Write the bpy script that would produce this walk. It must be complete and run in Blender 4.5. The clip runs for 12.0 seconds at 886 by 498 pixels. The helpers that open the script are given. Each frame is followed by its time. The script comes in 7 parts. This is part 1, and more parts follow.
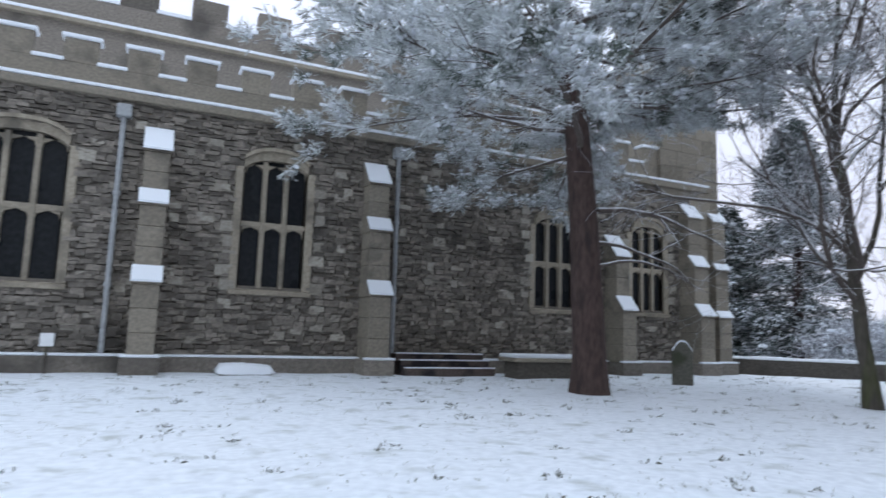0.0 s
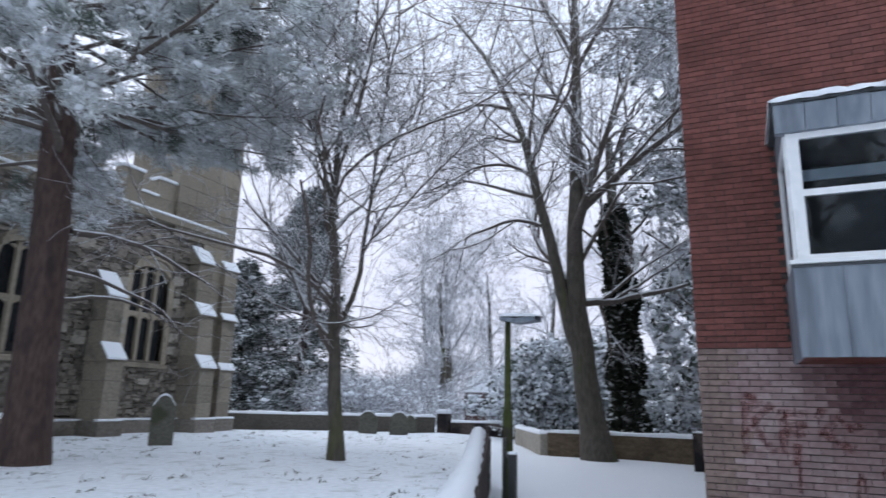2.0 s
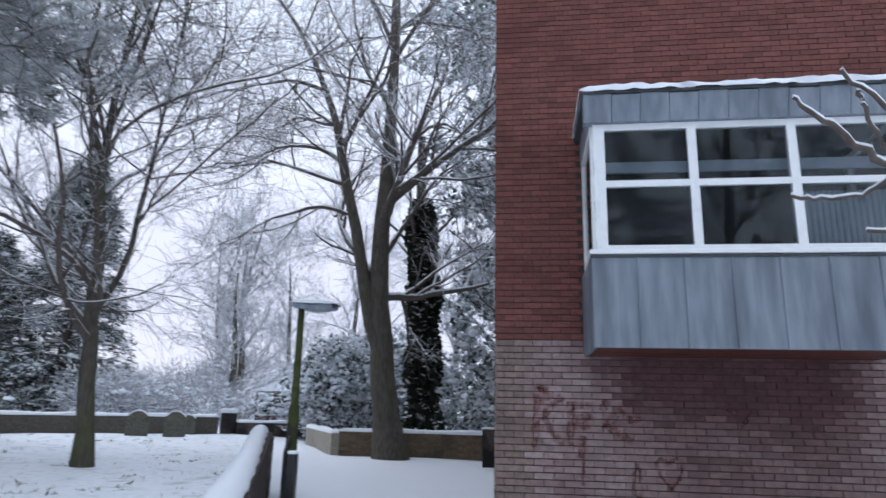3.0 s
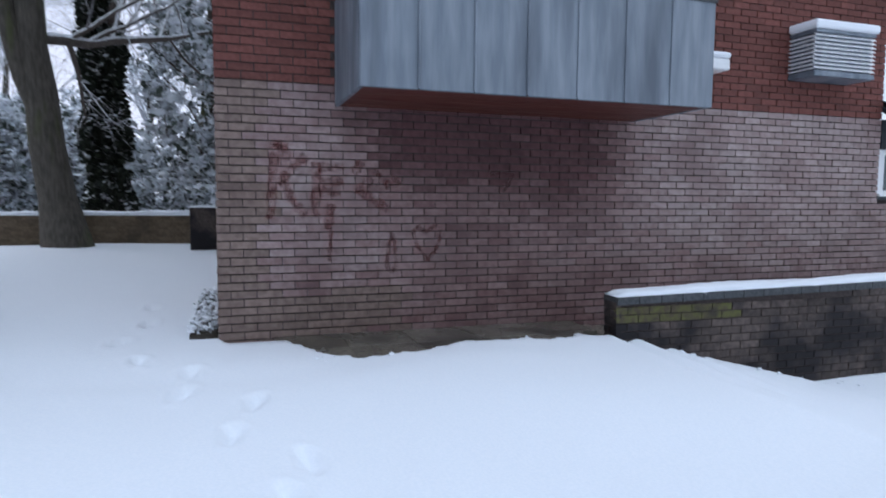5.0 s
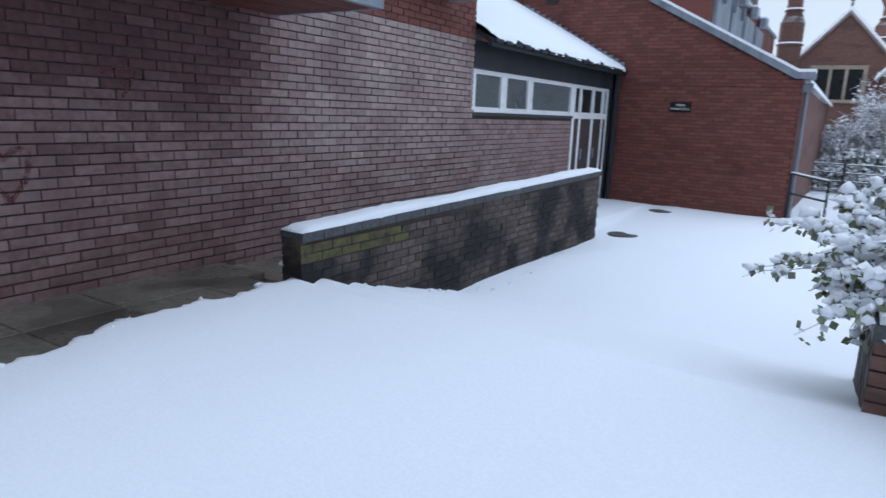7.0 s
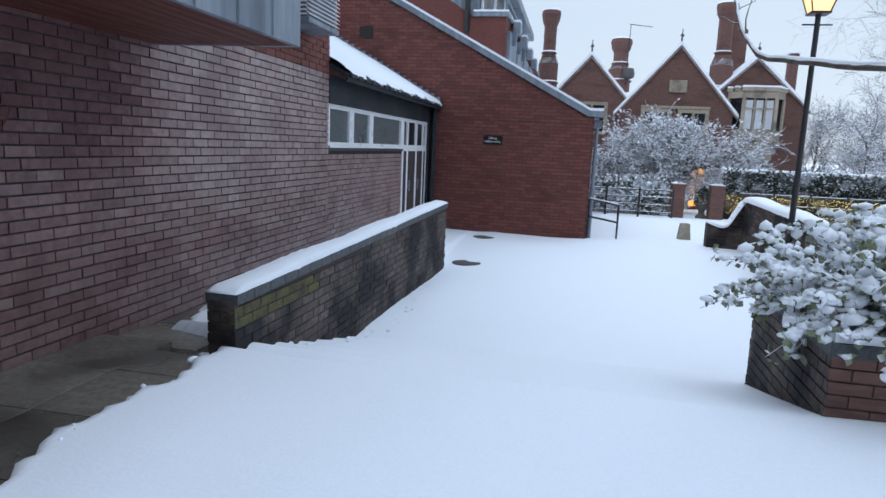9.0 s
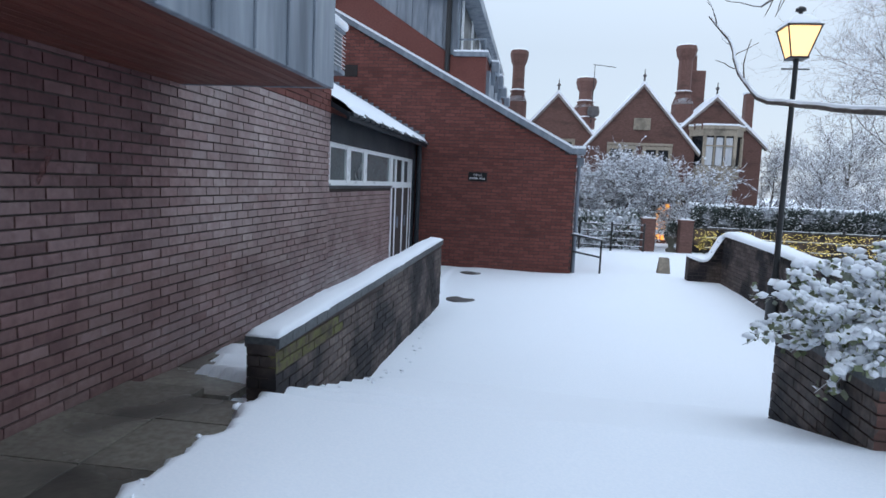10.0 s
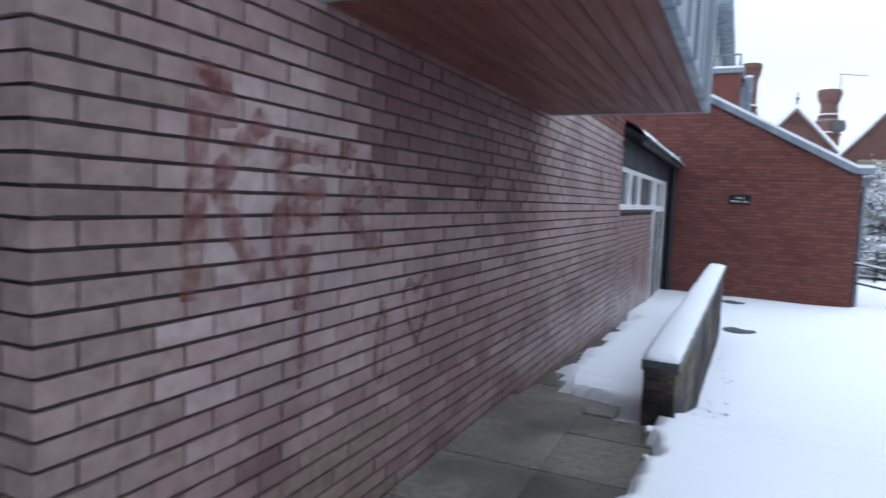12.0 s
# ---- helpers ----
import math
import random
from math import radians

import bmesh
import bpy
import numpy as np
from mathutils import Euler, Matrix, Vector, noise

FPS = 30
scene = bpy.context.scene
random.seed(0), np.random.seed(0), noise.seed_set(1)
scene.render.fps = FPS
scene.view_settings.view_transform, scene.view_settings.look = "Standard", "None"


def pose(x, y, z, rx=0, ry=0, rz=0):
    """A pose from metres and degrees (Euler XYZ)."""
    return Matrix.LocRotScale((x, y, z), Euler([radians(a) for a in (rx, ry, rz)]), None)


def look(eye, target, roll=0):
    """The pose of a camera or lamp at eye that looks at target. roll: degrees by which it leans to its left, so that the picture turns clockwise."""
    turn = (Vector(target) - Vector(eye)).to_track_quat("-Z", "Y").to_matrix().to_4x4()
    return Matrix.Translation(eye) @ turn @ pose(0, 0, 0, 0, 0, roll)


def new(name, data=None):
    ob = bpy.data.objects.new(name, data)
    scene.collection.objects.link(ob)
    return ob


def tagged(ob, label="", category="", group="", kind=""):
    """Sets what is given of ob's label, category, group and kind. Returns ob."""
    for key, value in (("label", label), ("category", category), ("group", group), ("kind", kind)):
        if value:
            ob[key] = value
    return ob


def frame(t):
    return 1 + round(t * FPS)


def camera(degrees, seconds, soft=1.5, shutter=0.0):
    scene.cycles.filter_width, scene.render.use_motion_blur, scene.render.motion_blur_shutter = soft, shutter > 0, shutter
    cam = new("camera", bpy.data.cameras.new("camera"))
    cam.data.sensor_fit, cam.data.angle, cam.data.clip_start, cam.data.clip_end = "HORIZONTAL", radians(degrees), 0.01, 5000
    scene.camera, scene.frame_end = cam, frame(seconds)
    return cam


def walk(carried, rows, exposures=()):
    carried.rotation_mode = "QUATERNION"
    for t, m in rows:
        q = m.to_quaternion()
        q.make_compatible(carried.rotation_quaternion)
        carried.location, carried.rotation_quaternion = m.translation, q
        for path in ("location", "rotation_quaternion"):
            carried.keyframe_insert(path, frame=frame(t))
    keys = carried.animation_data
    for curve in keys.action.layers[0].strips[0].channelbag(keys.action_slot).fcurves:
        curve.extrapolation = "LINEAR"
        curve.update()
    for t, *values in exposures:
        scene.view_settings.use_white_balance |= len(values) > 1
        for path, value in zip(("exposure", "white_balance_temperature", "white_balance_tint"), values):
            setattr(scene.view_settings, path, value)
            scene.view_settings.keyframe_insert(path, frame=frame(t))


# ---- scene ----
cam = camera(69.2, 12.0, 1.5, 0.3)
METRES, EYE, TILT, LEAN, TURN = 9.0, 1.6, 0.0, 0.0, -24.86
ROWS = [
    (0.0, 0.0, 0.0, 0.0, -0.23, 7.41, -1.8),
    (0.5, 0.0343, 0.03, 0.0039, -9.71, 9.42, -1.62),
    (1.0, 0.0663, 0.0603, 0.0053, -19.12, 10.89, -1.59),
    (1.5, 0.103, 0.0873, 0.0026, -29.96, 12.1, -1.62),
    (2.0, 0.1389, 0.1144, -0.0017, -40.4, 13.36, -1.47),
    (2.5, 0.1775, 0.1423, -0.0047, -49.6, 14.04, -1.42),
    (3.0, 0.2202, 0.1672, -0.0116, -57.75, 13.87, -1.32),
    (3.5, 0.2555, 0.1937, -0.0221, -65.6, 12.55, -1.26),
    (5.5, 0.4255, 0.3033, -0.0348, -90.23, -10.17, -1.5),
    (6.0, 0.4607, 0.3271, -0.0342, -100.67, -12.17, -1.87),
    (6.5, 0.4977, 0.3445, -0.0307, -111.96, -12.35, -2.05),
    (7.0, 0.5318, 0.3665, -0.0291, -123.14, -12.1, -2.19),
    (7.5, 0.5631, 0.384, -0.0263, -130.12, -11.96, -2.32),
    (9.5, 0.6634, 0.4751, -0.017, -145.88, -7.84, -2.41),
    (10.0, 0.6881, 0.4899, -0.0164, -146.99, -5.93, -2.45),
    (10.5, 0.7104, 0.5151, -0.0176, -147.67, -4.01, -2.49),
    (11.0, 0.7388, 0.5372, -0.018, -147.68, -3.23, -2.6),
    (11.5, 0.7696, 0.565, -0.0202, -141.88, -3.5, -2.1),
    (12.0, 0.7954, 0.5959, -0.0205, -130.35, -4.62, -2.3),
]
walk(cam, [(t, pose(0, 0, EYE, TILT, LEAN, TURN) @ pose(METRES * x, METRES * y, METRES * z, 90 + pitch, roll, yaw)) for t, x, y, z, yaw, pitch, roll in ROWS],
     ((0.0, 0.25, 6800, 13), (3.5, 0.26, 6700, 14), (5.5, 0.27, 6500, 12), (7.5, 0.2, 6450, 11), (9.5, 0.16, 6450, 10), (11.0, 0.14, 6400, 11), (11.5, 0.28, 6350, 13), (12.0, 0.64, 6600, 12)))

# ---- light ----
world = bpy.data.worlds.new("overcast_sky")
scene.world = world
world.use_nodes = True
wn, wl = world.node_tree.nodes, world.node_tree.links
wn.clear()
SUN_UP, SUN_ROUND = radians(38), radians(200)
sky = wn.new("ShaderNodeTexSky")
sky.sky_type = "NISHITA"
sky.sun_disc, sky.sun_elevation, sky.sun_rotation = False, SUN_UP, SUN_ROUND
bg_sky, bg_cloud = wn.new("ShaderNodeBackground"), wn.new("ShaderNodeBackground")
bg_sky.inputs[1].default_value = 0.012
# an overcast dome, brighter overhead than at the horizon
dome, split, climb, tone = (wn.new("ShaderNode" + k) for k in ("TexCoord", "SeparateXYZ", "MapRange", "Mix"))
tone.data_type = "RGBA"
tone.inputs[7].default_value = (1.03, 1.26, 1.55, 1)
# the cloud is thinner and whiter on the sun's side
side, spread, low = (wn.new("ShaderNode" + k) for k in ("VectorMath", "MapRange", "Mix"))
side.operation, low.data_type = "DOT_PRODUCT", "RGBA"
side.inputs[1].default_value = (0.6, 0.8, 0.0)
spread.inputs[1].default_value, spread.inputs[2].default_value = -0.7, 0.8
low.inputs[6].default_value, low.inputs[7].default_value = (0.50, 0.60, 0.72, 1), (0.68, 0.74, 0.92, 1)
wl.new(dome.outputs["Generated"], side.inputs[0])
wl.new(side.outputs["Value"], spread.inputs[0])
wl.new(spread.outputs[0], low.inputs[0])
wl.new(low.outputs[2], tone.inputs[6])
wl.new(dome.outputs["Generated"], split.inputs[0])
wl.new(split.outputs[2], climb.inputs[0])
climb.inputs[1].default_value, climb.inputs[2].default_value = 0.2, 0.9
wl.new(climb.outputs[0], tone.inputs[0])
wl.new(tone.outputs[2], bg_cloud.inputs[0])
bg_cloud.inputs[1].default_value = 1.0
add, wout = wn.new("ShaderNodeAddShader"), wn.new("ShaderNodeOutputWorld")
wl.new(sky.outputs[0], bg_sky.inputs[0])
wl.new(bg_sky.outputs[0], add.inputs[0])
wl.new(bg_cloud.outputs[0], add.inputs[1])
wl.new(add.outputs[0], wout.inputs[0])
sun = new("sun", bpy.data.lights.new("sun", "SUN"))
sun.data.energy, sun.data.angle, sun.data.color = 0.35, radians(25), (1.0, 0.96, 0.92)
sun.matrix_world = look((-20 * math.sin(SUN_ROUND), -20 * math.cos(SUN_ROUND), 20 * math.tan(SUN_UP)), (0, 0, 0))


# ---- materials ----
def mat(name, a, b, c=None, rough=0.8, grain=35.0, stain=1.1, vary=0.0, bump=0.3, metal=0.0, snow=None, spec=0.3, stretch=(1, 1, 1), cut=(0.55, 0.72)):
    """Two colours in fine grain, a third in larger stains; vary: brightness from piece to piece; snow: how steep a face still holds snow."""
    m = bpy.data.materials.new(name)
    m.use_nodes = True
    n, l = m.node_tree.nodes, m.node_tree.links
    bs = n["Principled BSDF"]
    geo = n.new("ShaderNodeNewGeometry")
    mp = n.new("ShaderNodeMapping")
    mp.inputs[3].default_value = stretch
    l.new(geo.outputs["Position"], mp.inputs[0])

    def noise_at(scale, detail=4.0):
        t = n.new("ShaderNodeTexNoise")
        t.inputs["Scale"].default_value, t.inputs["Detail"].default_value = scale, detail
        l.new(mp.outputs[0], t.inputs["Vector"])
        return t.outputs[0]

    def ramp(sock, lo, hi):
        r = n.new("ShaderNodeMapRange")
        r.inputs[1].default_value, r.inputs[2].default_value = lo, hi
        l.new(sock, r.inputs[0])
        return r.outputs[0]

    def mix(f, x, y, kind="MIX"):
        k = n.new("ShaderNodeMix")
        k.data_type, k.blend_type = "RGBA", kind
        for s, v in ((k.inputs[0], f), (k.inputs[6], x), (k.inputs[7], y)):
            if isinstance(v, bpy.types.NodeSocket):
                l.new(v, s)
            else:
                s.default_value = v if isinstance(v, float) else (*v, 1)
        return k.outputs[2]

    fine, big = noise_at(grain), noise_at(stain)
    col = mix(ramp(fine, 0.35, 0.65), a, b)
    if c:
        col = mix(ramp(big, *cut), col, c)
    if vary:
        rnd = n.new("ShaderNodeObjectInfo").outputs["Random"]
        isl = geo.outputs["Random Per Island"]
        s = n.new("ShaderNodeMath")
        l.new(rnd, s.inputs[0]), l.new(isl, s.inputs[1])
        fr = n.new("ShaderNodeMath")
        fr.operation = "FRACT"
        l.new(s.outputs[0], fr.inputs[0])
        v = n.new("ShaderNodeMapRange")
        v.inputs[3].default_value, v.inputs[4].default_value = 1 - vary, 1 + vary
        l.new(fr.outputs[0], v.inputs[0])
        h = n.new("ShaderNodeHueSaturation")
        l.new(v.outputs[0], h.inputs["Value"])
        l.new(col, h.inputs["Color"])
        col = h.outputs[0]
    rg = ramp(big, 0.3, 0.7)
    rr = n.new("ShaderNodeMapRange")
    rr.inputs[3].default_value, rr.inputs[4].default_value = max(rough - 0.12, 0.02), min(rough + 0.1, 1)
    l.new(rg, rr.inputs[0])
    l.new(rr.outputs[0], bs.inputs["Roughness"])
    if snow is not None:
        sep = n.new("ShaderNodeSeparateXYZ")
        l.new(geo.outputs["Normal"], sep.inputs[0])
        j = n.new("ShaderNodeMath")
        j.operation = "MULTIPLY_ADD"
        j.inputs[1].default_value, j.inputs[2].default_value = 0.9, -0.45
        l.new(noise_at(7.0, 3.0), j.inputs[0])
        s = n.new("ShaderNodeMath")
        l.new(sep.outputs[2], s.inputs[0]), l.new(j.outputs[0], s.inputs[1])
        col = mix(ramp(s.outputs[0], snow - 0.12, snow + 0.12), col, (0.86, 0.88, 0.92))
    l.new(col, bs.inputs["Base Color"])
    bs.inputs["Metallic"].default_value = metal
    bs.inputs["Specular IOR Level"].default_value = spec
    if bump:
        b1 = n.new("ShaderNodeBump")
        b1.inputs["Strength"].default_value, b1.inputs["Distance"].default_value = bump, 0.01
        l.new(fine, b1.inputs["Height"])
        b2 = n.new("ShaderNodeBump")
        b2.inputs["Strength"].default_value, b2.inputs["Distance"].default_value = bump * 0.6, 0.04
        l.new(big, b2.inputs["Height"]), l.new(b1.outputs[0], b2.inputs["Normal"])
        l.new(b2.outputs[0], bs.inputs["Normal"])
    return m


def glow(name, colour, strength):
    m = bpy.data.materials.new(name)
    m.use_nodes = True
    bs = m.node_tree.nodes["Principled BSDF"]
    bs.inputs["Base Color"].default_value = (*colour, 1)
    bs.inputs["Emission Color"].default_value = (*colour, 1)
    bs.inputs["Emission Strength"].default_value = strength
    return m


def pane_glass(name, tint, clear):
    m = bpy.data.materials.new(name)
    m.use_nodes = True
    n, l = m.node_tree.nodes, m.node_tree.links
    n.clear()
    tr, gl, fr, mx, out = (n.new("ShaderNode" + k) for k in ("BsdfTransparent", "BsdfGlossy", "Fresnel", "MixShader", "OutputMaterial"))
    tr.inputs[0].default_value = (*tint, 1)
    gl.inputs["Roughness"].default_value = 0.03
    fr.inputs[0].default_value = clear
    l.new(fr.outputs[0], mx.inputs[0]), l.new(tr.outputs[0], mx.inputs[1]), l.new(gl.outputs[0], mx.inputs[2])
    l.new(mx.outputs[0], out.inputs[0])
    return m


SNOW = mat("snow", (0.84, 0.87, 0.92), (0.88, 0.90, 0.94), rough=0.75, grain=60, stain=3, bump=0.12, spec=0.25)
YARD = mat("churchyard_snow", (0.86, 0.89, 0.93), (0.74, 0.77, 0.81), (0.42, 0.44, 0.41), rough=0.8, grain=9, stain=2.6, bump=0.9, spec=0.2, cut=(0.56, 0.84))


def weathered_shade_sheen_bricks():
    """Eleven shades from raw, sheltered brick with the bay's shade painted in to bleached brick with sky sheen painted
    in.
    """
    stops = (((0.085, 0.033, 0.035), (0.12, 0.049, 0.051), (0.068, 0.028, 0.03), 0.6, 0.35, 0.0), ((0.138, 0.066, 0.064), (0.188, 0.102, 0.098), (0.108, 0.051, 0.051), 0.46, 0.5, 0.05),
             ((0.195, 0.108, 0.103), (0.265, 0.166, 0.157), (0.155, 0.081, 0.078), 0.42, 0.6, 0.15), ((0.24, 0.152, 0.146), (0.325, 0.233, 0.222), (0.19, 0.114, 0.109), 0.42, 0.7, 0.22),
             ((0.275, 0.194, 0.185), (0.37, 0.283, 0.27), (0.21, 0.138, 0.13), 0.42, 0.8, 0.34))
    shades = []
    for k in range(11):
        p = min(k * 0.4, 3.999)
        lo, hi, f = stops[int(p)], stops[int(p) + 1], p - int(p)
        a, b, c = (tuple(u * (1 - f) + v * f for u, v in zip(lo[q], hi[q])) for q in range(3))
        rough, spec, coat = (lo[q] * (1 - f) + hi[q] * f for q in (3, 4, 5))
        m = mat("weathered_shade_sheen_brick", a, b, c, rough=rough, grain=17, stain=1.6, vary=0.12, bump=0.5, spec=spec, cut=(0.5, 0.7))
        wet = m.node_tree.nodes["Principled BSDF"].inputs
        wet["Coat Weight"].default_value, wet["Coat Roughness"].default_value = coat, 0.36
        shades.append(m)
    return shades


SHADES = weathered_shade_sheen_bricks()
# the two palest carry grazing sky sheen in their colour
PINK, PALE_SHEEN, SHEEN = SHADES[5], SHADES[7], SHADES[9]
TAN = mat("tan_grimed_brick", (0.18, 0.122, 0.105), (0.25, 0.178, 0.15), (0.14, 0.092, 0.08), rough=0.6, grain=17, stain=1.6, vary=0.14, bump=0.5, spec=0.4)
GRAVE = mat("dark_gravestone", (0.10, 0.095, 0.078), (0.16, 0.15, 0.125), (0.07, 0.075, 0.05), rough=0.9, grain=20, stain=2.5, bump=0.6)
BROWN = mat("brown_brick", (0.11, 0.078, 0.05), (0.16, 0.115, 0.075), (0.07, 0.055, 0.04), rough=0.8, grain=20, stain=1.7, vary=0.25, bump=0.6)
RED = mat("red_brick", (0.14, 0.047, 0.038), (0.185, 0.065, 0.053), (0.115, 0.042, 0.034), rough=0.75, grain=28, stain=0.9, vary=0.2, bump=0.4)
MORTAR = mat("dark_mortar", (0.05, 0.038, 0.036), (0.075, 0.058, 0.054), rough=0.95, bump=0.4)
MOSSY = mat("damp_brick", (0.062, 0.046, 0.042), (0.115, 0.087, 0.075), (0.02, 0.017, 0.019), rough=0.75, grain=20, stain=1.7, vary=0.3, bump=0.6, cut=(0.44, 0.58))
MOSS = mat("mossy_brick", (0.115, 0.115, 0.04), (0.085, 0.066, 0.045), (0.06, 0.05, 0.038), rough=0.9, grain=18, stain=6, bump=0.7)
LIMEWASH = mat("old_lime_mortar", (0.15, 0.132, 0.112), (0.21, 0.185, 0.158), (0.10, 0.088, 0.076), rough=0.95, grain=20, stain=0.8, bump=0.6)
COPE = mat("blue_brick_coping", (0.05, 0.055, 0.06), (0.085, 0.09, 0.095), rough=0.5, bump=0.3)
RUBBLE = mat("rubble_stone", (0.15, 0.13, 0.11), (0.235, 0.205, 0.175), (0.09, 0.08, 0.07), rough=0.9, grain=16, stain=0.6, vary=0.45, bump=0.9)
PALE = mat("pale_block_stone", (0.28, 0.25, 0.21), (0.40, 0.365, 0.31), (0.19, 0.165, 0.135), rough=0.9, grain=20, stain=1.5, vary=0.25, bump=0.6)
LIME = mat("limestone_dressing", (0.285, 0.245, 0.19), (0.385, 0.33, 0.26), (0.17, 0.148, 0.12), rough=0.85, grain=18, stain=1.3, vary=0.14, bump=0.5)
LEAD = mat("grey_lead_cladding", (0.185, 0.215, 0.255), (0.27, 0.305, 0.35), (0.13, 0.15, 0.18), rough=0.48, grain=5, stain=1.6, bump=0.2, metal=0.3, stretch=(2, 2, 0.3), cut=(0.52, 0.74))
UPVC = mat("white_window_frame", (0.82, 0.83, 0.84), (0.87, 0.875, 0.88), rough=0.35, grain=12, stain=1.5, bump=0.05, spec=0.5)
BOARD = mat("dark_blue_grey_board", (0.018, 0.022, 0.028), (0.027, 0.032, 0.039), rough=0.6, grain=20, bump=0.15)
WOOD = mat("red_brown_soffit_board", (0.095, 0.027, 0.02), (0.14, 0.043, 0.03), rough=0.5, grain=14, stain=2, bump=0.25, vary=0.15, stretch=(8, 0.6, 8))
SLAB = mat("wet_paving_slab", (0.128, 0.115, 0.093), (0.192, 0.173, 0.141), (0.055, 0.05, 0.043), rough=0.26, grain=22, stain=1.3, vary=0.4, bump=0.2, spec=0.45, cut=(0.46, 0.66))
EARTH = mat("dark_soil", (0.025, 0.02, 0.015), (0.05, 0.04, 0.03), rough=0.95, bump=0.8)
BARK = mat("pine_bark", (0.055, 0.036, 0.032), (0.10, 0.066, 0.058), (0.04, 0.03, 0.028), rough=0.95, grain=10, stain=3, bump=1.0, stretch=(2, 2, 0.5))
BARK2 = mat("mossy_bark", (0.065, 0.056, 0.047), (0.12, 0.104, 0.086), (0.08, 0.09, 0.035), rough=0.95, grain=9, stain=1.1, bump=1.0, stretch=(2.5, 2.5, 0.5), cut=(0.55, 0.75))
ALGAE = mat("green_algae", (0.05, 0.06, 0.02), (0.08, 0.095, 0.036), (0.06, 0.055, 0.045), rough=0.95, grain=12, stain=4, bump=0.9)
LIMB = mat("snowy_branch", (0.085, 0.068, 0.06), (0.14, 0.115, 0.10), rough=0.95, grain=20, bump=0.5, snow=0.35)
TWIG = mat("frosted_twig", (0.15, 0.14, 0.145), (0.30, 0.29, 0.30), rough=0.95, grain=20, bump=0.2, snow=0.12)
# frosted twigs with the distance haze mixed into their colour
FAR = mat("hazed_frosted_twig", (0.33, 0.33, 0.35), (0.50, 0.50, 0.53), rough=0.95, grain=20, bump=0.2, snow=0.2)
NEEDLE = mat("rimed_pine_needles", (0.42, 0.45, 0.44), (0.68, 0.70, 0.71), (0.10, 0.12, 0.10), rough=0.85, grain=3, stain=0.9, bump=0, snow=0.55, vary=0.3, cut=(0.53, 0.63), stretch=(1, 1, 1.8))
FIR = mat("dark_fir_needles", (0.038, 0.052, 0.046), (0.085, 0.105, 0.095), (0.55, 0.58, 0.62), rough=0.8, grain=3, stain=1.6, bump=0, snow=0.6, vary=0.3, cut=(0.54, 0.68))
ASHLAR = mat("grey_ashlar", (0.205, 0.178, 0.142), (0.29, 0.25, 0.20), (0.125, 0.11, 0.092), rough=0.88, grain=16, stain=1.2, vary=0.16, bump=0.5)
TURRET = mat("patched_turret_stone", (0.17, 0.145, 0.115), (0.25, 0.215, 0.17), (0.30, 0.27, 0.225), rough=0.9, grain=14, stain=2.2, vary=0.2, bump=0.7)
EVER = mat("snowy_evergreen_leaves", (0.055, 0.073, 0.06), (0.12, 0.145, 0.12), (0.66, 0.69, 0.73), rough=0.7, grain=3, stain=2.2, bump=0, snow=0.45, vary=0.3, cut=(0.44, 0.56))
LEAF = mat("green_shrub_leaf", (0.15, 0.18, 0.09), (0.25, 0.27, 0.17), (0.30, 0.31, 0.27), rough=0.5, grain=8, stain=3, bump=0, vary=0.3, snow=0.55)
IRON = mat("black_painted_iron", (0.012, 0.013, 0.014), (0.02, 0.021, 0.022), rough=0.4, bump=0.05, spec=0.5)
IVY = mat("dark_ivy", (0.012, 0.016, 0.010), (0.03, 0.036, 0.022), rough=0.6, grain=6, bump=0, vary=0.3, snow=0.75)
SLATE = mat("snowy_roof", (0.07, 0.065, 0.065), (0.11, 0.10, 0.10), rough=0.7, grain=20, bump=0.4)
HOUSE = mat("old_red_brick", (0.115, 0.06, 0.05), (0.165, 0.09, 0.075), (0.08, 0.05, 0.044), rough=0.85, grain=9, stain=0.7, vary=0.12, bump=0.4, stretch=(1, 1, 3))
VERGE = mat("weathered_verge_stone", (0.22, 0.185, 0.17), (0.32, 0.28, 0.26), (0.16, 0.13, 0.12), rough=0.9, grain=8, stain=1.5, bump=0.4)
DARKPANE = mat("dark_leaded_glass", (0.008, 0.009, 0.011), (0.018, 0.02, 0.023), rough=0.35, grain=9, bump=0.15, spec=0.2)
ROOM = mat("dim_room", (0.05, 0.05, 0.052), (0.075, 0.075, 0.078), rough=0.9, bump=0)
CURTAIN = mat("net_curtain", (0.5, 0.52, 0.55), (0.62, 0.64, 0.66), rough=0.95, grain=18, bump=0.2, stretch=(1, 4, 0.3))
PLATE = mat("black_sign_plate", (0.012, 0.012, 0.013), (0.016, 0.016, 0.017), rough=0.3, bump=0)
PAINT = mat("white_lettering", (0.75, 0.75, 0.75), (0.8, 0.8, 0.8), rough=0.6, bump=0)

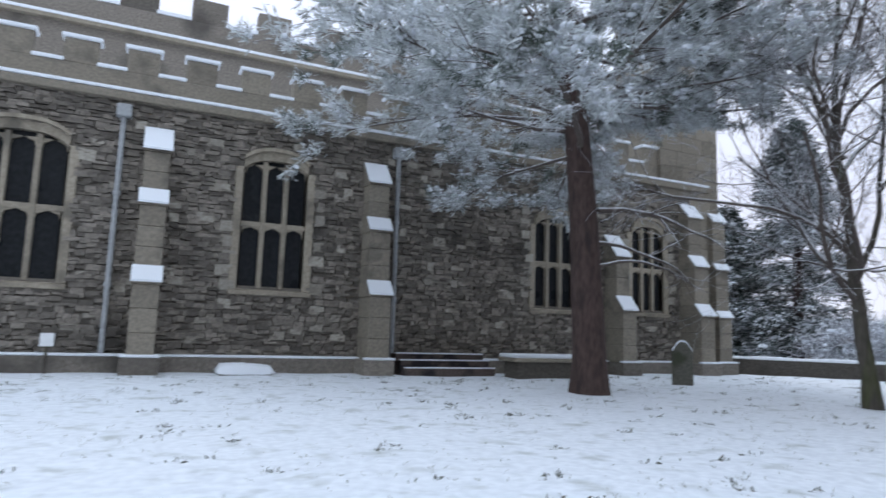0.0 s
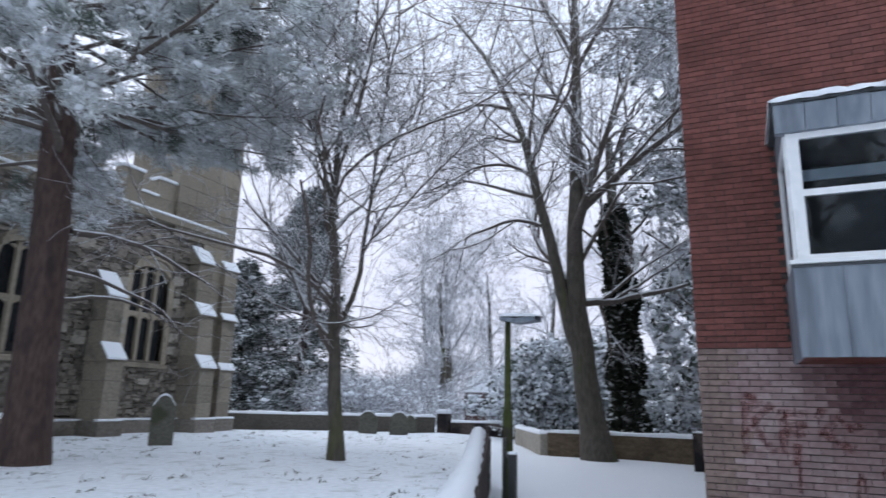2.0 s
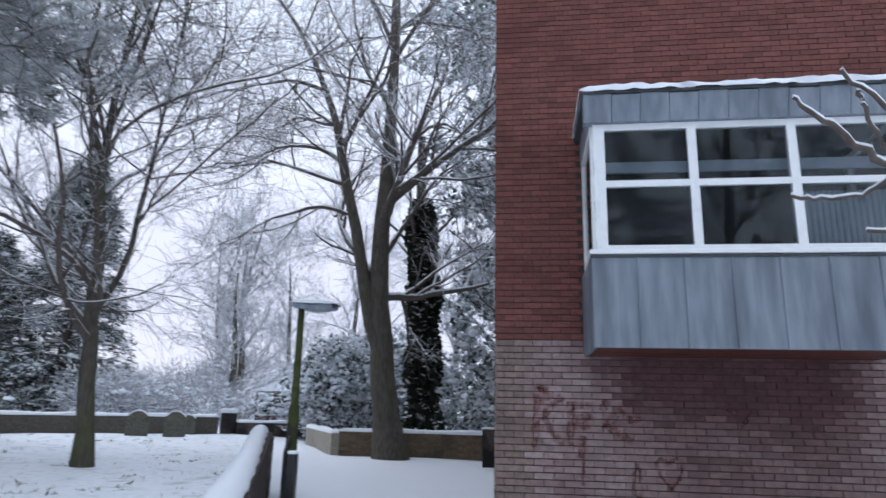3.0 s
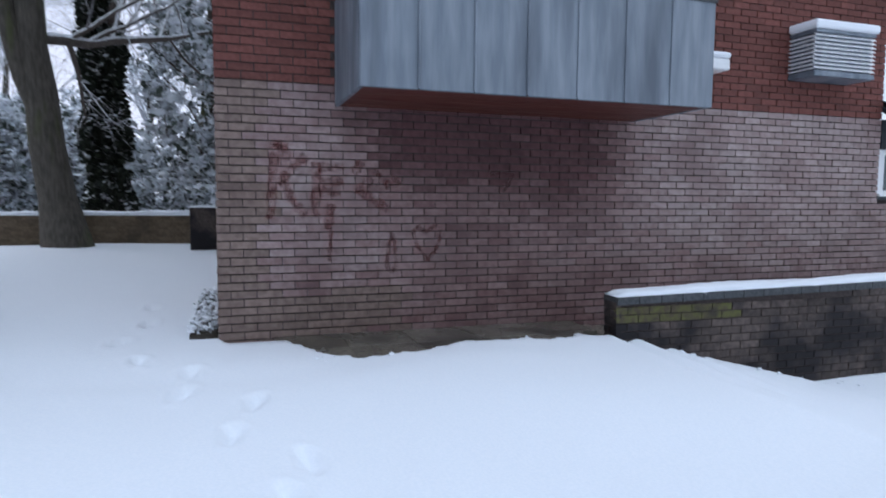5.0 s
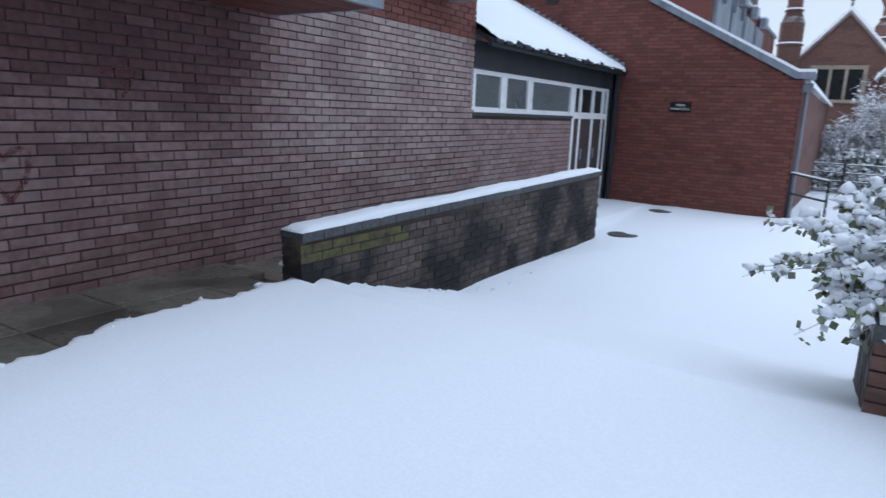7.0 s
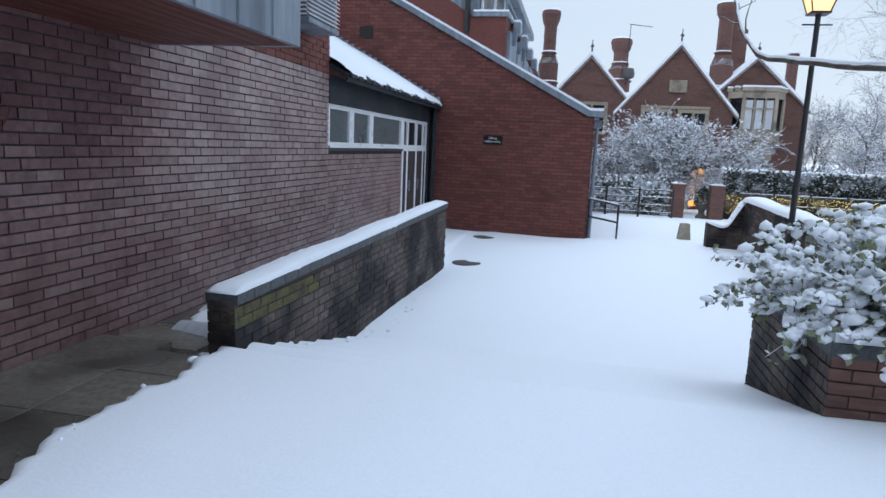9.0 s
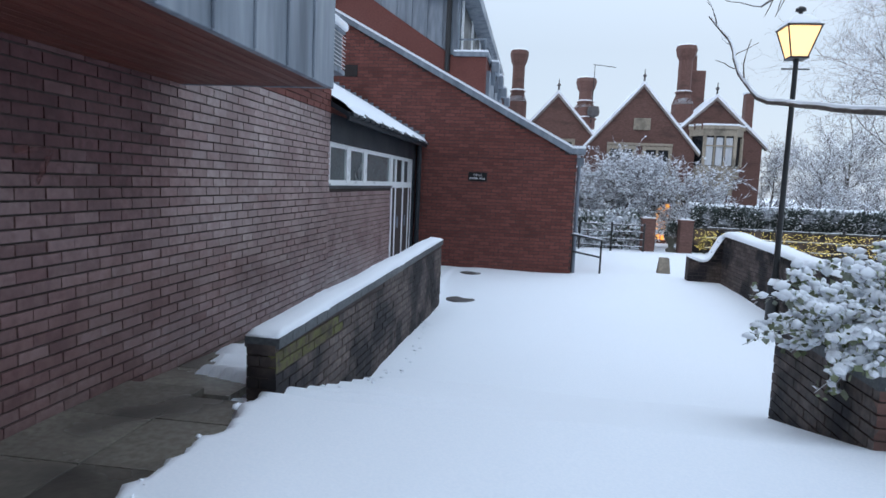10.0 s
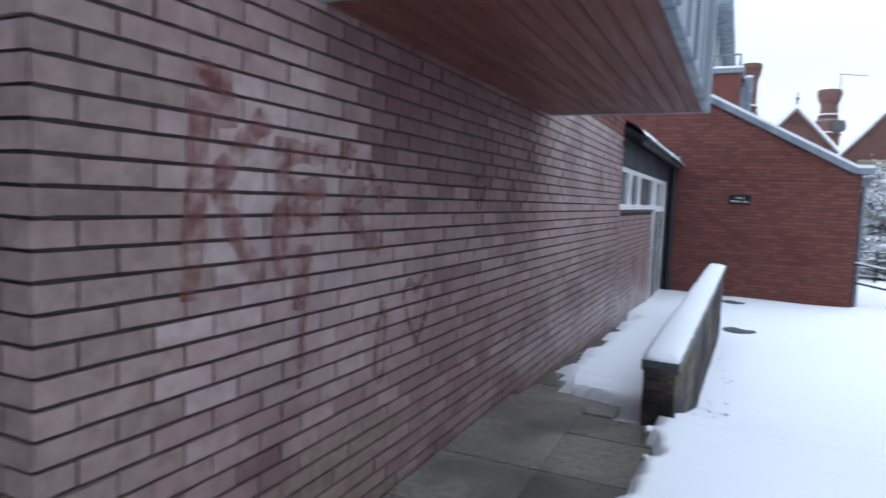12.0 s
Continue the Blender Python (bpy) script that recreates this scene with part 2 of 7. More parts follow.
def faded_spray():
    """Old red paint, worn through to the brick in patches."""
    m = bpy.data.materials.new("faded_red_spray_paint")
    m.use_nodes = True
    n, l = m.node_tree.nodes, m.node_tree.links
    bs, out = n["Principled BSDF"], n["Material Output"]
    bs.inputs["Base Color"].default_value, bs.inputs["Roughness"].default_value = (0.165, 0.04, 0.035, 1), 0.55
    tr, mx, ns, mr, geo = (n.new("ShaderNode" + k) for k in ("BsdfTransparent", "MixShader", "TexNoise", "MapRange", "NewGeometry"))
    ns.inputs["Scale"].default_value = 16
    mr.inputs[1].default_value, mr.inputs[2].default_value, mr.inputs[3].default_value, mr.inputs[4].default_value = 0.34, 0.66, 0.08, 0.66
    l.new(geo.outputs["Position"], ns.inputs["Vector"]), l.new(ns.outputs[0], mr.inputs[0]), l.new(mr.outputs[0], mx.inputs[0])
    l.new(tr.outputs[0], mx.inputs[1]), l.new(bs.outputs[0], mx.inputs[2]), l.new(mx.outputs[0], out.inputs[0])
    return m


SPRAY = faded_spray()
GLASS = pane_glass("window_glass", (0.75, 0.8, 0.83), 1.5)
GRASS = mat("wintry_grass", (0.27, 0.28, 0.24), (0.42, 0.42, 0.38), rough=0.9, bump=0, vary=0.2)
WEED = mat("dark_weeds", (0.10, 0.105, 0.085), (0.18, 0.18, 0.15), rough=0.9, bump=0, vary=0.3)
PIPE = mat("pale_grey_pipe", (0.33, 0.34, 0.35), (0.42, 0.43, 0.44), (0.22, 0.22, 0.22), rough=0.6, grain=14, stain=2, bump=0.15)
LAMPGLOW = glow("warm_lamp_glass", (1.0, 0.64, 0.30), 1.12)
DOORGLOW = glow("lit_orange_door_glass", (1.0, 0.42, 0.08), 1.1)
FAIRY = glow("fairy_light", (1.0, 0.8, 0.2), 2.0)


# ---- mesh helpers ----
BOX = np.array([(-1, -1, -1), (1, -1, -1), (1, 1, -1), (-1, 1, -1), (-1, -1, 1), (1, -1, 1), (1, 1, 1), (-1, 1, 1)]) / 2
BOXF = np.array([(0, 3, 2, 1), (4, 5, 6, 7), (0, 1, 5, 4), (1, 2, 6, 5), (2, 3, 7, 6), (3, 0, 4, 7)])


def raw(name, verts, faces, smooth=False):
    """A mesh from arrays of corners and of faces of equal size."""
    me = bpy.data.meshes.new(name)
    v, f = np.asarray(verts, "f").reshape(-1, 3), np.asarray(faces, "i")
    k = f.shape[1]
    me.vertices.add(len(v)), me.loops.add(f.size), me.polygons.add(len(f))
    me.vertices.foreach_set("co", v.ravel())
    me.loops.foreach_set("vertex_index", f.ravel())
    me.polygons.foreach_set("loop_start", np.arange(0, f.size, k, dtype="i"))
    me.polygons.foreach_set("use_smooth", np.full(len(f), smooth))
    me.update(calc_edges=True)
    return me


def boxes(name, centres, sizes, u=(1, 0), jitter=0.0, rng=None):
    """Many boxes in one mesh, their length along u in plan."""
    c, s = np.asarray(centres, float).reshape(-1, 3), np.asarray(sizes, float).reshape(-1, 3)
    v = BOX[None] * s[:, None]
    if jitter:
        v = v + rng.normal(0, jitter, v.shape)
    r = np.array(((u[0], u[1], 0), (-u[1], u[0], 0), (0, 0, 1)))
    v = v @ r + c[:, None]
    f = (BOXF[None] + 8 * np.arange(len(c))[:, None, None]).reshape(-1, 4)
    return raw(name, v, f)


class Build:
    """Gathers boxes, prisms and tubes into one bmesh."""

    def __init__(self):
        self.bm = bmesh.new()

    def box(self, x0, y0, z0, x1, y1, z1, bevel=0.0):
        vs = [self.bm.verts.new((x0 if q[0] < 0 else x1, y0 if q[1] < 0 else y1, z0 if q[2] < 0 else z1)) for q in BOX]
        fs = [self.bm.faces.new([vs[i] for i in f]) for f in BOXF]
        if bevel:
            es = list({e for f in fs for e in f.edges})
            bmesh.ops.bevel(self.bm, geom=es, offset=bevel, segments=2, affect="EDGES", profile=0.5)
        return self

    def prism(self, pts, push):
        """A solid from a flat outline, pushed along a vector."""
        push = Vector(push)
        a = [self.bm.verts.new(p) for p in pts]
        b = [self.bm.verts.new(Vector(p) + push) for p in pts]
        self.bm.faces.new(a[::-1]), self.bm.faces.new(b)
        for i in range(len(a)):
            j = (i + 1) % len(a)
            self.bm.faces.new((a[i], a[j], b[j], b[i]))
        return self

    def tube(self, pts, radii, sides=8):
        v, f = tube_arrays(pts, radii, sides)
        vs = [self.bm.verts.new(p) for p in v]
        for q in f:
            self.bm.faces.new([vs[i] for i in q])
        self.bm.faces.new(vs[:sides][::-1]), self.bm.faces.new(vs[-sides:])
        return self

    def lathe(self, x, y, prof, sides=16):
        """A turned shape: (radius, height) pairs about a vertical axis."""
        rings = [[self.bm.verts.new((x + r * math.cos(2 * math.pi * k / sides), y + r * math.sin(2 * math.pi * k / sides), z)) for k in range(sides)] for r, z in prof]
        for a, b in zip(rings, rings[1:]):
            for k in range(sides):
                self.bm.faces.new((a[k], a[(k + 1) % sides], b[(k + 1) % sides], b[k]))
        self.bm.faces.new(rings[0][::-1]), self.bm.faces.new(rings[-1])
        return self

    def mesh(self, name):
        bmesh.ops.recalc_face_normals(self.bm, faces=self.bm.faces)
        me = bpy.data.meshes.new(name)
        self.bm.to_mesh(me)
        self.bm.free()
        return me


def part(name, made, material, parent=None, label="", smooth=False):
    me = made.mesh(name) if isinstance(made, Build) else made
    if not me.materials:
        me.materials.append(material)
    if smooth:
        me.polygons.foreach_set("use_smooth", np.full(len(me.polygons), True))
    ob = new(name, me)
    if parent:
        ob.parent = parent
        ob.matrix_parent_inverse = parent.matrix_basis.inverted()
    if label:
        ob["label"] = label
    return ob


def thing(name, label, category, at=(0, 0, 0), kind="", group=""):
    ob = new(name)
    ob.empty_display_size = 0.2
    ob.matrix_basis = Matrix.Translation(at)
    return tagged(ob, label, category, group, kind)


def tube_arrays(pts, radii, sides=6):
    p = np.asarray(pts, float)
    d = np.gradient(p, axis=0)
    d /= np.linalg.norm(d, axis=1)[:, None] + 1e-9
    ref = np.array((0, 0, 1.0)) if abs(d[0, 2]) < 0.9 else np.array((1.0, 0, 0))
    a = np.cross(d, ref)
    a /= np.linalg.norm(a, axis=1)[:, None] + 1e-9
    b = np.cross(a, d)
    ang = 2 * np.pi * np.arange(sides) / sides
    r = np.asarray(radii, float)[:, None, None]
    v = p[:, None] + r * (np.cos(ang)[None, :, None] * a[:, None] + np.sin(ang)[None, :, None] * b[:, None])
    k = np.arange(sides)
    n = len(p)
    base = (np.arange(n - 1) * sides)[:, None]
    f = np.stack((base + k, base + (k + 1) % sides, base + sides + (k + 1) % sides, base + sides + k), -1).reshape(-1, 4)
    return v.reshape(-1, 3), f


def tubes(name, lines, sides=4, smooth=True):
    """Many tapered branches in one mesh: lines of (points, radii)."""
    vs, fs, k = [], [], 0
    for pts, radii in lines:
        v, f = tube_arrays(pts, radii, sides)
        vs.append(v), fs.append(f + k)
        k += len(v)
    return raw(name, np.concatenate(vs), np.concatenate(fs), smooth)


def snow_strip(pts, width, thick, seed=0, across=(0, 1, 0)):
    """A soft, uneven cap of snow along a line; its foot lies on the line."""
    rng = np.random.default_rng(seed)
    k = np.asarray(pts, float)
    seg = np.linalg.norm(np.diff(k, axis=0), axis=1)
    s = np.concatenate(([0], np.cumsum(seg)))
    n = max(4, int(s[-1] / 0.09))
    t = np.linspace(0, s[-1], n)
    p = np.stack([np.interp(t, s, k[:, i]) for i in range(3)], 1)
    ac = np.array(across, float)
    sh = np.array(((-0.5, -0.1), (-0.5, 0.55), (-0.36, 0.92), (0, 1.0), (0.36, 0.92), (0.5, 0.55), (0.5, -0.1)))
    e = np.minimum(1, np.minimum(t, s[-1] - t) / 0.12 + 0.35)
    w = width * (1 + rng.normal(0, 0.025, (n, 7)))
    h = thick * e[:, None] * (1 + 0.16 * np.sin(t * 3.1 + seed)[:, None] + rng.normal(0, 0.05, (n, 7)))
    v = p[:, None] + ac * (sh[:, 0] * w)[..., None] + np.array((0, 0, 1)) * (sh[:, 1] * h)[..., None]
    q = np.arange(n * 7).reshape(n, 7)
    f = np.stack((q[:-1, :-1], q[1:, :-1], q[1:, 1:], q[:-1, 1:]), -1).reshape(-1, 4)
    f = np.concatenate((f, np.stack((q[0, 0], q[0, 1], q[0, 5], q[0, 6]))[None], np.stack((q[0, 1], q[0, 2], q[0, 4], q[0, 5]))[None], np.stack((q[-1, 0], q[-1, 6], q[-1, 5], q[-1, 1]))[None], np.stack((q[-1, 1], q[-1, 5], q[-1, 4], q[-1, 2]))[None]))
    return raw("snow_cap", v, f, True)


def sstep(a, b, x):
    t = np.clip((x - a) / (b - a), 0, 1)
    return t * t * (3 - 2 * t)


# ---- ground ----
def line_gap(x, y):
    """Distance north of the line of the churchyard's retaining wall."""
    return (y - 2.9) * 0.94 - (x - 7.5) * 0.34


def level(x, y):
    x, y = np.asarray(x, float), np.asarray(y, float)
    lane = np.interp(y, (-60, -36, -24, -14.5, -13, -11, -9, -4.6, -2.4, -1, 0, 2), (-1.6, -1.4, -0.85, -0.5, -0.44, -0.47, -0.5, -0.5, 0.05, 0.05, 0.0, 0.02))
    lane = lane - 0.05 * sstep(8.6, 6.5, x) * sstep(3, 0, y) * sstep(-2.5, -1, y)
    walkway = np.interp(y, (-13, -11, -8.7, -2.6), (-0.46, -0.44, -0.32, -0.02))
    lane = np.where((x > 9.14) & (y < -2.5) & (y > -13), walkway + 0.04, lane)
    east = 0.25 * sstep(10, 18, x)
    low = lane + east * sstep(-3, 1, y)
    g = line_gap(x, y)
    width = 0.16 + 2.2 * sstep(8.0, 5.0, x) + 1.5 * sstep(13, 16, x)
    yard = 0.43 + 0.05 * sstep(4, 14, y)
    return low + (yard - low) * sstep(-width, width, g)


PRINTS = ((8.52, 1.12), (8.22, 0.69), (7.73, 0.82), (7.31, 0.45), (6.93, 0.56), (9.45, 1.49), (9.0, 1.1), (10.2, 1.75), (11.0, 1.6), (11.78, 1.65))


def bare(x, y):
    """How far inside the swept, snow-free strip of slabs under the bay."""
    wob = 0.035 * np.sin(5.1 * y + 1) + 0.022 * np.sin(11.3 * y) + 0.02 * np.sin(23 * y) + 0.012 * np.sin(47 * y + 9 * x)
    a = x - (9.09 + wob)
    b = (np.where(x > 10.04, 0.9, 0.22 - 0.5 * (9.75 - x)) + wob) - y
    c = y - (-2.95 + 0.4 * (9.6 - x) + wob * 0.6)
    strip = np.minimum(x - (10.07 - 0.16 * sstep(-4.2, -2.9, y) + wob * 0.7), y + 8.5)
    return np.maximum(np.minimum(np.minimum(a, b), c), np.minimum(strip, -2.5 - y))


def snow_at(x, y):
    z = level(x, y) + 0.02 * np.sin(0.9 * x + 0.4 * y) * np.cos(0.7 * y) + 0.008 * np.sin(3.1 * x - 2 * y)
    z = z + 0.05 * np.exp(-(((x - 9.0) / 0.5) ** 2 + ((y + 1.4) / 1.0) ** 2))
    steps = np.where((y < -2.4) & (y > -4.6), 0.035 * np.sin((y + 2.4) * 2 * np.pi / 0.36), 0) * sstep(7.0, 8.6, x)
    z = z + steps + 0.012 * np.sin(4.7 * x + 1.3 * np.sin(2 * y)) * np.exp(-((x - 8.75) / 0.3) ** 2)
    for i, (px, py) in enumerate(PRINTS):
        dx, dy = x - px, y - py
        ca, sa = math.cos(0.5 + i), math.sin(0.5 + i)
        dx, dy = dx * 0.95 + dy * 0.3 * ca, dy + dx * 0.25 * sa
        r = np.sqrt((dx / 0.15) ** 2 + (dy / (0.055 + 0.015 * np.sin(9 * dx))) ** 2)
        z = z - 0.045 * sstep(1.15, 0.7, r) + 0.014 * np.exp(-((r - 1.35) / 0.25) ** 2)
    return z - 0.14 * sstep(0.0, 0.05, bare(x, y))


def ground(name, xs, ys, material):
    gx, gy = np.meshgrid(xs, ys)
    z = snow_at(gx, gy)
    k = np.arange(len(xs) * len(ys)).reshape(len(ys), len(xs))
    f = np.stack((k[:-1, :-1], k[:-1, 1:], k[1:, 1:], k[1:, :-1]), -1).reshape(-1, 4)
    me = raw(name, np.stack((gx, gy, z), -1), f, True)
    me.materials.append(SNOW)
    me.materials.append(YARD)
    cx, cy = gx[:-1, :-1], gy[:-1, :-1]
    me.polygons.foreach_set("material_index", (line_gap(cx, cy) > 0.1).astype("i").ravel())
    return new(name, me)


XS = np.unique(np.concatenate((np.linspace(-900, -40, 12), np.linspace(-40, 4, 90), np.arange(4, 6.4, 0.1), np.arange(6.4, 9.9, 0.035), np.arange(9.9, 13, 0.1), np.linspace(13, 60, 110), np.linspace(60, 900, 12))).round(3))
YS = np.unique(np.concatenate((np.linspace(-900, -60, 12), np.linspace(-60, -10, 80), np.arange(-10, -3.2, 0.12), np.arange(-3.2, 2.0, 0.04), np.arange(2, 5, 0.07), np.linspace(5, 30, 90), np.linspace(30, 900, 14))).round(3))
tagged(ground("ground", XS, YS, SNOW), "snow-covered ground sloping gently with a few footprints", "ground", kind="structure")


# ---- brickwork ----
def brick_wall(owner, face, u, out, length, z0, z1, material, keep=None, singles=None, seed=1, course=0.075, brick=0.225, deep=0.05, name="brick", bed=0.011, perp=0.010):
    """Stretcher bond on the plane through face (x, y), running along u for length; out: which way it faces. singles(a, z): pieces built one by one."""
    rng = np.random.default_rng(seed)
    u, out = np.array(u, float), np.array(out, float)
    pick = material if callable(material) else (lambda p, z, r: material)
    many, shared = {}, {}
    for i in range(int(round((z1 - z0) / course))):
        z = z0 + (i + 0.5) * course
        edges = np.arange(-brick / 2 * (i % 2), length + brick, brick)
        for a0 in edges:
            lo, hi = max(a0 + perp / 2, 0), min(a0 + brick - perp / 2, length)
            if hi - lo < 0.04 or (keep and not keep((lo + hi) / 2, z)):
                continue
            m = pick((lo + hi) / 2, z, rng)
            mid = np.array(face) + u * (lo + hi) / 2 - out * (deep / 2 + rng.uniform(-0.003, 0.003))
            if singles and singles((lo + hi) / 2, z) and hi - lo > brick - perp - 0.002:
                if m.name not in shared:
                    shared[m.name] = boxes(name, (0, 0, 0), (brick - perp, deep, course - bed), u)
                ob = part(name, shared[m.name], m, owner)
                ob.matrix_parent_inverse = Matrix()
                ob.location = Vector((*mid, z)) - owner.matrix_basis.translation
            else:
                c, s = many.setdefault(m.name, (m, [], []))[1:]
                c.append((*mid, z)), s.append((hi - lo, deep, course - bed))
    for m, c, s in many.values():
        tagged(part("bricks", boxes("bricks", c, s, u, 0.0008, rng), m, owner), kind="stuff")


def wear_and_light(p, z, rng):
    """Bleached, pink, raw or grimed brick: raw under the bay with its shade painted in, bleached round the graffiti,
    paler towards the link as painted sky sheen, tan at the corner.
    """
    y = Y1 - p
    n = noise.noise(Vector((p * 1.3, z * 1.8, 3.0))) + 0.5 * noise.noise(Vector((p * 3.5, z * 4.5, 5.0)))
    # unbleached brick below the bay, darkened further to paint in the bay's shade
    sheltered_shade = float(sstep(0.1, -0.8, y) * sstep(-3.9, -2.7, y) * sstep(0.75, 1.85, z - 0.3 * sstep(-0.9, 0.0, y)))
    # wet sky sheen seen at a grazing angle, painted as paler brick
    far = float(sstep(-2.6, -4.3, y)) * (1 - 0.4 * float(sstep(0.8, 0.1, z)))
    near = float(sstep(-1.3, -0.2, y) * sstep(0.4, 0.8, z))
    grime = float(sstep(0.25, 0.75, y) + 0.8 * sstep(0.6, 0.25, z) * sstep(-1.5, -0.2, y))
    if sheltered_shade < 0.3 and grime + 0.4 * n + rng.normal(0, 0.12) > 0.5:
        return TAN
    v = 0.48 + 0.21 * near + 0.33 * far - 0.54 * sheltered_shade + 0.2 * n + rng.normal(0, 0.06)
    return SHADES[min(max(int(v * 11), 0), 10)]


# ---- main brick block ----
WX, Y0, Y1, TOP = 10.2, -6.93, 0.93, 8.2
BASE, BAND = -0.47, 2.305
block = thing("wall_main", "red brick block with a faded pink lower band", "wall", (WX, 0, 0), "structure")
part("wall_core", Build().box(WX + 0.013, Y0 + 0.013, -0.9, WX + 9, Y1 - 0.013, TOP), MORTAR, block)
part("roof_snow", Build().box(WX - 0.1, Y0 - 0.05, TOP, WX + 9, Y1 + 0.1, TOP + 0.14, 0.04), SNOW, block)



# ---- bay window over the lane ----
BX, BY0, BY1, BZ0, BZ1 = 9.0, -3.32, -0.12, 2.11, 4.82
bay = thing("bay_window", "lead-clad box bay window with white frames and a snow-topped roof", "window", (BX, -1.7, BZ0), "structure")


def build_bay():
    sill, head = 3.06, 4.52
    # lead apron, seam by seam
    n = 7
    w = (BY1 - BY0) / n
    for i in range(n):
        y = BY0 + i * w
        part("lead_panel", Build().box(BX, y + 0.004, BZ0, BX + 0.05, y + w - 0.004, sill, 0.006), LEAD, bay)
        if i:
            part("seam", Build().tube([(BX - 0.004, y, BZ0 + 0.01), (BX - 0.004, y, sill)], [0.011, 0.011], 6), LEAD, bay)
    for y in (BY0, BY1):
        s = 1 if y == BY0 else -1
        part("side_panel", Build().box(BX + 0.05, y, BZ0, WX, y + 0.04 * s, sill, 0.005), LEAD, bay)
        part("side_frame", Build().box(BX + 0.10, y + 0.03 * s, sill + 0.05, BX + 0.17, y + 0.09 * s, head).box(WX - 0.09, y + 0.03 * s, sill + 0.05, WX, y + 0.09 * s, head)
             .box(BX + 0.17, y + 0.03 * s, sill + 0.05, WX - 0.09, y + 0.09 * s, sill + 0.12).box(BX + 0.17, y + 0.03 * s, head - 0.07, WX - 0.09, y + 0.09 * s, head), UPVC, bay)
        part("side_pane", Build().box(BX + 0.17, y + 0.055 * s, sill + 0.12, WX - 0.09, y + 0.063 * s, head - 0.07), GLASS, bay).visible_shadow = False
    part("sill", Build().box(BX - 0.035, BY0 - 0.02, sill, BX + 0.16, BY1 + 0.02, sill + 0.045, 0.008), UPVC, bay, "white sill with a line of snow")
    part("sill_flashing", Build().box(BX - 0.015, BY0 - 0.01, sill - 0.035, BX + 0.05, BY1 + 0.01, sill - 0.003, 0.005), COPE, bay)
    ys = [BY1 - 0.12, -1.205, -2.205, BY0 + 0.05]
    fr = Build()
    x0, x1, zb, zm = BX + 0.04, BX + 0.11, sill + 0.047, 3.84
    for y, hw in zip(ys, (0.06, 0.045, 0.045, 0.05)):
        fr.box(x0, y - hw, zb, x1, y + hw, head)
    for a, b in zip(ys, ys[1:]):
        for z, h in ((zb + 0.03, 0.03), (zm, 0.035), (head - 0.035, 0.035)):
            fr.box(x0 + 0.003, b + 0.04, z - h, x1 - 0.003, a - 0.04, z + h)
    part("window_frame", fr, UPVC, bay)
    for a, b in zip(ys, ys[1:]):
        for lo, hi in ((zb + 0.05, zm - 0.03), (zm + 0.03, head - 0.06)):
            part("pane", Build().box(x0 + 0.03, b + 0.03, lo, x0 + 0.036, a - 0.03, hi), GLASS, bay).visible_shadow = False
    m = 11
    for i in range(m):
        w2 = (BY1 - BY0 + 0.10) / m
        y = BY0 - 0.06 + i * w2
        dip = 0.01 * (i % 2)
        part("fascia_sheet", Build().prism([(BX - 0.08, y + 0.003, BZ1 - 0.02 - dip), (BX - 0.01, y + 0.003, head + 0.003), (BX + 0.1, y + 0.003, head + 0.003), (BX + 0.1, y + 0.003, BZ1 - dip), (BX - 0.08, y + 0.003, BZ1 - dip)], (0, w2 - 0.006, 0)), LEAD, bay)
    for y in (BY0 - 0.04, BY1 - 0.06):
        part("fascia_end", Build().box(BX + 0.10, y, head + 0.003, WX, y + 0.04, BZ1), LEAD, bay)
    part("roof_board", Build().box(BX - 0.1, BY0 - 0.1, BZ1, WX, BY1 + 0.05, BZ1 + 0.035), COPE, bay)
    part("roof_snow", snow_strip([((BX + WX) / 2 - 0.06, BY0 - 0.11, BZ1 + 0.035), ((BX + WX) / 2 - 0.06, BY1 + 0.08, BZ1 + 0.035)], WX - BX + 0.12, 0.085, 5, (1, 0, 0)), SNOW, bay)
    k = 13
    for i in range(k):
        w3 = (WX - BX - 0.05) / k
        x = BX + 0.05 + i * w3
        part("soffit_board", Build().box(x + 0.003, BY0 + 0.04, BZ0 + 0.005, x + w3 - 0.003, BY1 - 0.04, BZ0 + 0.03), WOOD, bay)
    part("soffit_back", Build().box(BX + 0.05, BY0 + 0.04, BZ0 + 0.035, WX, BY1 - 0.04, BZ0 + 0.1), MORTAR, bay)
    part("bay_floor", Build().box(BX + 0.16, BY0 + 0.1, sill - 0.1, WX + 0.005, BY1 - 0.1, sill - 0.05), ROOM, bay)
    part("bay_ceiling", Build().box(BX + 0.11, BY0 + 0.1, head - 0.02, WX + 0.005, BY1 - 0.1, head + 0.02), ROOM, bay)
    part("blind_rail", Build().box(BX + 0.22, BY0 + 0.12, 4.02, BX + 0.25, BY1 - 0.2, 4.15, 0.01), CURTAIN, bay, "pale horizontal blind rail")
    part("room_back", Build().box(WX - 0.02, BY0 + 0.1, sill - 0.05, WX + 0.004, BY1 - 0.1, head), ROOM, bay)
    cv = Build()
    for i in range(14):
        y = -2.35 - i * 0.06
        cv.tube([(BX + 0.25, y, sill + 0.05), (BX + 0.25, y, 3.78)], [0.033, 0.028], 6)
    part("curtain", cv, CURTAIN, bay, "white net curtain behind one pane")


build_bay()

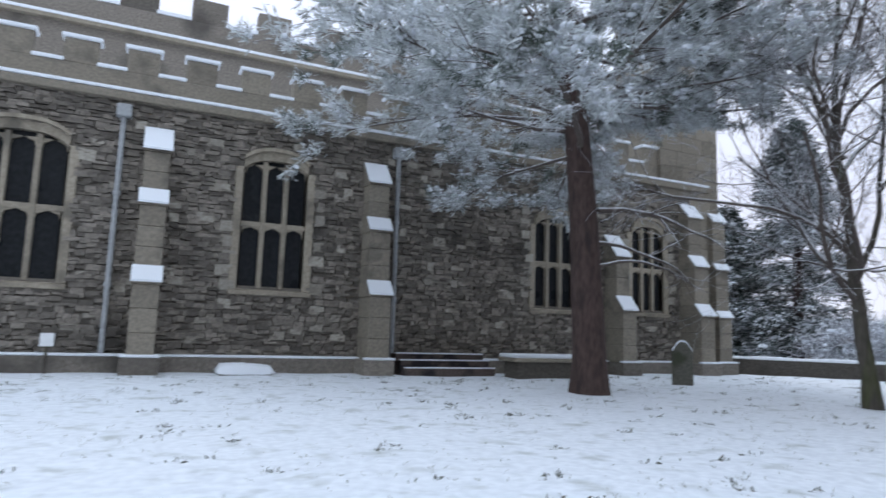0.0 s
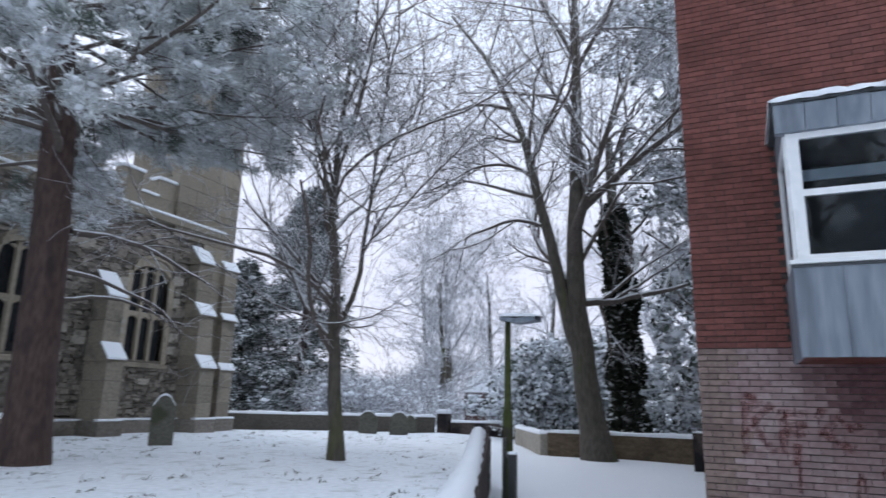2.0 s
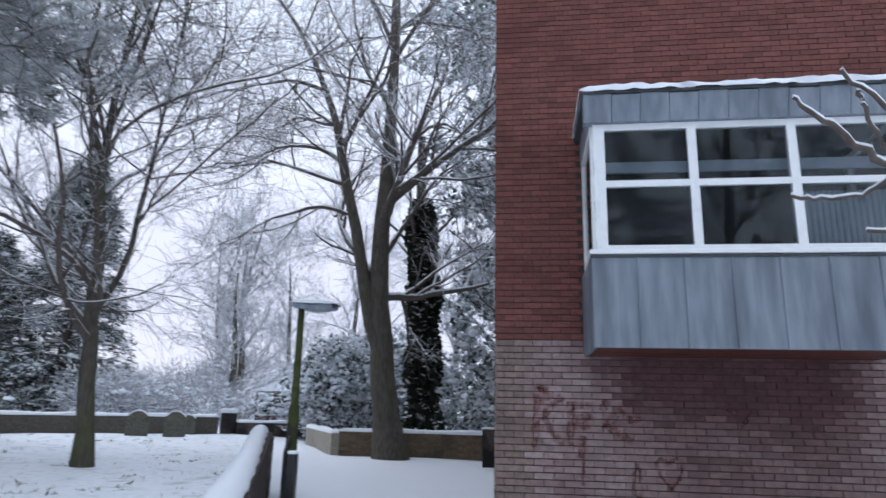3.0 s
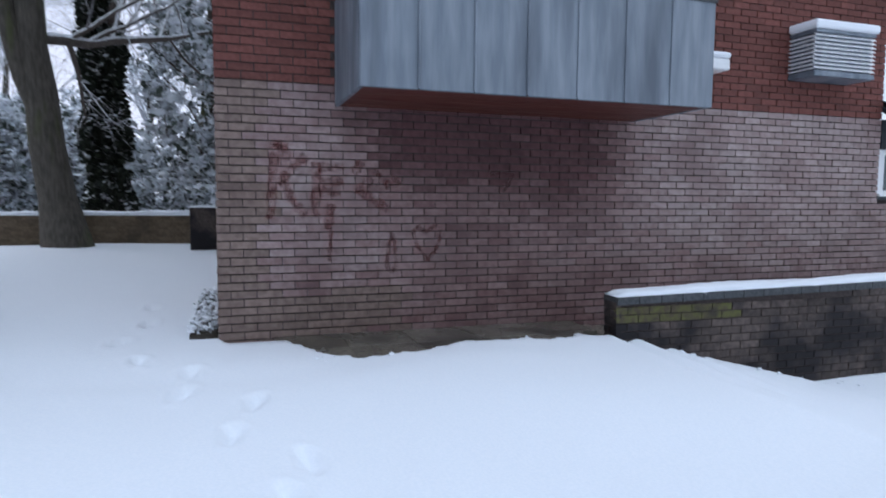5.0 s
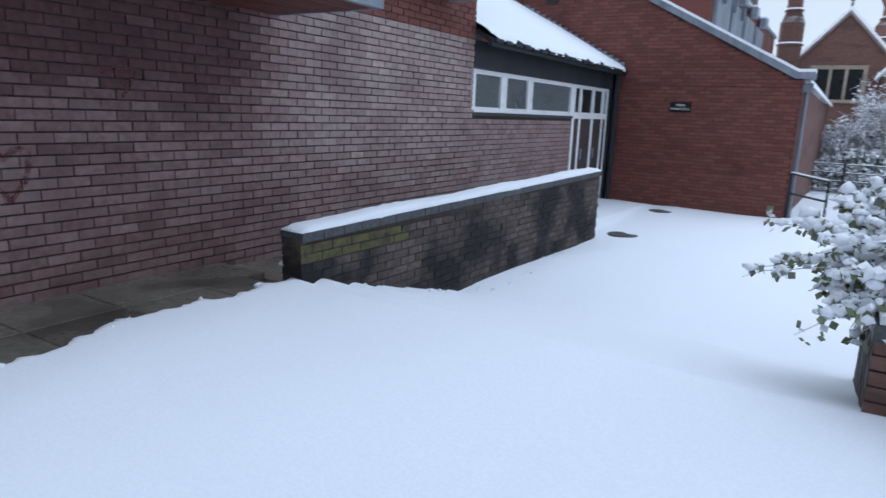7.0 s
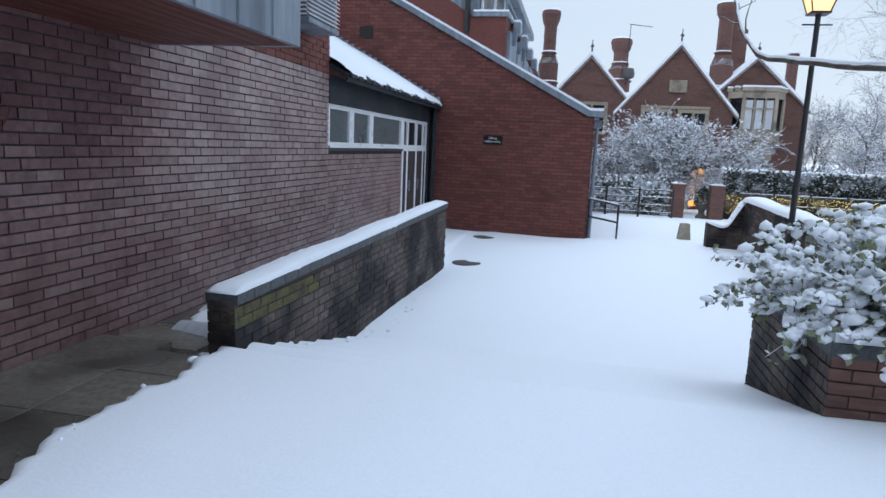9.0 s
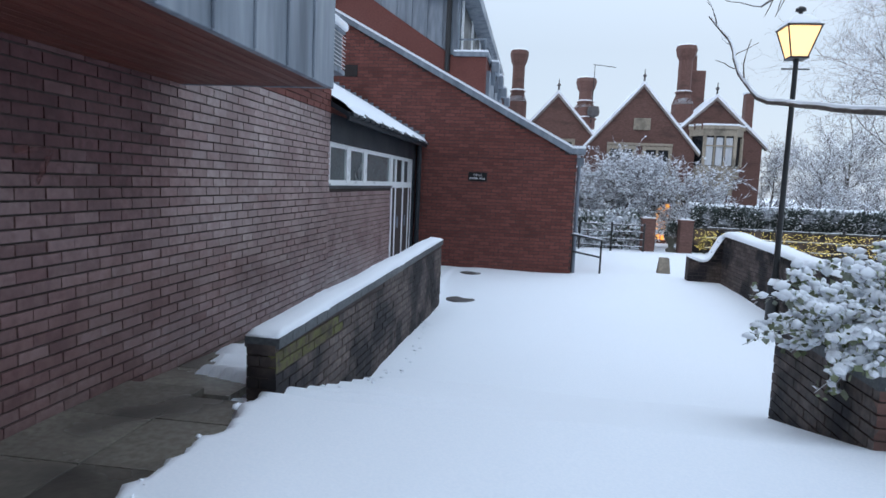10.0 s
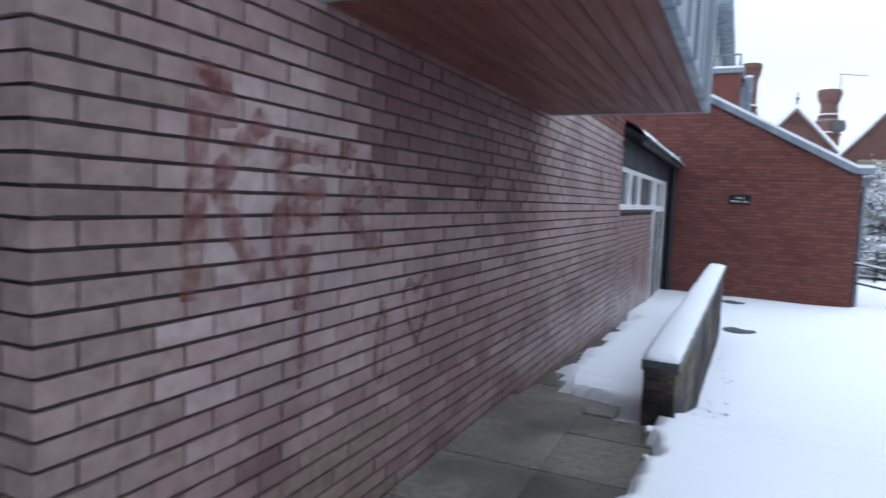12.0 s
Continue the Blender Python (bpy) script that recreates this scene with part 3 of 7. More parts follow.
# ---- link with clerestory window and glazed door ----
LX = 10.24
link = thing("wall_link", "low pink brick link wall under a strip window", "wall", (LX, -10, 0), "structure")
part("wall_core", Build().box(LX + 0.008, -13.1, -0.9, LX + 0.3, Y0, 1.32), MORTAR, link)
part("sill_course", Build().box(LX - 0.03, -10.84, 1.30, LX + 0.12, Y0 - 0.006, 1.345, 0.006), COPE, link)
part("fascia_board", Build().box(LX - 0.05, -13.08, 1.94, LX + 0.10, Y0 - 0.006, 2.30), BOARD, link)
part("corner_board", Build().box(LX - 0.05, -13.08, -0.9, LX + 0.10, -12.93, 1.94), BOARD, link)
part("downpipe", Build().tube([(10.1, -13.0, 2.25), (10.1, -13.0, -0.6)], [0.055, 0.055], 10), BOARD, link)
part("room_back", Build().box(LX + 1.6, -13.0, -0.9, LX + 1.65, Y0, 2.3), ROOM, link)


def roof_z(x):
    return 2.36 + (x - 9.97) * 0.548


rb = Build().prism([(9.97, Y0 - 0.006, roof_z(9.97) - 0.10), (12.6, Y0 - 0.006, roof_z(12.6) - 0.10), (12.6, Y0 - 0.006, roof_z(12.6) - 0.03), (9.97, Y0 - 0.006, roof_z(9.97) - 0.03)], (0, -6.16, 0))
link_roof = thing("roof_link", "lean-to roof deep in snow with stepped lead flashing", "roof", (10, -10, 2.4), "structure")
part("roof_deck", rb, BOARD, link_roof)
gx, gy = np.meshgrid(np.linspace(9.92, 12.6, 40), np.linspace(Y0 - 0.01, -12.98, 90))
edge = 0.03 * np.sin(7 * gy) + 0.02 * np.sin(17 * gy + 1)
gx[:, 0] += edge[:, 0]
gz = roof_z(gx) - 0.02 + 0.075 * sstep(9.9, 10.02, gx) + 0.008 * np.sin(3 * gx + 2 * gy)
q = np.arange(gx.size).reshape(gx.shape)
sn = raw("roof_snow", np.stack((gx, gy, gz), -1), np.stack((q[:-1, :-1], q[1:, :-1], q[1:, 1:], q[:-1, 1:]), -1).reshape(-1, 4), True)
part("roof_snow", sn, SNOW, link_roof)
part("eave_board", Build().box(9.95, -13.05, 2.22, 9.99, Y0 - 0.02, 2.31), BOARD, link_roof)
for i in range(20):
    y = Y0 - 0.05 - i * 0.305
    part("rafter_end", Build().box(9.9, y - 0.24, 2.27, 9.955, y, 2.325, 0.01), BOARD, link_roof)
for i in range(18):
    x = 10.0 + i * 0.135
    part("flashing_step", Build().box(x, -13.07, roof_z(x) - 0.02, x + 0.15, -13.0, roof_z(x) + 0.13), LEAD, link_roof)

strip = thing("window_strip", "white three-light strip window under the eaves", "window", (LX, -9, 1.35), "structure")
fr = Build().box(LX + 0.0, -10.84, 1.35, LX + 0.07, Y0 - 0.01, 1.42).box(LX, -10.84, 1.87, LX + 0.07, Y0 - 0.01, 1.935)
for y, h in ((-7.0, 0.07), (-7.95, 0.10), (-8.9, 0.10), (-10.79, 0.06)):
    fr.box(LX - 0.004, y - h, 1.353, LX + 0.066, y + h, 1.93)
part("window_frame", fr, UPVC, strip)
part("sill", Build().box(LX - 0.06, -10.86, 1.345, LX - 0.006, Y0 - 0.02, 1.375, 0.006), UPVC, strip)
FROST = mat("obscured_glass", (0.10, 0.12, 0.125), (0.15, 0.17, 0.175), (0.07, 0.085, 0.09), rough=0.2, grain=30, stain=2, bump=0.1, spec=0.5)
for a, b in ((-7.06, -7.88), (-8.02, -8.83), (-8.97, -10.74)):
    part("pane", Build().box(LX + 0.03, b, 1.42, LX + 0.04, a, 1.87), FROST, strip)

door = thing("door_entrance", "white glazed double entrance door with toplights", "door", (LX, -11.9, -0.45), "structure")
fr = Build()
for y, h in ((-10.92, 0.06), (-11.28, 0.05), (-12.0, 0.06), (-12.62, 0.05), (-12.9, 0.05)):
    fr.box(LX, y - h, -0.45, LX + 0.08, y + h, 1.93)
fr.box(LX + 0.003, -12.9, 1.30, LX + 0.077, -10.9, 1.42).box(LX + 0.003, -12.9, 1.87, LX + 0.077, -10.9, 1.935)
part("door_frame", fr, UPVC, door)
for a, b in ((-11.33, -11.94), (-12.06, -12.57)):
    leaf = part("door_leaf", Build().box(LX + 0.02, b, -0.44, LX + 0.06, a, 0.56).box(LX + 0.022, b, 0.562, LX + 0.058, b + 0.19, 1.3).box(LX + 0.022, a - 0.19, 0.562, LX + 0.058, a, 1.3).box(LX + 0.024, b + 0.19, 1.22, LX + 0.056, a - 0.19, 1.3), UPVC, door)
    part("pane", Build().box(LX + 0.035, b + 0.19, 0.56, LX + 0.043, a - 0.19, 1.22), DARKPANE, leaf)
    part("handle", Build().tube([(LX - 0.03, a - 0.05, 0.5), (LX - 0.03, a - 0.05, 0.72)], [0.014, 0.014]).box(LX - 0.035, a - 0.06, 0.6, LX + 0.02, a - 0.04, 0.62), LEAD, leaf, "steel pull handle")
for a, b in ((-10.98, -11.23), (-11.33, -11.94), (-12.06, -12.57), (-12.67, -12.85)):
    part("toplight", Build().box(LX + 0.035, b, 1.42, LX + 0.045, a, 1.87), DARKPANE, door)
for a, b in ((-10.98, -11.23), (-12.67, -12.85)):
    part("sidelight", Build().box(LX + 0.035, b + 0.05, 0.56, LX + 0.045, a - 0.05, 1.25), DARKPANE, door)
    part("side_panel", Build().box(LX + 0.02, b, -0.45, LX + 0.06, a, 0.56).box(LX + 0.022, b, 0.56, LX + 0.06, b + 0.05, 1.3).box(LX + 0.022, a - 0.05, 0.56, LX + 0.06, a, 1.3), UPVC, door)

# ---- parish hall gable ----
GY, GX = -13.1, 6.6


def cope_z(x):
    return 2.2 + (x - 6.72) * 0.53


hall = thing("wall_hall_gable", "red brick gable wall with a sloping lead coping", "wall", (GX, GY, -0.5), "structure")
core = Build().prism([(GX + 0.008, GY - 0.008, -0.9), (14, GY - 0.008, -0.9), (14, GY - 0.008, cope_z(14)), (6.72, GY - 0.008, 2.2), (GX + 0.008, GY - 0.008, 2.2)], (0, -0.3, 0))
part("wall_core", core, MORTAR, hall)
for name, w0, w1, h, m in (("coping", GY + 0.07, GY - 0.40, 0.11, LEAD), ("coping_snow", GY + 0.06, GY - 0.38, 0.055, SNOW)):
    o = 0 if name == "coping" else 0.112
    part(name, Build().prism([(6.42, w0, 2.19 + o), (6.74, w0, 2.19 + o), (14, w0, cope_z(14) + o), (14, w0, cope_z(14) + o + h), (6.70, w0, 2.2 + o + h), (6.42, w0, 2.2 + o + h)], (0, w1 - w0, 0)), m, hall)
part("air_vent", Build().box(11.62, GY - 0.01, 3.76, 11.92, GY + 0.012, 4.02), IRON, hall, "black louvred vent")
for i in range(6):
    part("louvre", Build().box(11.64, GY + 0.012, 3.785 + i * 0.037, 11.90, GY + 0.02, 3.80 + i * 0.037), MORTAR, hall)
part("side_wall", Build().box(GX + 0.02, -30, -0.9, GX + 0.32, GY - 0.31, 2.1), HOUSE, hall)
rf = Build().prism([(6.5, -13.5, 2.12), (14, -13.5, 2.12 + 7.5 * 0.53), (14, -13.5, 2.22 + 7.5 * 0.53), (6.5, -13.5, 2.22)], (0, -16.5, 0))
part("roof_snow", rf, SNOW, hall)

sign = thing("wall_sign", "small black sign with white capitals on the brick gable", "sign", (8.77, GY + 0.012, 1.61))
part("plate", Build().box(8.56, GY - 0.004, 1.51, 8.98, GY + 0.016, 1.71, 0.004), PLATE, sign)


def words(text, size, m, parent, label=""):
    cu = bpy.data.curves.new("lettering", "FONT")
    cu.body, cu.size, cu.extrude, cu.align_x, cu.align_y = text, size, 0.0015, "CENTER", "CENTER"
    tmp = bpy.data.objects.new("lettering", cu)
    scene.collection.objects.link(tmp)
    me = bpy.data.meshes.new_from_object(tmp.evaluated_get(bpy.context.evaluated_depsgraph_get()))
    bpy.data.objects.remove(tmp)
    me.transform(m)
    return part("lettering", me, PAINT, parent, label)


part("cable", Build().tube([(9.95, GY + 0.02, 2.07), (9.4, GY + 0.02, 2.05), (6.62, GY + 0.02, 2.02)], [0.004] * 3, 5), BOARD, hall, "thin dark cable")
part("downpipe", Build().tube([(6.53, GY - 0.2, 2.1), (6.53, GY - 0.2, -0.6)], [0.04, 0.04], 8).box(6.44, GY - 0.29, 1.95, 6.6, GY - 0.11, 2.12), LEAD, hall, "grey downpipe with hopper")
words("TRING", 0.062, pose(8.77, GY + 0.019, 1.645, 90, 0, 180), sign)
words("PARISH HALL", 0.062, pose(8.77, GY + 0.019, 1.572, 90, 0, 180), sign)

# ---- low ramp wall ----
ramp = thing("low_wall", "low damp brick wall with moss and a snow-topped coping", "wall", (9.05, -5.5, -0.2), "structure")
RA, RB = Vector((9.045, -2.42)), Vector((8.90, -8.75))
RU = (RB - RA).normalized()
RN = Vector((RU.y, -RU.x))
if RN.x > 0:
    RN = -RN
RLEN = (RB - RA).length


def along(d, off, z):
    q = RA + RU * d - RN * off
    return (q.x, q.y, z)


def ramp_top(d):
    return 0.35 + 0.018 * d


part("wall_core", Build().prism([along(0.01, 0.008, -0.9), along(RLEN - 0.01, 0.008, -0.9), along(RLEN - 0.01, 0.008, ramp_top(RLEN)), along(0.01, 0.008, ramp_top(0))], (-RN * 0.19).to_3d()), MORTAR, ramp)
for i in range(28):
    d0, d1 = i * RLEN / 28, (i + 1) * RLEN / 28 - 0.008
    cb = Build().prism([along(d0, -0.02, ramp_top(d0)), along(d1, -0.02, ramp_top(d1)), along(d1, -0.02, ramp_top(d1) + 0.07), along(d0, -0.02, ramp_top(d0) + 0.07)], (-RN * 0.235).to_3d())
    part("coping", cb, COPE, ramp)
part("coping_snow", snow_strip([along(0.0, 0.098, ramp_top(0) + 0.07), along(RLEN, 0.098, ramp_top(RLEN) + 0.07)], 0.228, 0.055, 4, (-RN.x, -RN.y, 0)), SNOW, ramp)

# ---- foliage helpers ----
ICO_V = [(0, 0, 1)] + [(0.894 * math.cos(k * 1.2566), 0.894 * math.sin(k * 1.2566), 0.447) for k in range(5)] + [(0.894 * math.cos(k * 1.2566 + 0.6283), 0.894 * math.sin(k * 1.2566 + 0.6283), -0.447) for k in range(5)] + [(0, 0, -1)]
ICO_F = [(0, 1 + k, 1 + (k + 1) % 5) for k in range(5)] + [(1 + k, 6 + k, 1 + (k + 1) % 5) for k in range(5)] + [(1 + (k + 1) % 5, 6 + k, 6 + (k + 1) % 5) for k in range(5)] + [(11, 6 + (k + 1) % 5, 6 + k) for k in range(5)]
ICO_V, ICO_F = np.array(ICO_V), np.array(ICO_F)


def lumps(name, centres, sizes, rng, flat=0.5):
    """Small uneven pads of snow."""
    c, s = np.asarray(centres, float), np.asarray(sizes, float)
    v = ICO_V[None] * (1 + rng.normal(0, 0.16, (len(c), 12, 1)))
    v = v * s[:, None, None] * np.array((1, 1, flat)) * (1 + rng.normal(0, 0.2, (len(c), 1, 3)))
    f = (ICO_F[None] + 12 * np.arange(len(c))[:, None, None]).reshape(-1, 3)
    return raw(name, v + c[:, None], f, True)


def blades(name, centres, dirs, size, count, rng, spread=0.7, width=0.12):
    """Bursts of thin leaves or needles, count at each centre, opening along dirs."""
    c, d = np.repeat(np.asarray(centres, float), count, 0), np.repeat(np.asarray(dirs, float), count, 0)
    n = len(c)
    d = d + rng.normal(0, spread, (n, 3))
    d /= np.linalg.norm(d, axis=1)[:, None]
    side = np.cross(d, rng.normal(0, 1, (n, 3)))
    side /= np.linalg.norm(side, axis=1)[:, None]
    ln = size * rng.uniform(0.6, 1.2, (n, 1))
    b = c + rng.normal(0, size * 0.25, (n, 3))
    m = b + d * ln * 0.5
    w = side * ln * width
    v = np.stack((b, m + w, b + d * ln, m - w), 1)
    return raw(name, v, np.arange(4 * n).reshape(-1, 4))


def limb(rng, p, d, length, r0, r1, n=6, wander=0.18, rise=0.0):
    p, d = np.array(p, float), np.array(d, float)
    d /= np.linalg.norm(d)
    pts, step = [p], length / n
    for _ in range(n):
        d = d + rng.normal(0, wander, 3) + np.array((0, 0, rise))
        d /= np.linalg.norm(d)
        p = p + d * step
        pts.append(p)
    return np.array(pts), np.linspace(r0, r1, n + 1)


def side_way(rng, d, lean):
    """A direction that leaves d at about lean radians."""
    o = np.cross(d, rng.normal(0, 1, 3))
    o /= np.linalg.norm(o)
    return d / np.linalg.norm(d) * math.cos(lean) + o * math.sin(lean)


def sprout(rng, lines, per, frac, ratio, lean, rise, wander=0.15, rmin=0.004, n=5, start=0.3, flatten=1.0):
    """Children along each line."""
    out = []
    for pts, rad in lines:
        length = np.linalg.norm(np.diff(pts, axis=0), axis=1).sum()
        for _ in range(per):
            s = rng.uniform(start, 1.0) * (len(pts) - 1)
            i = min(int(s), len(pts) - 2)
            p = pts[i] + (pts[i + 1] - pts[i]) * (s - i)
            w = side_way(rng, pts[i + 1] - pts[i], rng.uniform(0.6, 1.2) * lean) * np.array((1, 1, flatten))
            r = max(rad[i] * ratio, rmin)
            out.append(limb(rng, p, w, length * frac * rng.uniform(0.6, 1.25), r, max(r * 0.35, rmin * 0.6), n, wander, rise))
    return out


def bent(rng, knots, r0, r1, n=14, shake=0.02):
    """A limb through the given points."""
    k = np.array(knots, float)
    s = np.linspace(0, len(k) - 1, n)
    p = np.stack([np.interp(s, np.arange(len(k)), k[:, i]) for i in range(3)], 1)
    p[1:-1] = (p[:-2] + 2 * p[1:-1] + p[2:]) / 4
    return p + rng.normal(0, shake, p.shape), np.linspace(r0, r1, n)


def bare_tree(name, label, at, height, r, seed, stems=((0, 0, 1),), limbs=9, start=0.35, lean=0.9, fine=(5, 6, 3), trunk_mat=None, twig_r=0.006, reach=0.55, rise=0.05, twig_mat=None, limb_mat=None, lines=(), boughs=(), pads=0):
    rng = np.random.default_rng(seed)
    tree = thing(name, label, "tree", at)
    z = np.array(at, float) - np.array((0, 0, 0.15))
    trunks = [limb(rng, z, s, height, r * (1 if i == 0 else 0.75), r * 0.18, 10, 0.035, 0.03) for i, s in enumerate(stems)]
    if lines:
        trunks = [bent(rng, k, r0, r1) for k, r0, r1 in lines]
    for pts, rad in trunks[:1]:
        rad[0] *= 1.35
    given = [bent(rng, k, r0, r1, 9) for k, r0, r1 in boughs]
    first = given + sprout(rng, trunks, limbs, reach, 0.5, lean, rise, 0.16, 0.02, 7, start)
    second = sprout(rng, first, fine[0], 0.55, 0.5, 0.9, 0.04, 0.16, 0.01, 5, 0.15)
    third = sprout(rng, second, fine[1], 0.6, 0.5, 0.8, 0.02, 0.2, twig_r, 4, 0.1)
    last = sprout(rng, third, fine[2], 0.65, 0.6, 0.8, -0.01, 0.2, twig_r, 3, 0.1)
    for k in trunks:
        part("trunk", tubes("trunk", [k], 12), trunk_mat or BARK2, tree)
    for k in first:
        part("limb", tubes("limb", [k], 6), limb_mat or LIMB, tree)
    tagged(part("branchwork", tubes("branchwork", second, 5), limb_mat or LIMB, tree), kind="stuff")
    if pads:
        ends = np.concatenate([p[1:] for p, _ in third + last])
        ends = ends[rng.integers(0, len(ends), pads)]
        tagged(part("snow", lumps("snow", ends + np.array((0, 0, 0.015)), rng.uniform(0.02, 0.065, pads), rng, 0.6), SNOW, tree), kind="stuff")
    tagged(part("twigwork", tubes("twigwork", third + last, 3), twig_mat or TWIG, tree), kind="stuff")
    return tree


def bush(name, label, at, size, seed, count, leaf_mat, leaf=0.12, snow_share=0.35, category="bush", snow_size=0.09, dense=5, lift=0.0, spread=0.28):
    """A rounded evergreen mass: a few stems, leaf bursts on an uneven shell, pads of snow on top."""
    rng = np.random.default_rng(seed)
    ob = thing(name, label, category, at)
    q = rng.normal(0, 1, (count, 3))
    q /= np.linalg.norm(q, axis=1)[:, None]
    rad = rng.uniform(0.55, 1.0, (count, 1)) * (1 + 0.22 * np.sin(5 * q[:, :1] + seed) * np.cos(4 * q[:, 1:2]) + 0.12 * np.sin(9 * q[:, 2:]))
    c = np.array(at) + q * rad * np.array(size) + np.array((0, 0, size[2] * 0.9 + lift))
    c[:, 2] = np.maximum(c[:, 2], at[2] + 0.05)
    stems = [limb(rng, at, (rng.normal(0, 0.5), rng.normal(0, 0.5), 1), size[2] * 1.3 + lift, 0.05, 0.015) for _ in range(5)]
    for k in stems:
        part("stem", tubes("stem", [k], 5), LIMB, ob)
    tagged(part("leaves", blades("leaves", c, q + np.array((0, 0, 0.2)), leaf, dense, rng, 0.9, spread), leaf_mat, ob), kind="stuff")
    top = c[(q[:, 2] > -0.25) & (rng.random(count) < snow_share)]
    if len(top):
        tagged(part("snow", lumps("snow", top + np.array((0, 0, leaf * 0.3)), rng.uniform(0.5, 1.3, len(top)) * snow_size, rng, 0.5), SNOW, ob), kind="stuff")
    return ob


# ---- planter and shrub ----
planter = thing("brick_planter", "angular dark brick planter with a blue brick coping under snow", "planter", (4.8, -3.4, -0.2))
PA, PB, PC, PD = Vector((5.47, -4.06)), Vector((5.5, -2.42)), Vector((3.4, -2.36)), Vector((3.3, -4.2))
PT = 0.395


def inset(pts, k):
    m = sum(pts, Vector((0, 0))) / len(pts)
    return [q + (m - q).normalized() * k for q in pts]


poly = [PA, PB, PC, PD]
part("planter_core", Build().prism([(q.x, q.y, -0.7) for q in inset(poly, 0.02)], (0, 0, PT + 0.69)), MORTAR, planter)
part("coping", Build().prism([(q.x, q.y, PT) for q in inset(poly, -0.015)], (0, 0, 0.075)), COPE, planter)
part("planter_snow", Build().prism([(q.x, q.y, PT + 0.077) for q in inset(poly, 0.01)], (0, 0, 0.05)), SNOW, planter)


def shrub():
    rng = np.random.default_rng(5)
    ob = thing("snowy_shrub", "leafy green shrub heaped with snow in a brick planter", "shrub", (4.95, -2.95, PT + 0.1))
    stems = []
    for i in range(250):
        a = rng.uniform(0, 6.283)
        base = (4.75 + 0.55 * math.cos(a) * rng.random(), -2.98 + 0.3 * math.sin(a) * rng.random(), PT + 0.12)
        up = rng.uniform(0.25, 1.9 - 1.0 * max(math.cos(a), 0))
        stems.append(limb(rng, base, (0.85 * math.cos(a), 0.7 * math.sin(a), up), rng.uniform(0.4, 0.92 - 0.12 * math.cos(a)), 0.010, 0.003, 7, 0.12, -0.11))
    sprigs = []
    for p0, p1, sag in (((5.3, -2.95, 0.60), (6.12, -2.82, 0.52), 0.05), ((5.3, -3.05, 0.62), (6.06, -2.86, 0.56), 0.04), ((5.4, -3.05, 0.66), (6.07, -2.94, 0.80), 0.06), ((5.2, -2.7, 0.62), (5.82, -2.46, 0.34), 0.08), ((5.2, -3.2, 0.9), (5.72, -3.2, 0.98), 0.05), ((5.0, -2.8, 0.98), (5.45, -2.75, 1.12), 0.03)):
        s = np.linspace(0, 1, 9)[:, None]
        p = np.array(p0) * (1 - s) + np.array(p1) * s
        p[:, 2] += sag * np.sin(math.pi * s[:, 0]) + rng.normal(0, 0.006, 9)
        sprigs.append((p, np.linspace(0.005, 0.002, 9)))
    tagged(part("stem", tubes("stem", stems + sprigs, 5), LIMB, ob), kind="stuff")
    pts, ways, pads = [], [], []
    for group, share, many in ((stems, 0.9, 6), (sprigs, 0.55, 3)):
        for p, r in group:
            for k in range(2 if many == 6 else 1, len(p)):
                for _ in range(many):
                    q = p[k] - (p[k] - p[k - 1]) * rng.random() + rng.normal(0, 0.018, 3)
                    pts.append(q), ways.append(rng.normal(0, 1, 3) + np.array((0, 0, -0.2)))
                    if rng.random() < share:
                        pads.append(q + np.array((0, 0, 0.016)))
    tagged(part("leaves", blades("leaves", pts, ways, 0.052, 2, rng, 0.4, 0.5), LEAF, ob), kind="stuff")
    pads = np.array(pads)
    tagged(part("snow", lumps("snow", pads, rng.uniform(0.018, 0.045, len(pads)), rng, 0.7), SNOW, ob), kind="stuff")
    big = pads[rng.integers(0, len(pads), 800)]
    big = big[(big[:, 2] > 0.55) & (big[:, 0] < 5.6)]
    tagged(part("snow_cushion", lumps("snow_cushion", big, rng.uniform(0.03, 0.068, len(big)), rng, 0.6), SNOW, ob), kind="stuff")


shrub()

# ---- ramped garden wall and street lamp ----
gw = thing("garden_wall", "brick garden wall ramping down under thick snow", "wall", (3.3, -11, -0.4), "structure")
PROF = [(-12.85, 0.55), (-12.5, 0.58), (-12.1, 0.57), (-9.7, 0.51), (-8.6, 0.46), (-6.0, 0.43)]
BACK = [(4.14, 0.08), (3.9, -0.01), (3.78, 0.0), (3.7, 0.1), (3.6, 0.3), (3.5, 0.48), (3.44, 0.55)]
part("wall_core", Build().prism([(3.46, y, z) for y, z in PROF] + [(3.46, -6.0, -1.0), (3.46, -12.85, -1.0)], (-0.26, 0, 0)), MORTAR, gw)
part("return_core", Build().prism([(x, -12.86, z) for x, z in BACK] + [(3.44, -12.86, -1.0), (4.14, -12.86, -1.0)], (0, -0.24, 0)), MORTAR, gw)
part("return_snow", snow_strip([(x, -12.96, z + 0.01) for x, z in BACK], 0.34, 0.08, 16, (0, 1, 0)), SNOW, gw)
part("coping_snow", snow_strip([(3.34, y, z + 0.01) for y, z in PROF], 0.36, 0.10, 6, (1, 0, 0)), SNOW, gw)


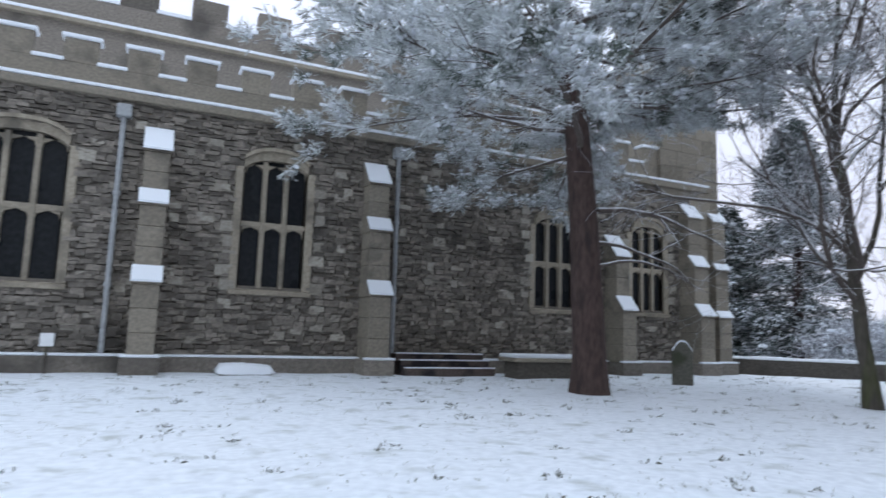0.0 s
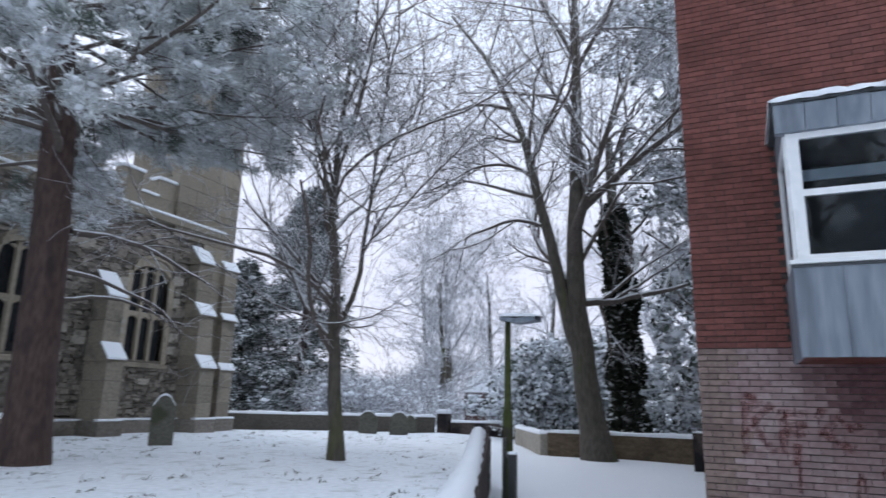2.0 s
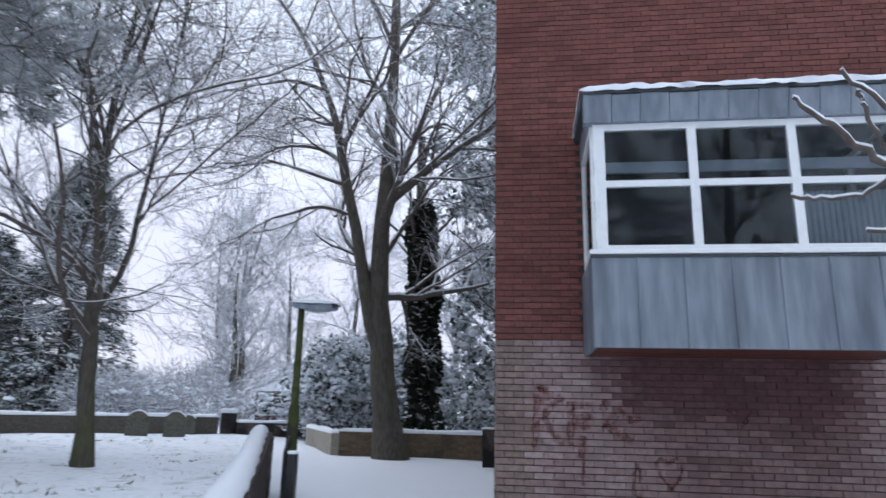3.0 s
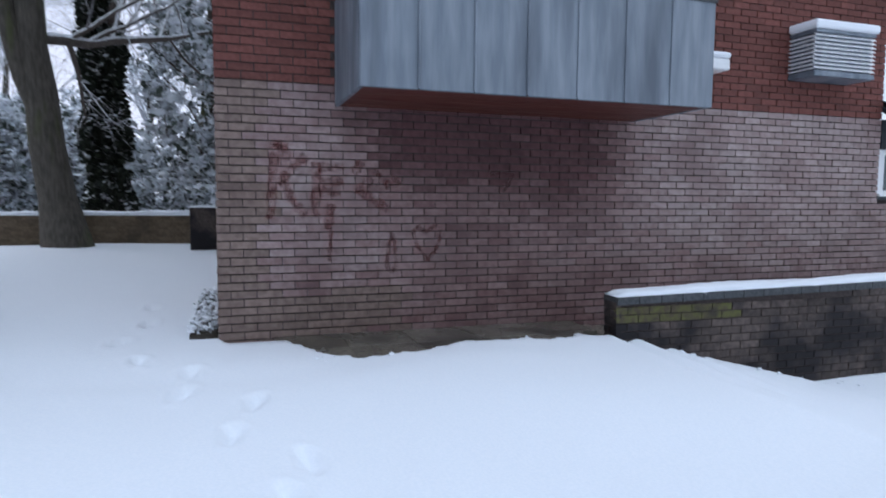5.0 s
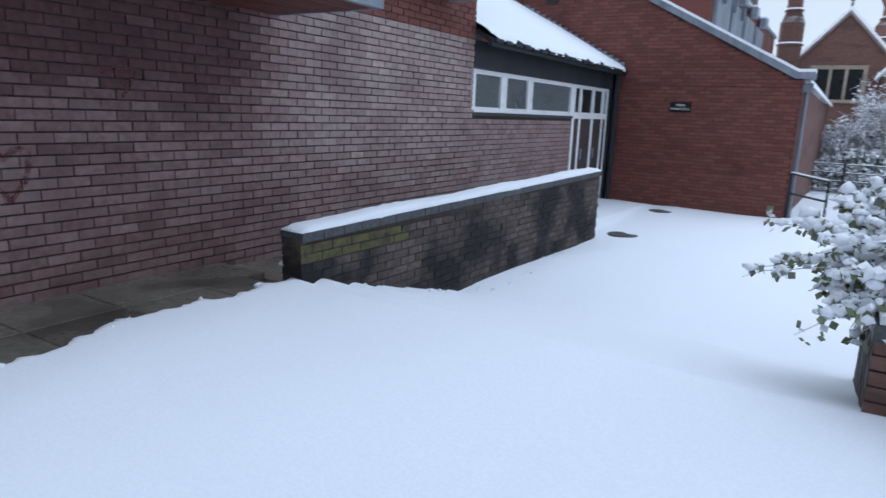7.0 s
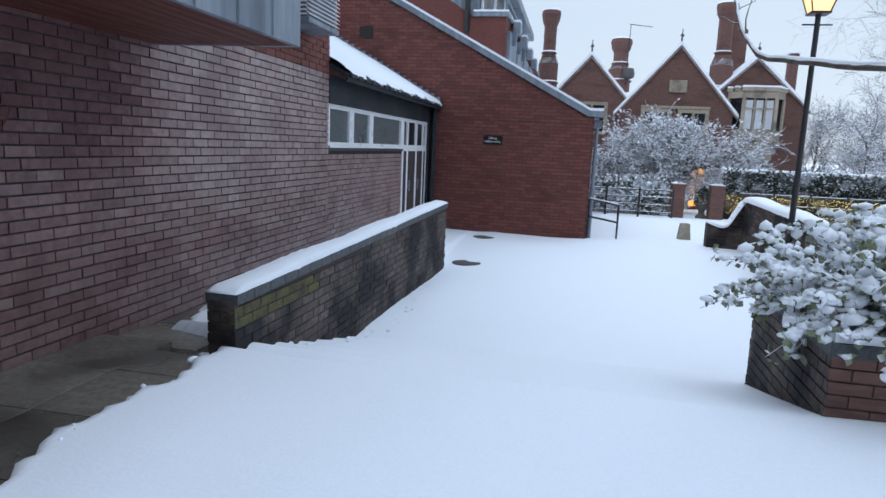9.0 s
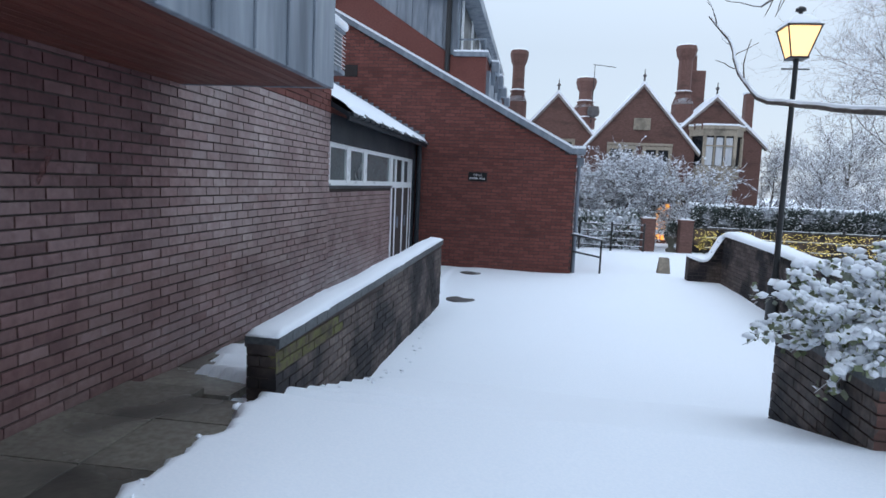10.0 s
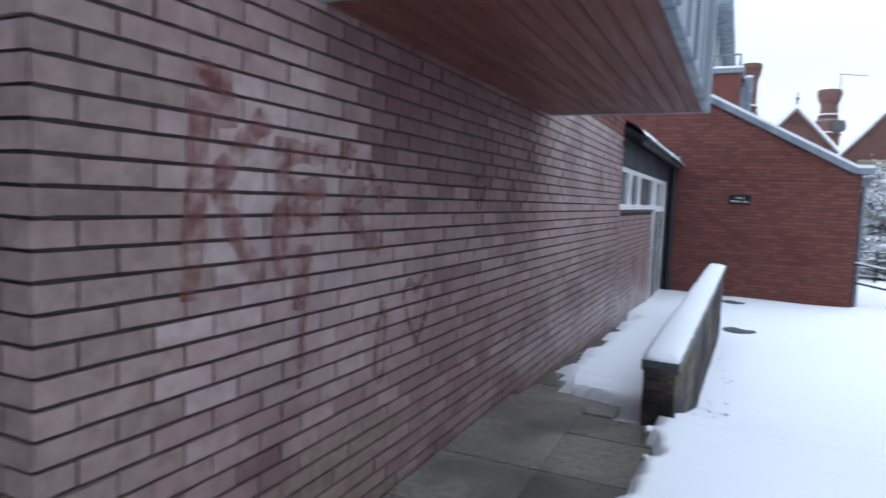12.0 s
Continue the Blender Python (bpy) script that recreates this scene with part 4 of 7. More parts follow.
def street_lamp():
    x, y, g = 3.68, -9.2, float(level(3.68, -9.2)) - 0.05
    ob = thing("street_lamp", "black Victorian style street lamp glowing warm under a snow cap", "lamp", (x, y, g))
    part("post", Build().lathe(x, y, [(0.095, g), (0.095, g + 0.62), (0.075, g + 0.66), (0.055, g + 0.74), (0.045, g + 0.9), (0.036, g + 4.05), (0.05, g + 4.08)]), IRON, ob, smooth=True)
    part("snow_collar", Build().lathe(x, y, [(0.1, g + 0.62), (0.085, g + 0.68), (0.05, g + 0.74)]), SNOW, ob, smooth=True)
    part("ladder_bar", Build().tube([(x - 0.2, y, g + 3.93), (x + 0.2, y, g + 3.93)], [0.012, 0.012]), IRON, ob)
    z0, z1, z2 = g + 4.1, g + 4.52, g + 4.72
    a, b = 0.12, 0.235
    part("lantern_base", Build().box(x - a - 0.015, y - a - 0.015, z0 - 0.03, x + a + 0.015, y + a + 0.015, z0, 0.006), IRON, ob)
    for sx, sy in ((1, 1), (1, -1), (-1, 1), (-1, -1)):
        part("lantern_bar", Build().tube([(x + a * sx, y + a * sy, z0), (x + b * sx, y + b * sy, z1)], [0.011, 0.011], 6), IRON, ob)
    for sx, sy in ((1, 0), (-1, 0), (0, 1), (0, -1)):
        px, py = -sy, sx
        k = Build()
        vs = [k.bm.verts.new((x + a * 0.96 * sx + a * 0.95 * px * t, y + a * 0.96 * sy + a * 0.95 * py * t, z0 + 0.002)) for t in (-1, 1)] + [k.bm.verts.new((x + b * 0.96 * sx + b * 0.95 * px * t, y + b * 0.96 * sy + b * 0.95 * py * t, z1 - 0.002)) for t in (1, -1)]
        k.bm.faces.new(vs)
        part("lantern_pane", k, LAMPGLOW, ob, "glowing amber glass pane")
    part("lantern_rim", Build().box(x - b - 0.02, y - b - 0.02, z1, x + b + 0.02, y + b + 0.02, z1 + 0.025, 0.006), IRON, ob)
    k = Build()
    lo = [k.bm.verts.new((x + (b + 0.015) * sx, y + (b + 0.015) * sy, z1 + 0.027)) for sx, sy in ((1, 1), (-1, 1), (-1, -1), (1, -1))]
    hi = [k.bm.verts.new((x + 0.11 * sx, y + 0.11 * sy, z2)) for sx, sy in ((1, 1), (-1, 1), (-1, -1), (1, -1))]
    k.bm.faces.new(hi), k.bm.faces.new(lo[::-1])
    for i in range(4):
        k.bm.faces.new((lo[i], lo[(i + 1) % 4], hi[(i + 1) % 4], hi[i]))
    bmesh.ops.bevel(k.bm, geom=list(k.bm.edges), offset=0.03, segments=2, affect="EDGES", profile=0.5)
    part("lantern_roof", k, SNOW, ob, "snow-covered lantern roof", smooth=True)
    part("finial", Build().lathe(x, y, [(0.03, z2 - 0.02), (0.03, z2 + 0.05), (0.075, z2 + 0.06), (0.07, z2 + 0.10), (0.02, z2 + 0.13)]), IRON, ob, smooth=True)
    bulb = new("lamp_bulb", bpy.data.lights.new("lamp_bulb", "POINT"))
    bulb.data.energy, bulb.data.color, bulb.data.shadow_soft_size = 12, (1.0, 0.6, 0.25), 0.08
    bulb.location, bulb.parent = Vector((0, 0, 4.3)), ob


street_lamp()


# ---- overhanging branch ----
def overhang():
    rng = np.random.default_rng(8)
    ob = thing("overhanging_tree", "bare tree in the planter with snow-lined overhanging branches", "tree", (3.75, -3.5, PT))
    t = [limb(rng, (3.75, -3.5, PT), (-0.03, 0.0, 1), 4.4, 0.12, 0.06, 8, 0.03)]
    arms = []
    for knots, r in (([(3.75, -3.5, 1.9), (4.2, -4.4, 2.15), (4.7, -5.2, 2.3), (5.24, -5.72, 2.42), (5.36, -6.1, 2.75), (5.42, -6.3, 3.15), (5.62, -6.5, 3.45)], 0.045),
                     ([(3.75, -3.5, 2.6), (4.2, -4.2, 3.2), (4.7, -4.8, 3.42), (5.2, -5.0, 3.40), (5.5, -5.1, 3.2)], 0.035),
                     ([(3.75, -3.5, 2.2), (4.3, -2.0, 2.2), (4.8, -1.0, 2.29), (4.93, -0.69, 2.41), (4.95, -0.56, 2.52), (4.96, -0.44, 2.66), (4.98, -0.36, 2.76)], 0.034),
                     ([(4.93, -0.69, 2.41), (4.93, -0.65, 2.50), (4.92, -0.60, 2.66), (4.92, -0.58, 2.74)], 0.011),
                     ([(4.93, -0.69, 2.41), (5.04, -0.60, 2.35), (5.12, -0.45, 2.36), (5.14, -0.38, 2.38)], 0.012),
                     ([(4.92, -0.72, 2.40), (4.90, -0.73, 2.46), (4.89, -0.73, 2.50)], 0.009),
                     ([(4.78, -1.05, 2.28), (4.92, -0.89, 2.17), (4.97, -0.83, 2.17), (5.03, -0.72, 2.19), (5.08, -0.62, 2.22)], 0.016),
                     ([(4.96, -0.84, 2.17), (5.0, -0.76, 2.2), (5.03, -0.70, 2.24)], 0.009),
                     ([(4.80, -1.05, 2.32), (4.93, -0.80, 2.30)], 0.010),
                     ([(4.5, -1.6, 2.3), (4.75, -1.0, 2.45), (4.9, -0.7, 2.62), (4.95, -0.55, 2.85)], 0.02)):
        k = np.array(knots)
        if k[-1, 1] > -1.1:
            k[:, 1] -= 0.18 * np.clip((k[:, 0] - 3.75) / 0.8, 0, 1)
            r *= 0.72
        s = np.linspace(0, len(k) - 1, len(k) * 4)
        p = np.stack([np.interp(s, np.arange(len(k)), k[:, i]) for i in range(3)], 1) + rng.normal(0, 0.005, (len(s), 3))
        arms.append((p, np.linspace(r, 0.009, len(s))))
    tw = sprout(rng, arms[:2], 7, 0.10, 0.4, 0.9, 0.05, 0.15, 0.006, 5, 0.55)
    part("trunk", tubes("trunk", t, 10), BARK2, ob)
    for k in arms:
        part("limb", tubes("limb", [k], 7), LIMB, ob)
    for k in tw:
        part("twig", tubes("twig", [k], 5), LIMB, ob)
    ridge = [(p + np.array((0, 0, 1)) * (r * 0.75)[:, None], r * 0.8) for p, r in arms]
    part("snow", tubes("snow", ridge, 6), SNOW, ob, "ridge of snow along the branches")


overhang()

# ---- fences towards the house ----
def railing(name, label, x0, x1, y, z, h, rails, posts, r=0.018):
    ob = thing(name, label, "fence", (x0, y, z))
    for k in range(posts):
        x = x0 + (x1 - x0) * k / (posts - 1)
        part("post", Build().box(x - 0.035, y - 0.035, z - 0.3, x + 0.035, y + 0.035, z + h + 0.08, 0.008), IRON, ob)
    for k in range(rails):
        zz = z + h * (k + 0.6) / (rails - 0.4)
        part("rail", Build().tube([(x0, y, zz), (x1, y, zz)], [r, r], 8), IRON, ob)
        part("rail_snow", Build().box(x0, y - r * 0.9, zz + r * 0.7, x1, y + r * 0.9, zz + r * 0.7 + 0.018, 0.005), SNOW, ob)
    return ob


railing("iron_railing", "black post and rail fence lined with snow", 6.9, 3.35, -23.4, -0.82, 0.98, 4, 4)
lit = railing("lit_railing", "black railing hung with golden fairy lights", 0.9, -9.0, -24.4, -0.85, 1.0, 3, 9)
rng = np.random.default_rng(3)
lights_at = np.stack((rng.uniform(-9, 1.3, 1900), rng.uniform(-24.36, -24.32, 1900), rng.uniform(-0.7, 0.08, 1900)), 1)
tagged(part("fairy_lights", lumps("fairy_lights", lights_at, np.full(1900, 0.0085), rng, 1.0), FAIRY, lit, "tiny golden fairy lights"), kind="stuff")
part("dark_screen", Build().box(-9.0, -24.6, -0.8, 1.3, -24.55, 0.1), MOSSY, lit)
hr = thing("handrail", "black tubular handrail beside the gable corner", "handrail", (6.3, -13.4, -0.5))
part("post", Build().tube([(5.93, -13.35, -0.6), (5.93, -13.35, 0.30)], [0.022, 0.022]), IRON, hr)
part("post", Build().tube([(6.58, -13.2, -0.6), (6.58, -13.2, 0.42)], [0.022, 0.022]), IRON, hr)
for z in (0.0, -0.38):
    part("rail", Build().tube([(6.58, -13.2, z + 0.42), (5.93, -13.35, z + 0.30)], [0.022, 0.022]), IRON, hr)
part("rail_snow", Build().tube([(6.58, -13.2, 0.447), (5.93, -13.35, 0.327)], [0.016, 0.016]), SNOW, hr)
for x in (3.1, 1.72):
    pier = thing("gate_pier", "square dark red brick gate pier with a snowy cap", "gate pier", (x, -24.1, -0.9), group="gate piers")
    part("shaft", Build().box(x - 0.24, -24.34, -1.1, x + 0.24, -23.86, 0.34, 0.01), HOUSE, pier)
    part("cap", Build().box(x - 0.27, -24.37, 0.34, x + 0.27, -23.83, 0.42, 0.03), HOUSE, pier)
    part("cap_snow", Build().box(x - 0.24, -24.34, 0.42, x + 0.24, -23.86, 0.45, 0.012), SNOW, pier)
for bx, by in ((4.32, -14.5),):
    z = float(level(bx, by))
    bol = thing("stone_bollard", "short square stone bollard in the snow", "bollard", (bx, by, z), group="bollards")
    k = Build()
    lo = [k.bm.verts.new((bx + 0.15 * a, by + 0.15 * b, z - 0.1)) for a, b in ((1, 1), (-1, 1), (-1, -1), (1, -1))]
    hi = [k.bm.verts.new((bx + 0.10 * a, by + 0.10 * b, z + 0.38)) for a, b in ((1, 1), (-1, 1), (-1, -1), (1, -1))]
    k.bm.faces.new(hi)
    for i in range(4):
        k.bm.faces.new((lo[i], lo[(i + 1) % 4], hi[(i + 1) % 4], hi[i]))
    part("stone", k, LIME, bol)


def topiary():
    rng = np.random.default_rng(77)
    x, y = 2.1, -24.6
    z = float(level(x, y))
    ob = thing("topiary_urn", "small clipped evergreen dome in a dark stone urn", "planter", (x, y, z))
    part("urn", Build().lathe(x, y, [(0.2, z - 0.05), (0.2, z + 0.1), (0.1, z + 0.18), (0.12, z + 0.3), (0.28, z + 0.55), (0.31, z + 0.62), (0.27, z + 0.62)], 14), GRAVE, ob, smooth=True)
    q = rng.normal(0, 1, (420, 3))
    q /= np.linalg.norm(q, axis=1)[:, None]
    q[:, 2] = abs(q[:, 2])
    p = np.array((x, y, z + 0.62)) + q * np.array((0.27, 0.27, 0.52)) * rng.uniform(0.75, 1, (420, 1))
    tagged(part("foliage", blades("foliage", p, q, 0.09, 3, rng, 0.6, 0.3), FIR, ob), kind="stuff")


topiary()


def hedge():
    rng = np.random.default_rng(11)
    ob = thing("hedge", "clipped dark green hedge dusted with snow", "hedge", (-4, -25.6, -0.9))
    n = 17000
    c = np.stack((rng.uniform(-12, 1.2, n), rng.uniform(-26.2, -25.2, n), rng.uniform(-0.8, 0.95, n)), 1)
    front = rng.random(n) < 0.55
    c[front, 1] = -25.2 + rng.normal(0, 0.04, front.sum())
    tagged(part("leaves", blades("leaves", c, np.tile((0, 0.6, 0.5), (n, 1)), 0.12, 3, rng, 0.8, 0.3), FIR, ob), kind="stuff")
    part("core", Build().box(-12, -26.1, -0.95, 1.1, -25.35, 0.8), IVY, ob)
    t = np.stack((rng.uniform(-12, 1.2, 1500), rng.uniform(-26.2, -25.2, 1500), rng.uniform(0.88, 1.02, 1500)), 1)
    tagged(part("snow", lumps("snow", t, rng.uniform(0.04, 0.11, 1500), rng, 0.5), SNOW, ob), kind="stuff")


hedge()


# ---- old brick house ----
def house():
    HY = -35.7
    ob = thing("old_house", "old red brick gabled house with tall chimneys and snowy verges", "house", (2, HY, -1.4))
    k = Build().box(-4.4, HY - 9, -1.8, 9.2, HY - 0.6, 4.2)
    part("wall", k, HOUSE, ob)
    for ax, az_, hw, ez, gy in ((6.48, 6.5, 2.45, 3.8, HY), (1.93, 7.05, 2.9, 3.7, HY + 0.3), (-2.02, 6.52, 2.55, 4.12, HY - 0.2)):
        part("gable", Build().prism([(ax - hw, gy, -1.8), (ax + hw, gy, -1.8), (ax + hw, gy, ez), (ax, gy, az_), (ax - hw, gy, ez)], (0, -3.5, 0)), HOUSE, ob)
        s = (az_ - ez) / hw
        for sg in (1, -1):
            part("verge", Build().prism([(ax, gy + 0.12, az_ + 0.0), (ax + sg * (hw + 0.25), gy + 0.12, ez - 0.25 * s), (ax + sg * (hw + 0.25), gy + 0.12, ez - 0.25 * s + 0.22), (ax, gy + 0.12, az_ + 0.28)], (0, -0.3, 0)), VERGE, ob, "pale stone verge edged with snow")
            part("verge_snow", Build().prism([(ax, gy + 0.14, az_ + 0.16), (ax + sg * (hw + 0.27), gy + 0.14, ez - 0.25 * s + 0.10), (ax + sg * (hw + 0.27), gy + 0.14, ez - 0.25 * s + 0.28), (ax, gy + 0.14, az_ + 0.34)], (0, -6, 0)), SNOW, ob)
        part("finial", Build().lathe(ax, gy, [(0.05, az_ + 0.3), (0.05, az_ + 0.55), (0.12, az_ + 0.62), (0.03, az_ + 0.72), (0.02, az_ + 0.95)], 8), SLATE, ob)
    part("plaque", Build().box(1.45, HY + 0.3, 4.75, 2.35, HY + 0.38, 5.4, 0.03), LIME, ob, "pale stone plaque")
    part("window_hood", Build().box(0.2, HY + 0.3, 3.9, 3.7, HY + 0.45, 4.05, 0.02), LIME, ob)

    def win(x0, x1, z0, z1, y, n):
        w = part("window", Build().box(x0 - 0.18, y, z0 - 0.15, x1 + 0.18, y + 0.10, z0).box(x0 - 0.18, y, z1, x1 + 0.18, y + 0.10, z1 + 0.18).box(x0 - 0.18, y, z0, x0, y + 0.10, z1).box(x1, y, z0, x1 + 0.18, y + 0.10, z1), LIME, ob)
        part("pane", Build().box(x0, y + 0.01, z0, x1, y + 0.03, z1), DARKPANE, w)
        for i in range(1, n):
            x = x0 + (x1 - x0) * i / n
            part("mullion", Build().box(x - 0.06, y + 0.03, z0, x + 0.06, y + 0.10, z1), LIME, w)

    win(5.6, 7.6, 2.6, 4.0, HY, 3)
    win(0.4, 1.6, 2.3, 3.7, HY + 0.3, 2)
    win(2.3, 3.5, 2.3, 3.7, HY + 0.3, 2)
    # oriel with battlements
    ox, oy = -2.15, HY - 0.2
    hexa = [(ox + 1.35, oy), (ox + 0.78, oy + 0.85), (ox - 0.78, oy + 0.85), (ox - 1.35, oy)]

    def ring(z0, z1, s=1.0):
        return Build().prism([(ox + (x - ox) * s, oy + (y - oy) * s, z0) for x, y in hexa], (0, 0, z1 - z0))

    orl = part("oriel", ring(2.3, 2.95), LIME, ob, "stone oriel window with snowy battlements")
    part("oriel_cornice", Build().prism([(ox + (x - ox) * 1.05, oy + (y - oy) * 1.05, 4.55) for x, y in hexa], (0, 0, 0.35)), LIME, orl)
    part("lights", ring(2.95, 4.55, 0.93), DARKPANE, orl)
    for (ax, ay), (bx, by), n in ((hexa[0], hexa[1], 1), (hexa[1], hexa[2], 3), (hexa[2], hexa[3], 1)):
        for i in range(n + (1 if ax < ox - 0.5 else 0)):
            x, y = ax + (bx - ax) * i / n, ay + (by - ay) * i / n
            part("mullion", Build().tube([(x, y, 2.95), (x, y, 4.55)], [0.10, 0.10] if i in (0, n) else [0.05, 0.05], 6), LIME, orl)
        for i in range(2 * n + (1 if ax < ox - 0.5 else 0)):
            x, y = ax + (bx - ax) * i / (2 * n), ay + (by - ay) * i / (2 * n)
            part("merlon", Build().box(x - 0.13, y - 0.12, 4.9, x + 0.13, y + 0.12, 5.08), LIME, orl)
            part("merlon_snow", Build().box(x - 0.14, y - 0.13, 5.08, x + 0.14, y + 0.13, 5.18, 0.03), SNOW, orl)
    part("transom", Build().box(ox - 0.76, oy + 0.80, 3.98, ox + 0.76, oy + 0.87, 4.06), LIME, orl)
    for x in (ox - 0.5, ox, ox + 0.5):
        part("curtain", Build().box(x - 0.17, oy + 0.795, 2.98, x + 0.17, oy + 0.81, 4.45), CURTAIN, orl, "pale drawn curtain")
    part("oriel_foot", Build().prism([(ox + (x - ox) * 0.8, oy + (y - oy) * 0.8, 1.4) for x, y in hexa], (0, 0, 0.9)), LIME, ob)
    # chimneys
    for x, y, z0, z1, r in ((8.7, -34.0, 4, 8.6, 0.34), (4.8, -38.5, 5, 7.95, 0.42), (-0.4, -36.6, 4.0, 9.5, 0.40)):
        stack = part("chimney", Build().lathe(x, y, [(r * 1.5, z0), (r * 1.5, z0 + (z1 - z0) * 0.42), (r * 1.1, z0 + (z1 - z0) * 0.5), (r * 0.95, z0 + (z1 - z0) * 0.53), (r * 0.95, z1 - 0.8), (r * 1.25, z1 - 0.55), (r * 1.45, z1 - 0.2), (r * 1.35, z1)], 8), HOUSE, ob, "tall octagonal brick chimney")
        part("snow_ring", Build().lathe(x, y, [(r * 1.5, z0 + (z1 - z0) * 0.42), (r * 1.2, z0 + (z1 - z0) * 0.48)], 8), SNOW, stack)
        part("snow_cap", Build().lathe(x, y, [(r * 1.36, z1), (r * 1.2, z1 + 0.08)], 8), SNOW, stack)
        for f in (0.22, 0.55):
            zz = z0 + (z1 - z0) * f
            part("string_band", Build().lathe(x, y, [(r * (1.62 if f < 0.4 else 1.12), zz - 0.12), (r * (1.7 if f < 0.4 else 1.2), zz - 0.04), (r * (1.62 if f < 0.4 else 1.05), zz)], 8), HOUSE, stack)
            part("band_snow", Build().lathe(x, y, [(r * (1.66 if f < 0.4 else 1.16), zz), (r * (1.5 if f < 0.4 else 1.0), zz + 0.06)], 8), SNOW, stack)
    part("chimney", Build().box(-1.9, -39, 4, -0.9, -38.2, 8.5, 0.03), HOUSE, ob)
    part("chimney_pot", Build().lathe(-1.3, -38.6, [(0.16, 8.5), (0.13, 9.4)], 8), HOUSE, ob)
    part("chimney", Build().box(-4.55, -38.4, 4, -4.1, -37.8, 7.2, 0.03), HOUSE, ob)
    part("chimney_snow", Build().box(-4.6, -38.45, 7.2, -4.05, -37.75, 7.3, 0.03), SNOW, ob)
    part("aerial", Build().tube([(4.45, -38, 5.3), (4.4, -38, 8.7)], [0.03, 0.02], 5).tube([(4.5, -38, 8.7), (3.2, -38, 8.55)], [0.02, 0.02], 5), IRON, ob)
    part("satellite_dish", Build().lathe(4.35, -37.9, [(0.02, 5.6), (0.34, 5.75), (0.36, 6.0), (0.3, 6.25)], 10), SLATE, ob)
    # porch and lit door
    part("porch", Build().box(-0.3, HY + 0.3, -1.8, 0.05, HY + 1.2, 1.0).box(0.95, HY + 0.3, -1.8, 1.3, HY + 1.2, 1.0).box(-0.3, HY + 0.31, 1.0, 1.3, HY + 1.2, 1.4), LIME, ob)
    d = part("door", Build().box(0.06, HY + 0.31, -1.5, 0.94, HY + 0.36, 0.95), HOUSE, ob)
    part("lit_pane", Build().box(0.12, HY + 0.36, -1.2, 0.47, HY + 0.38, 0.8).box(0.53, HY + 0.36, -1.2, 0.88, HY + 0.38, 0.8), DOORGLOW, d, "door glass glowing orange")


house()
bare_tree("snowy_garden_tree", "spreading garden tree thick with snow before the house", (2.75, -29.0, -1.05), 4.3, 0.12, 21, limbs=34, start=0.2, lean=1.15, fine=(8, 6, 3), twig_r=0.011, reach=0.42, rise=-0.01, pads=15000,
          lines=(([(2.75, -29, -1.2), (2.8, -29, 0.1), (3.3, -29, 1.1), (3.9, -29.1, 2.1)], 0.12, 0.03), ([(2.78, -29, -0.1), (2.3, -28.8, 0.6), (1.5, -28.8, 1.1), (0.6, -28.8, 1.05), (0.1, -28.7, 0.5)], 0.09, 0.03), ([(2.8, -29, 0.2), (2.8, -29.2, 1.2), (2.6, -29.3, 2.4)], 0.09, 0.03), ([(2.8, -29, 0.1), (3.9, -28.9, 0.8), (5.0, -28.9, 1.1), (5.7, -28.8, 0.6)], 0.09, 0.03)))
bush("dark_laurel", "dark evergreen shrub behind the railing", (4.6, -25.4, -0.9), (2.4, 0.9, 0.75), 22, 1600, EVER, 0.16, 0.2)

# ---- upper storey of the hall ----
up = thing("hall_upper_storey", "grey metal-clad upper storey with a flat overhanging roof and brick parapet", "building", (10, -16, 3))
UY = -16.0
part("wall", Build().prism([(8.95, UY, 2.6), (16, UY, 2.6), (16, UY, 8.8), (12.36, UY, 6.44), (9.9, UY, 4.84), (8.95, UY, 4.8)], (0, -14, 0)), RED, up)
part("cladding", Build().prism([(9.72, UY - 0.05, 4.75), (16, UY - 0.05, 8.7), (16, UY - 0.05, 10.5), (10.75, UY - 0.05, 10.5), (10.75, UY - 0.05, 6.5), (9.72, UY - 0.05, 6.5)], (0, -13, 0)), LEAD, up)
for i in range(9):
    x = 9.75 + i * 0.42
    z0 = 4.85 + (x - 9.9) * 0.65
    z1 = 6.45 if x < 10.74 else 10.4
    part("standing_seam", Build().box(x - 0.015, UY - 0.05, max(z0, 4.8), x + 0.015, UY + 0.0, z1), LEAD, up)
part("roof_slab", Build().box(9.25, -30, 6.42, 10.74, UY + 0.35, 6.72, 0.02), LEAD, up)
part("roof_slab_snow", Build().box(9.27, -30, 6.72, 10.74, UY + 0.33, 6.79, 0.02), SNOW, up)
part("downpipe", Build().tube([(9.98, UY + 0.06, 6.4), (9.98, UY + 0.06, 4.4)], [0.07, 0.07], 8), IRON, up)
part("parapet_cap", Build().box(8.88, UY - 14, 4.8, 9.84, UY + 0.06, 4.92, 0.02), LEAD, up)
part("parapet_snow", Build().box(8.9, UY - 14, 4.92, 9.82, UY + 0.05, 4.97, 0.01), SNOW, up)
for y in (-17.2, -19.5, -22.0, -24.5):
    part("parapet_bracket", Build().box(8.66, y - 0.25, 4.55, 8.88, y + 0.25, 4.85, 0.03), LEAD, up)
    part("bracket_snow", Build().box(8.67, y - 0.24, 4.85, 8.87, y + 0.24, 4.91, 0.02), SNOW, up)
    part("side_cladding", Build().box(8.86, y - 1.0, 3.2, 8.95, y + 0.9, 4.5), LEAD, up)
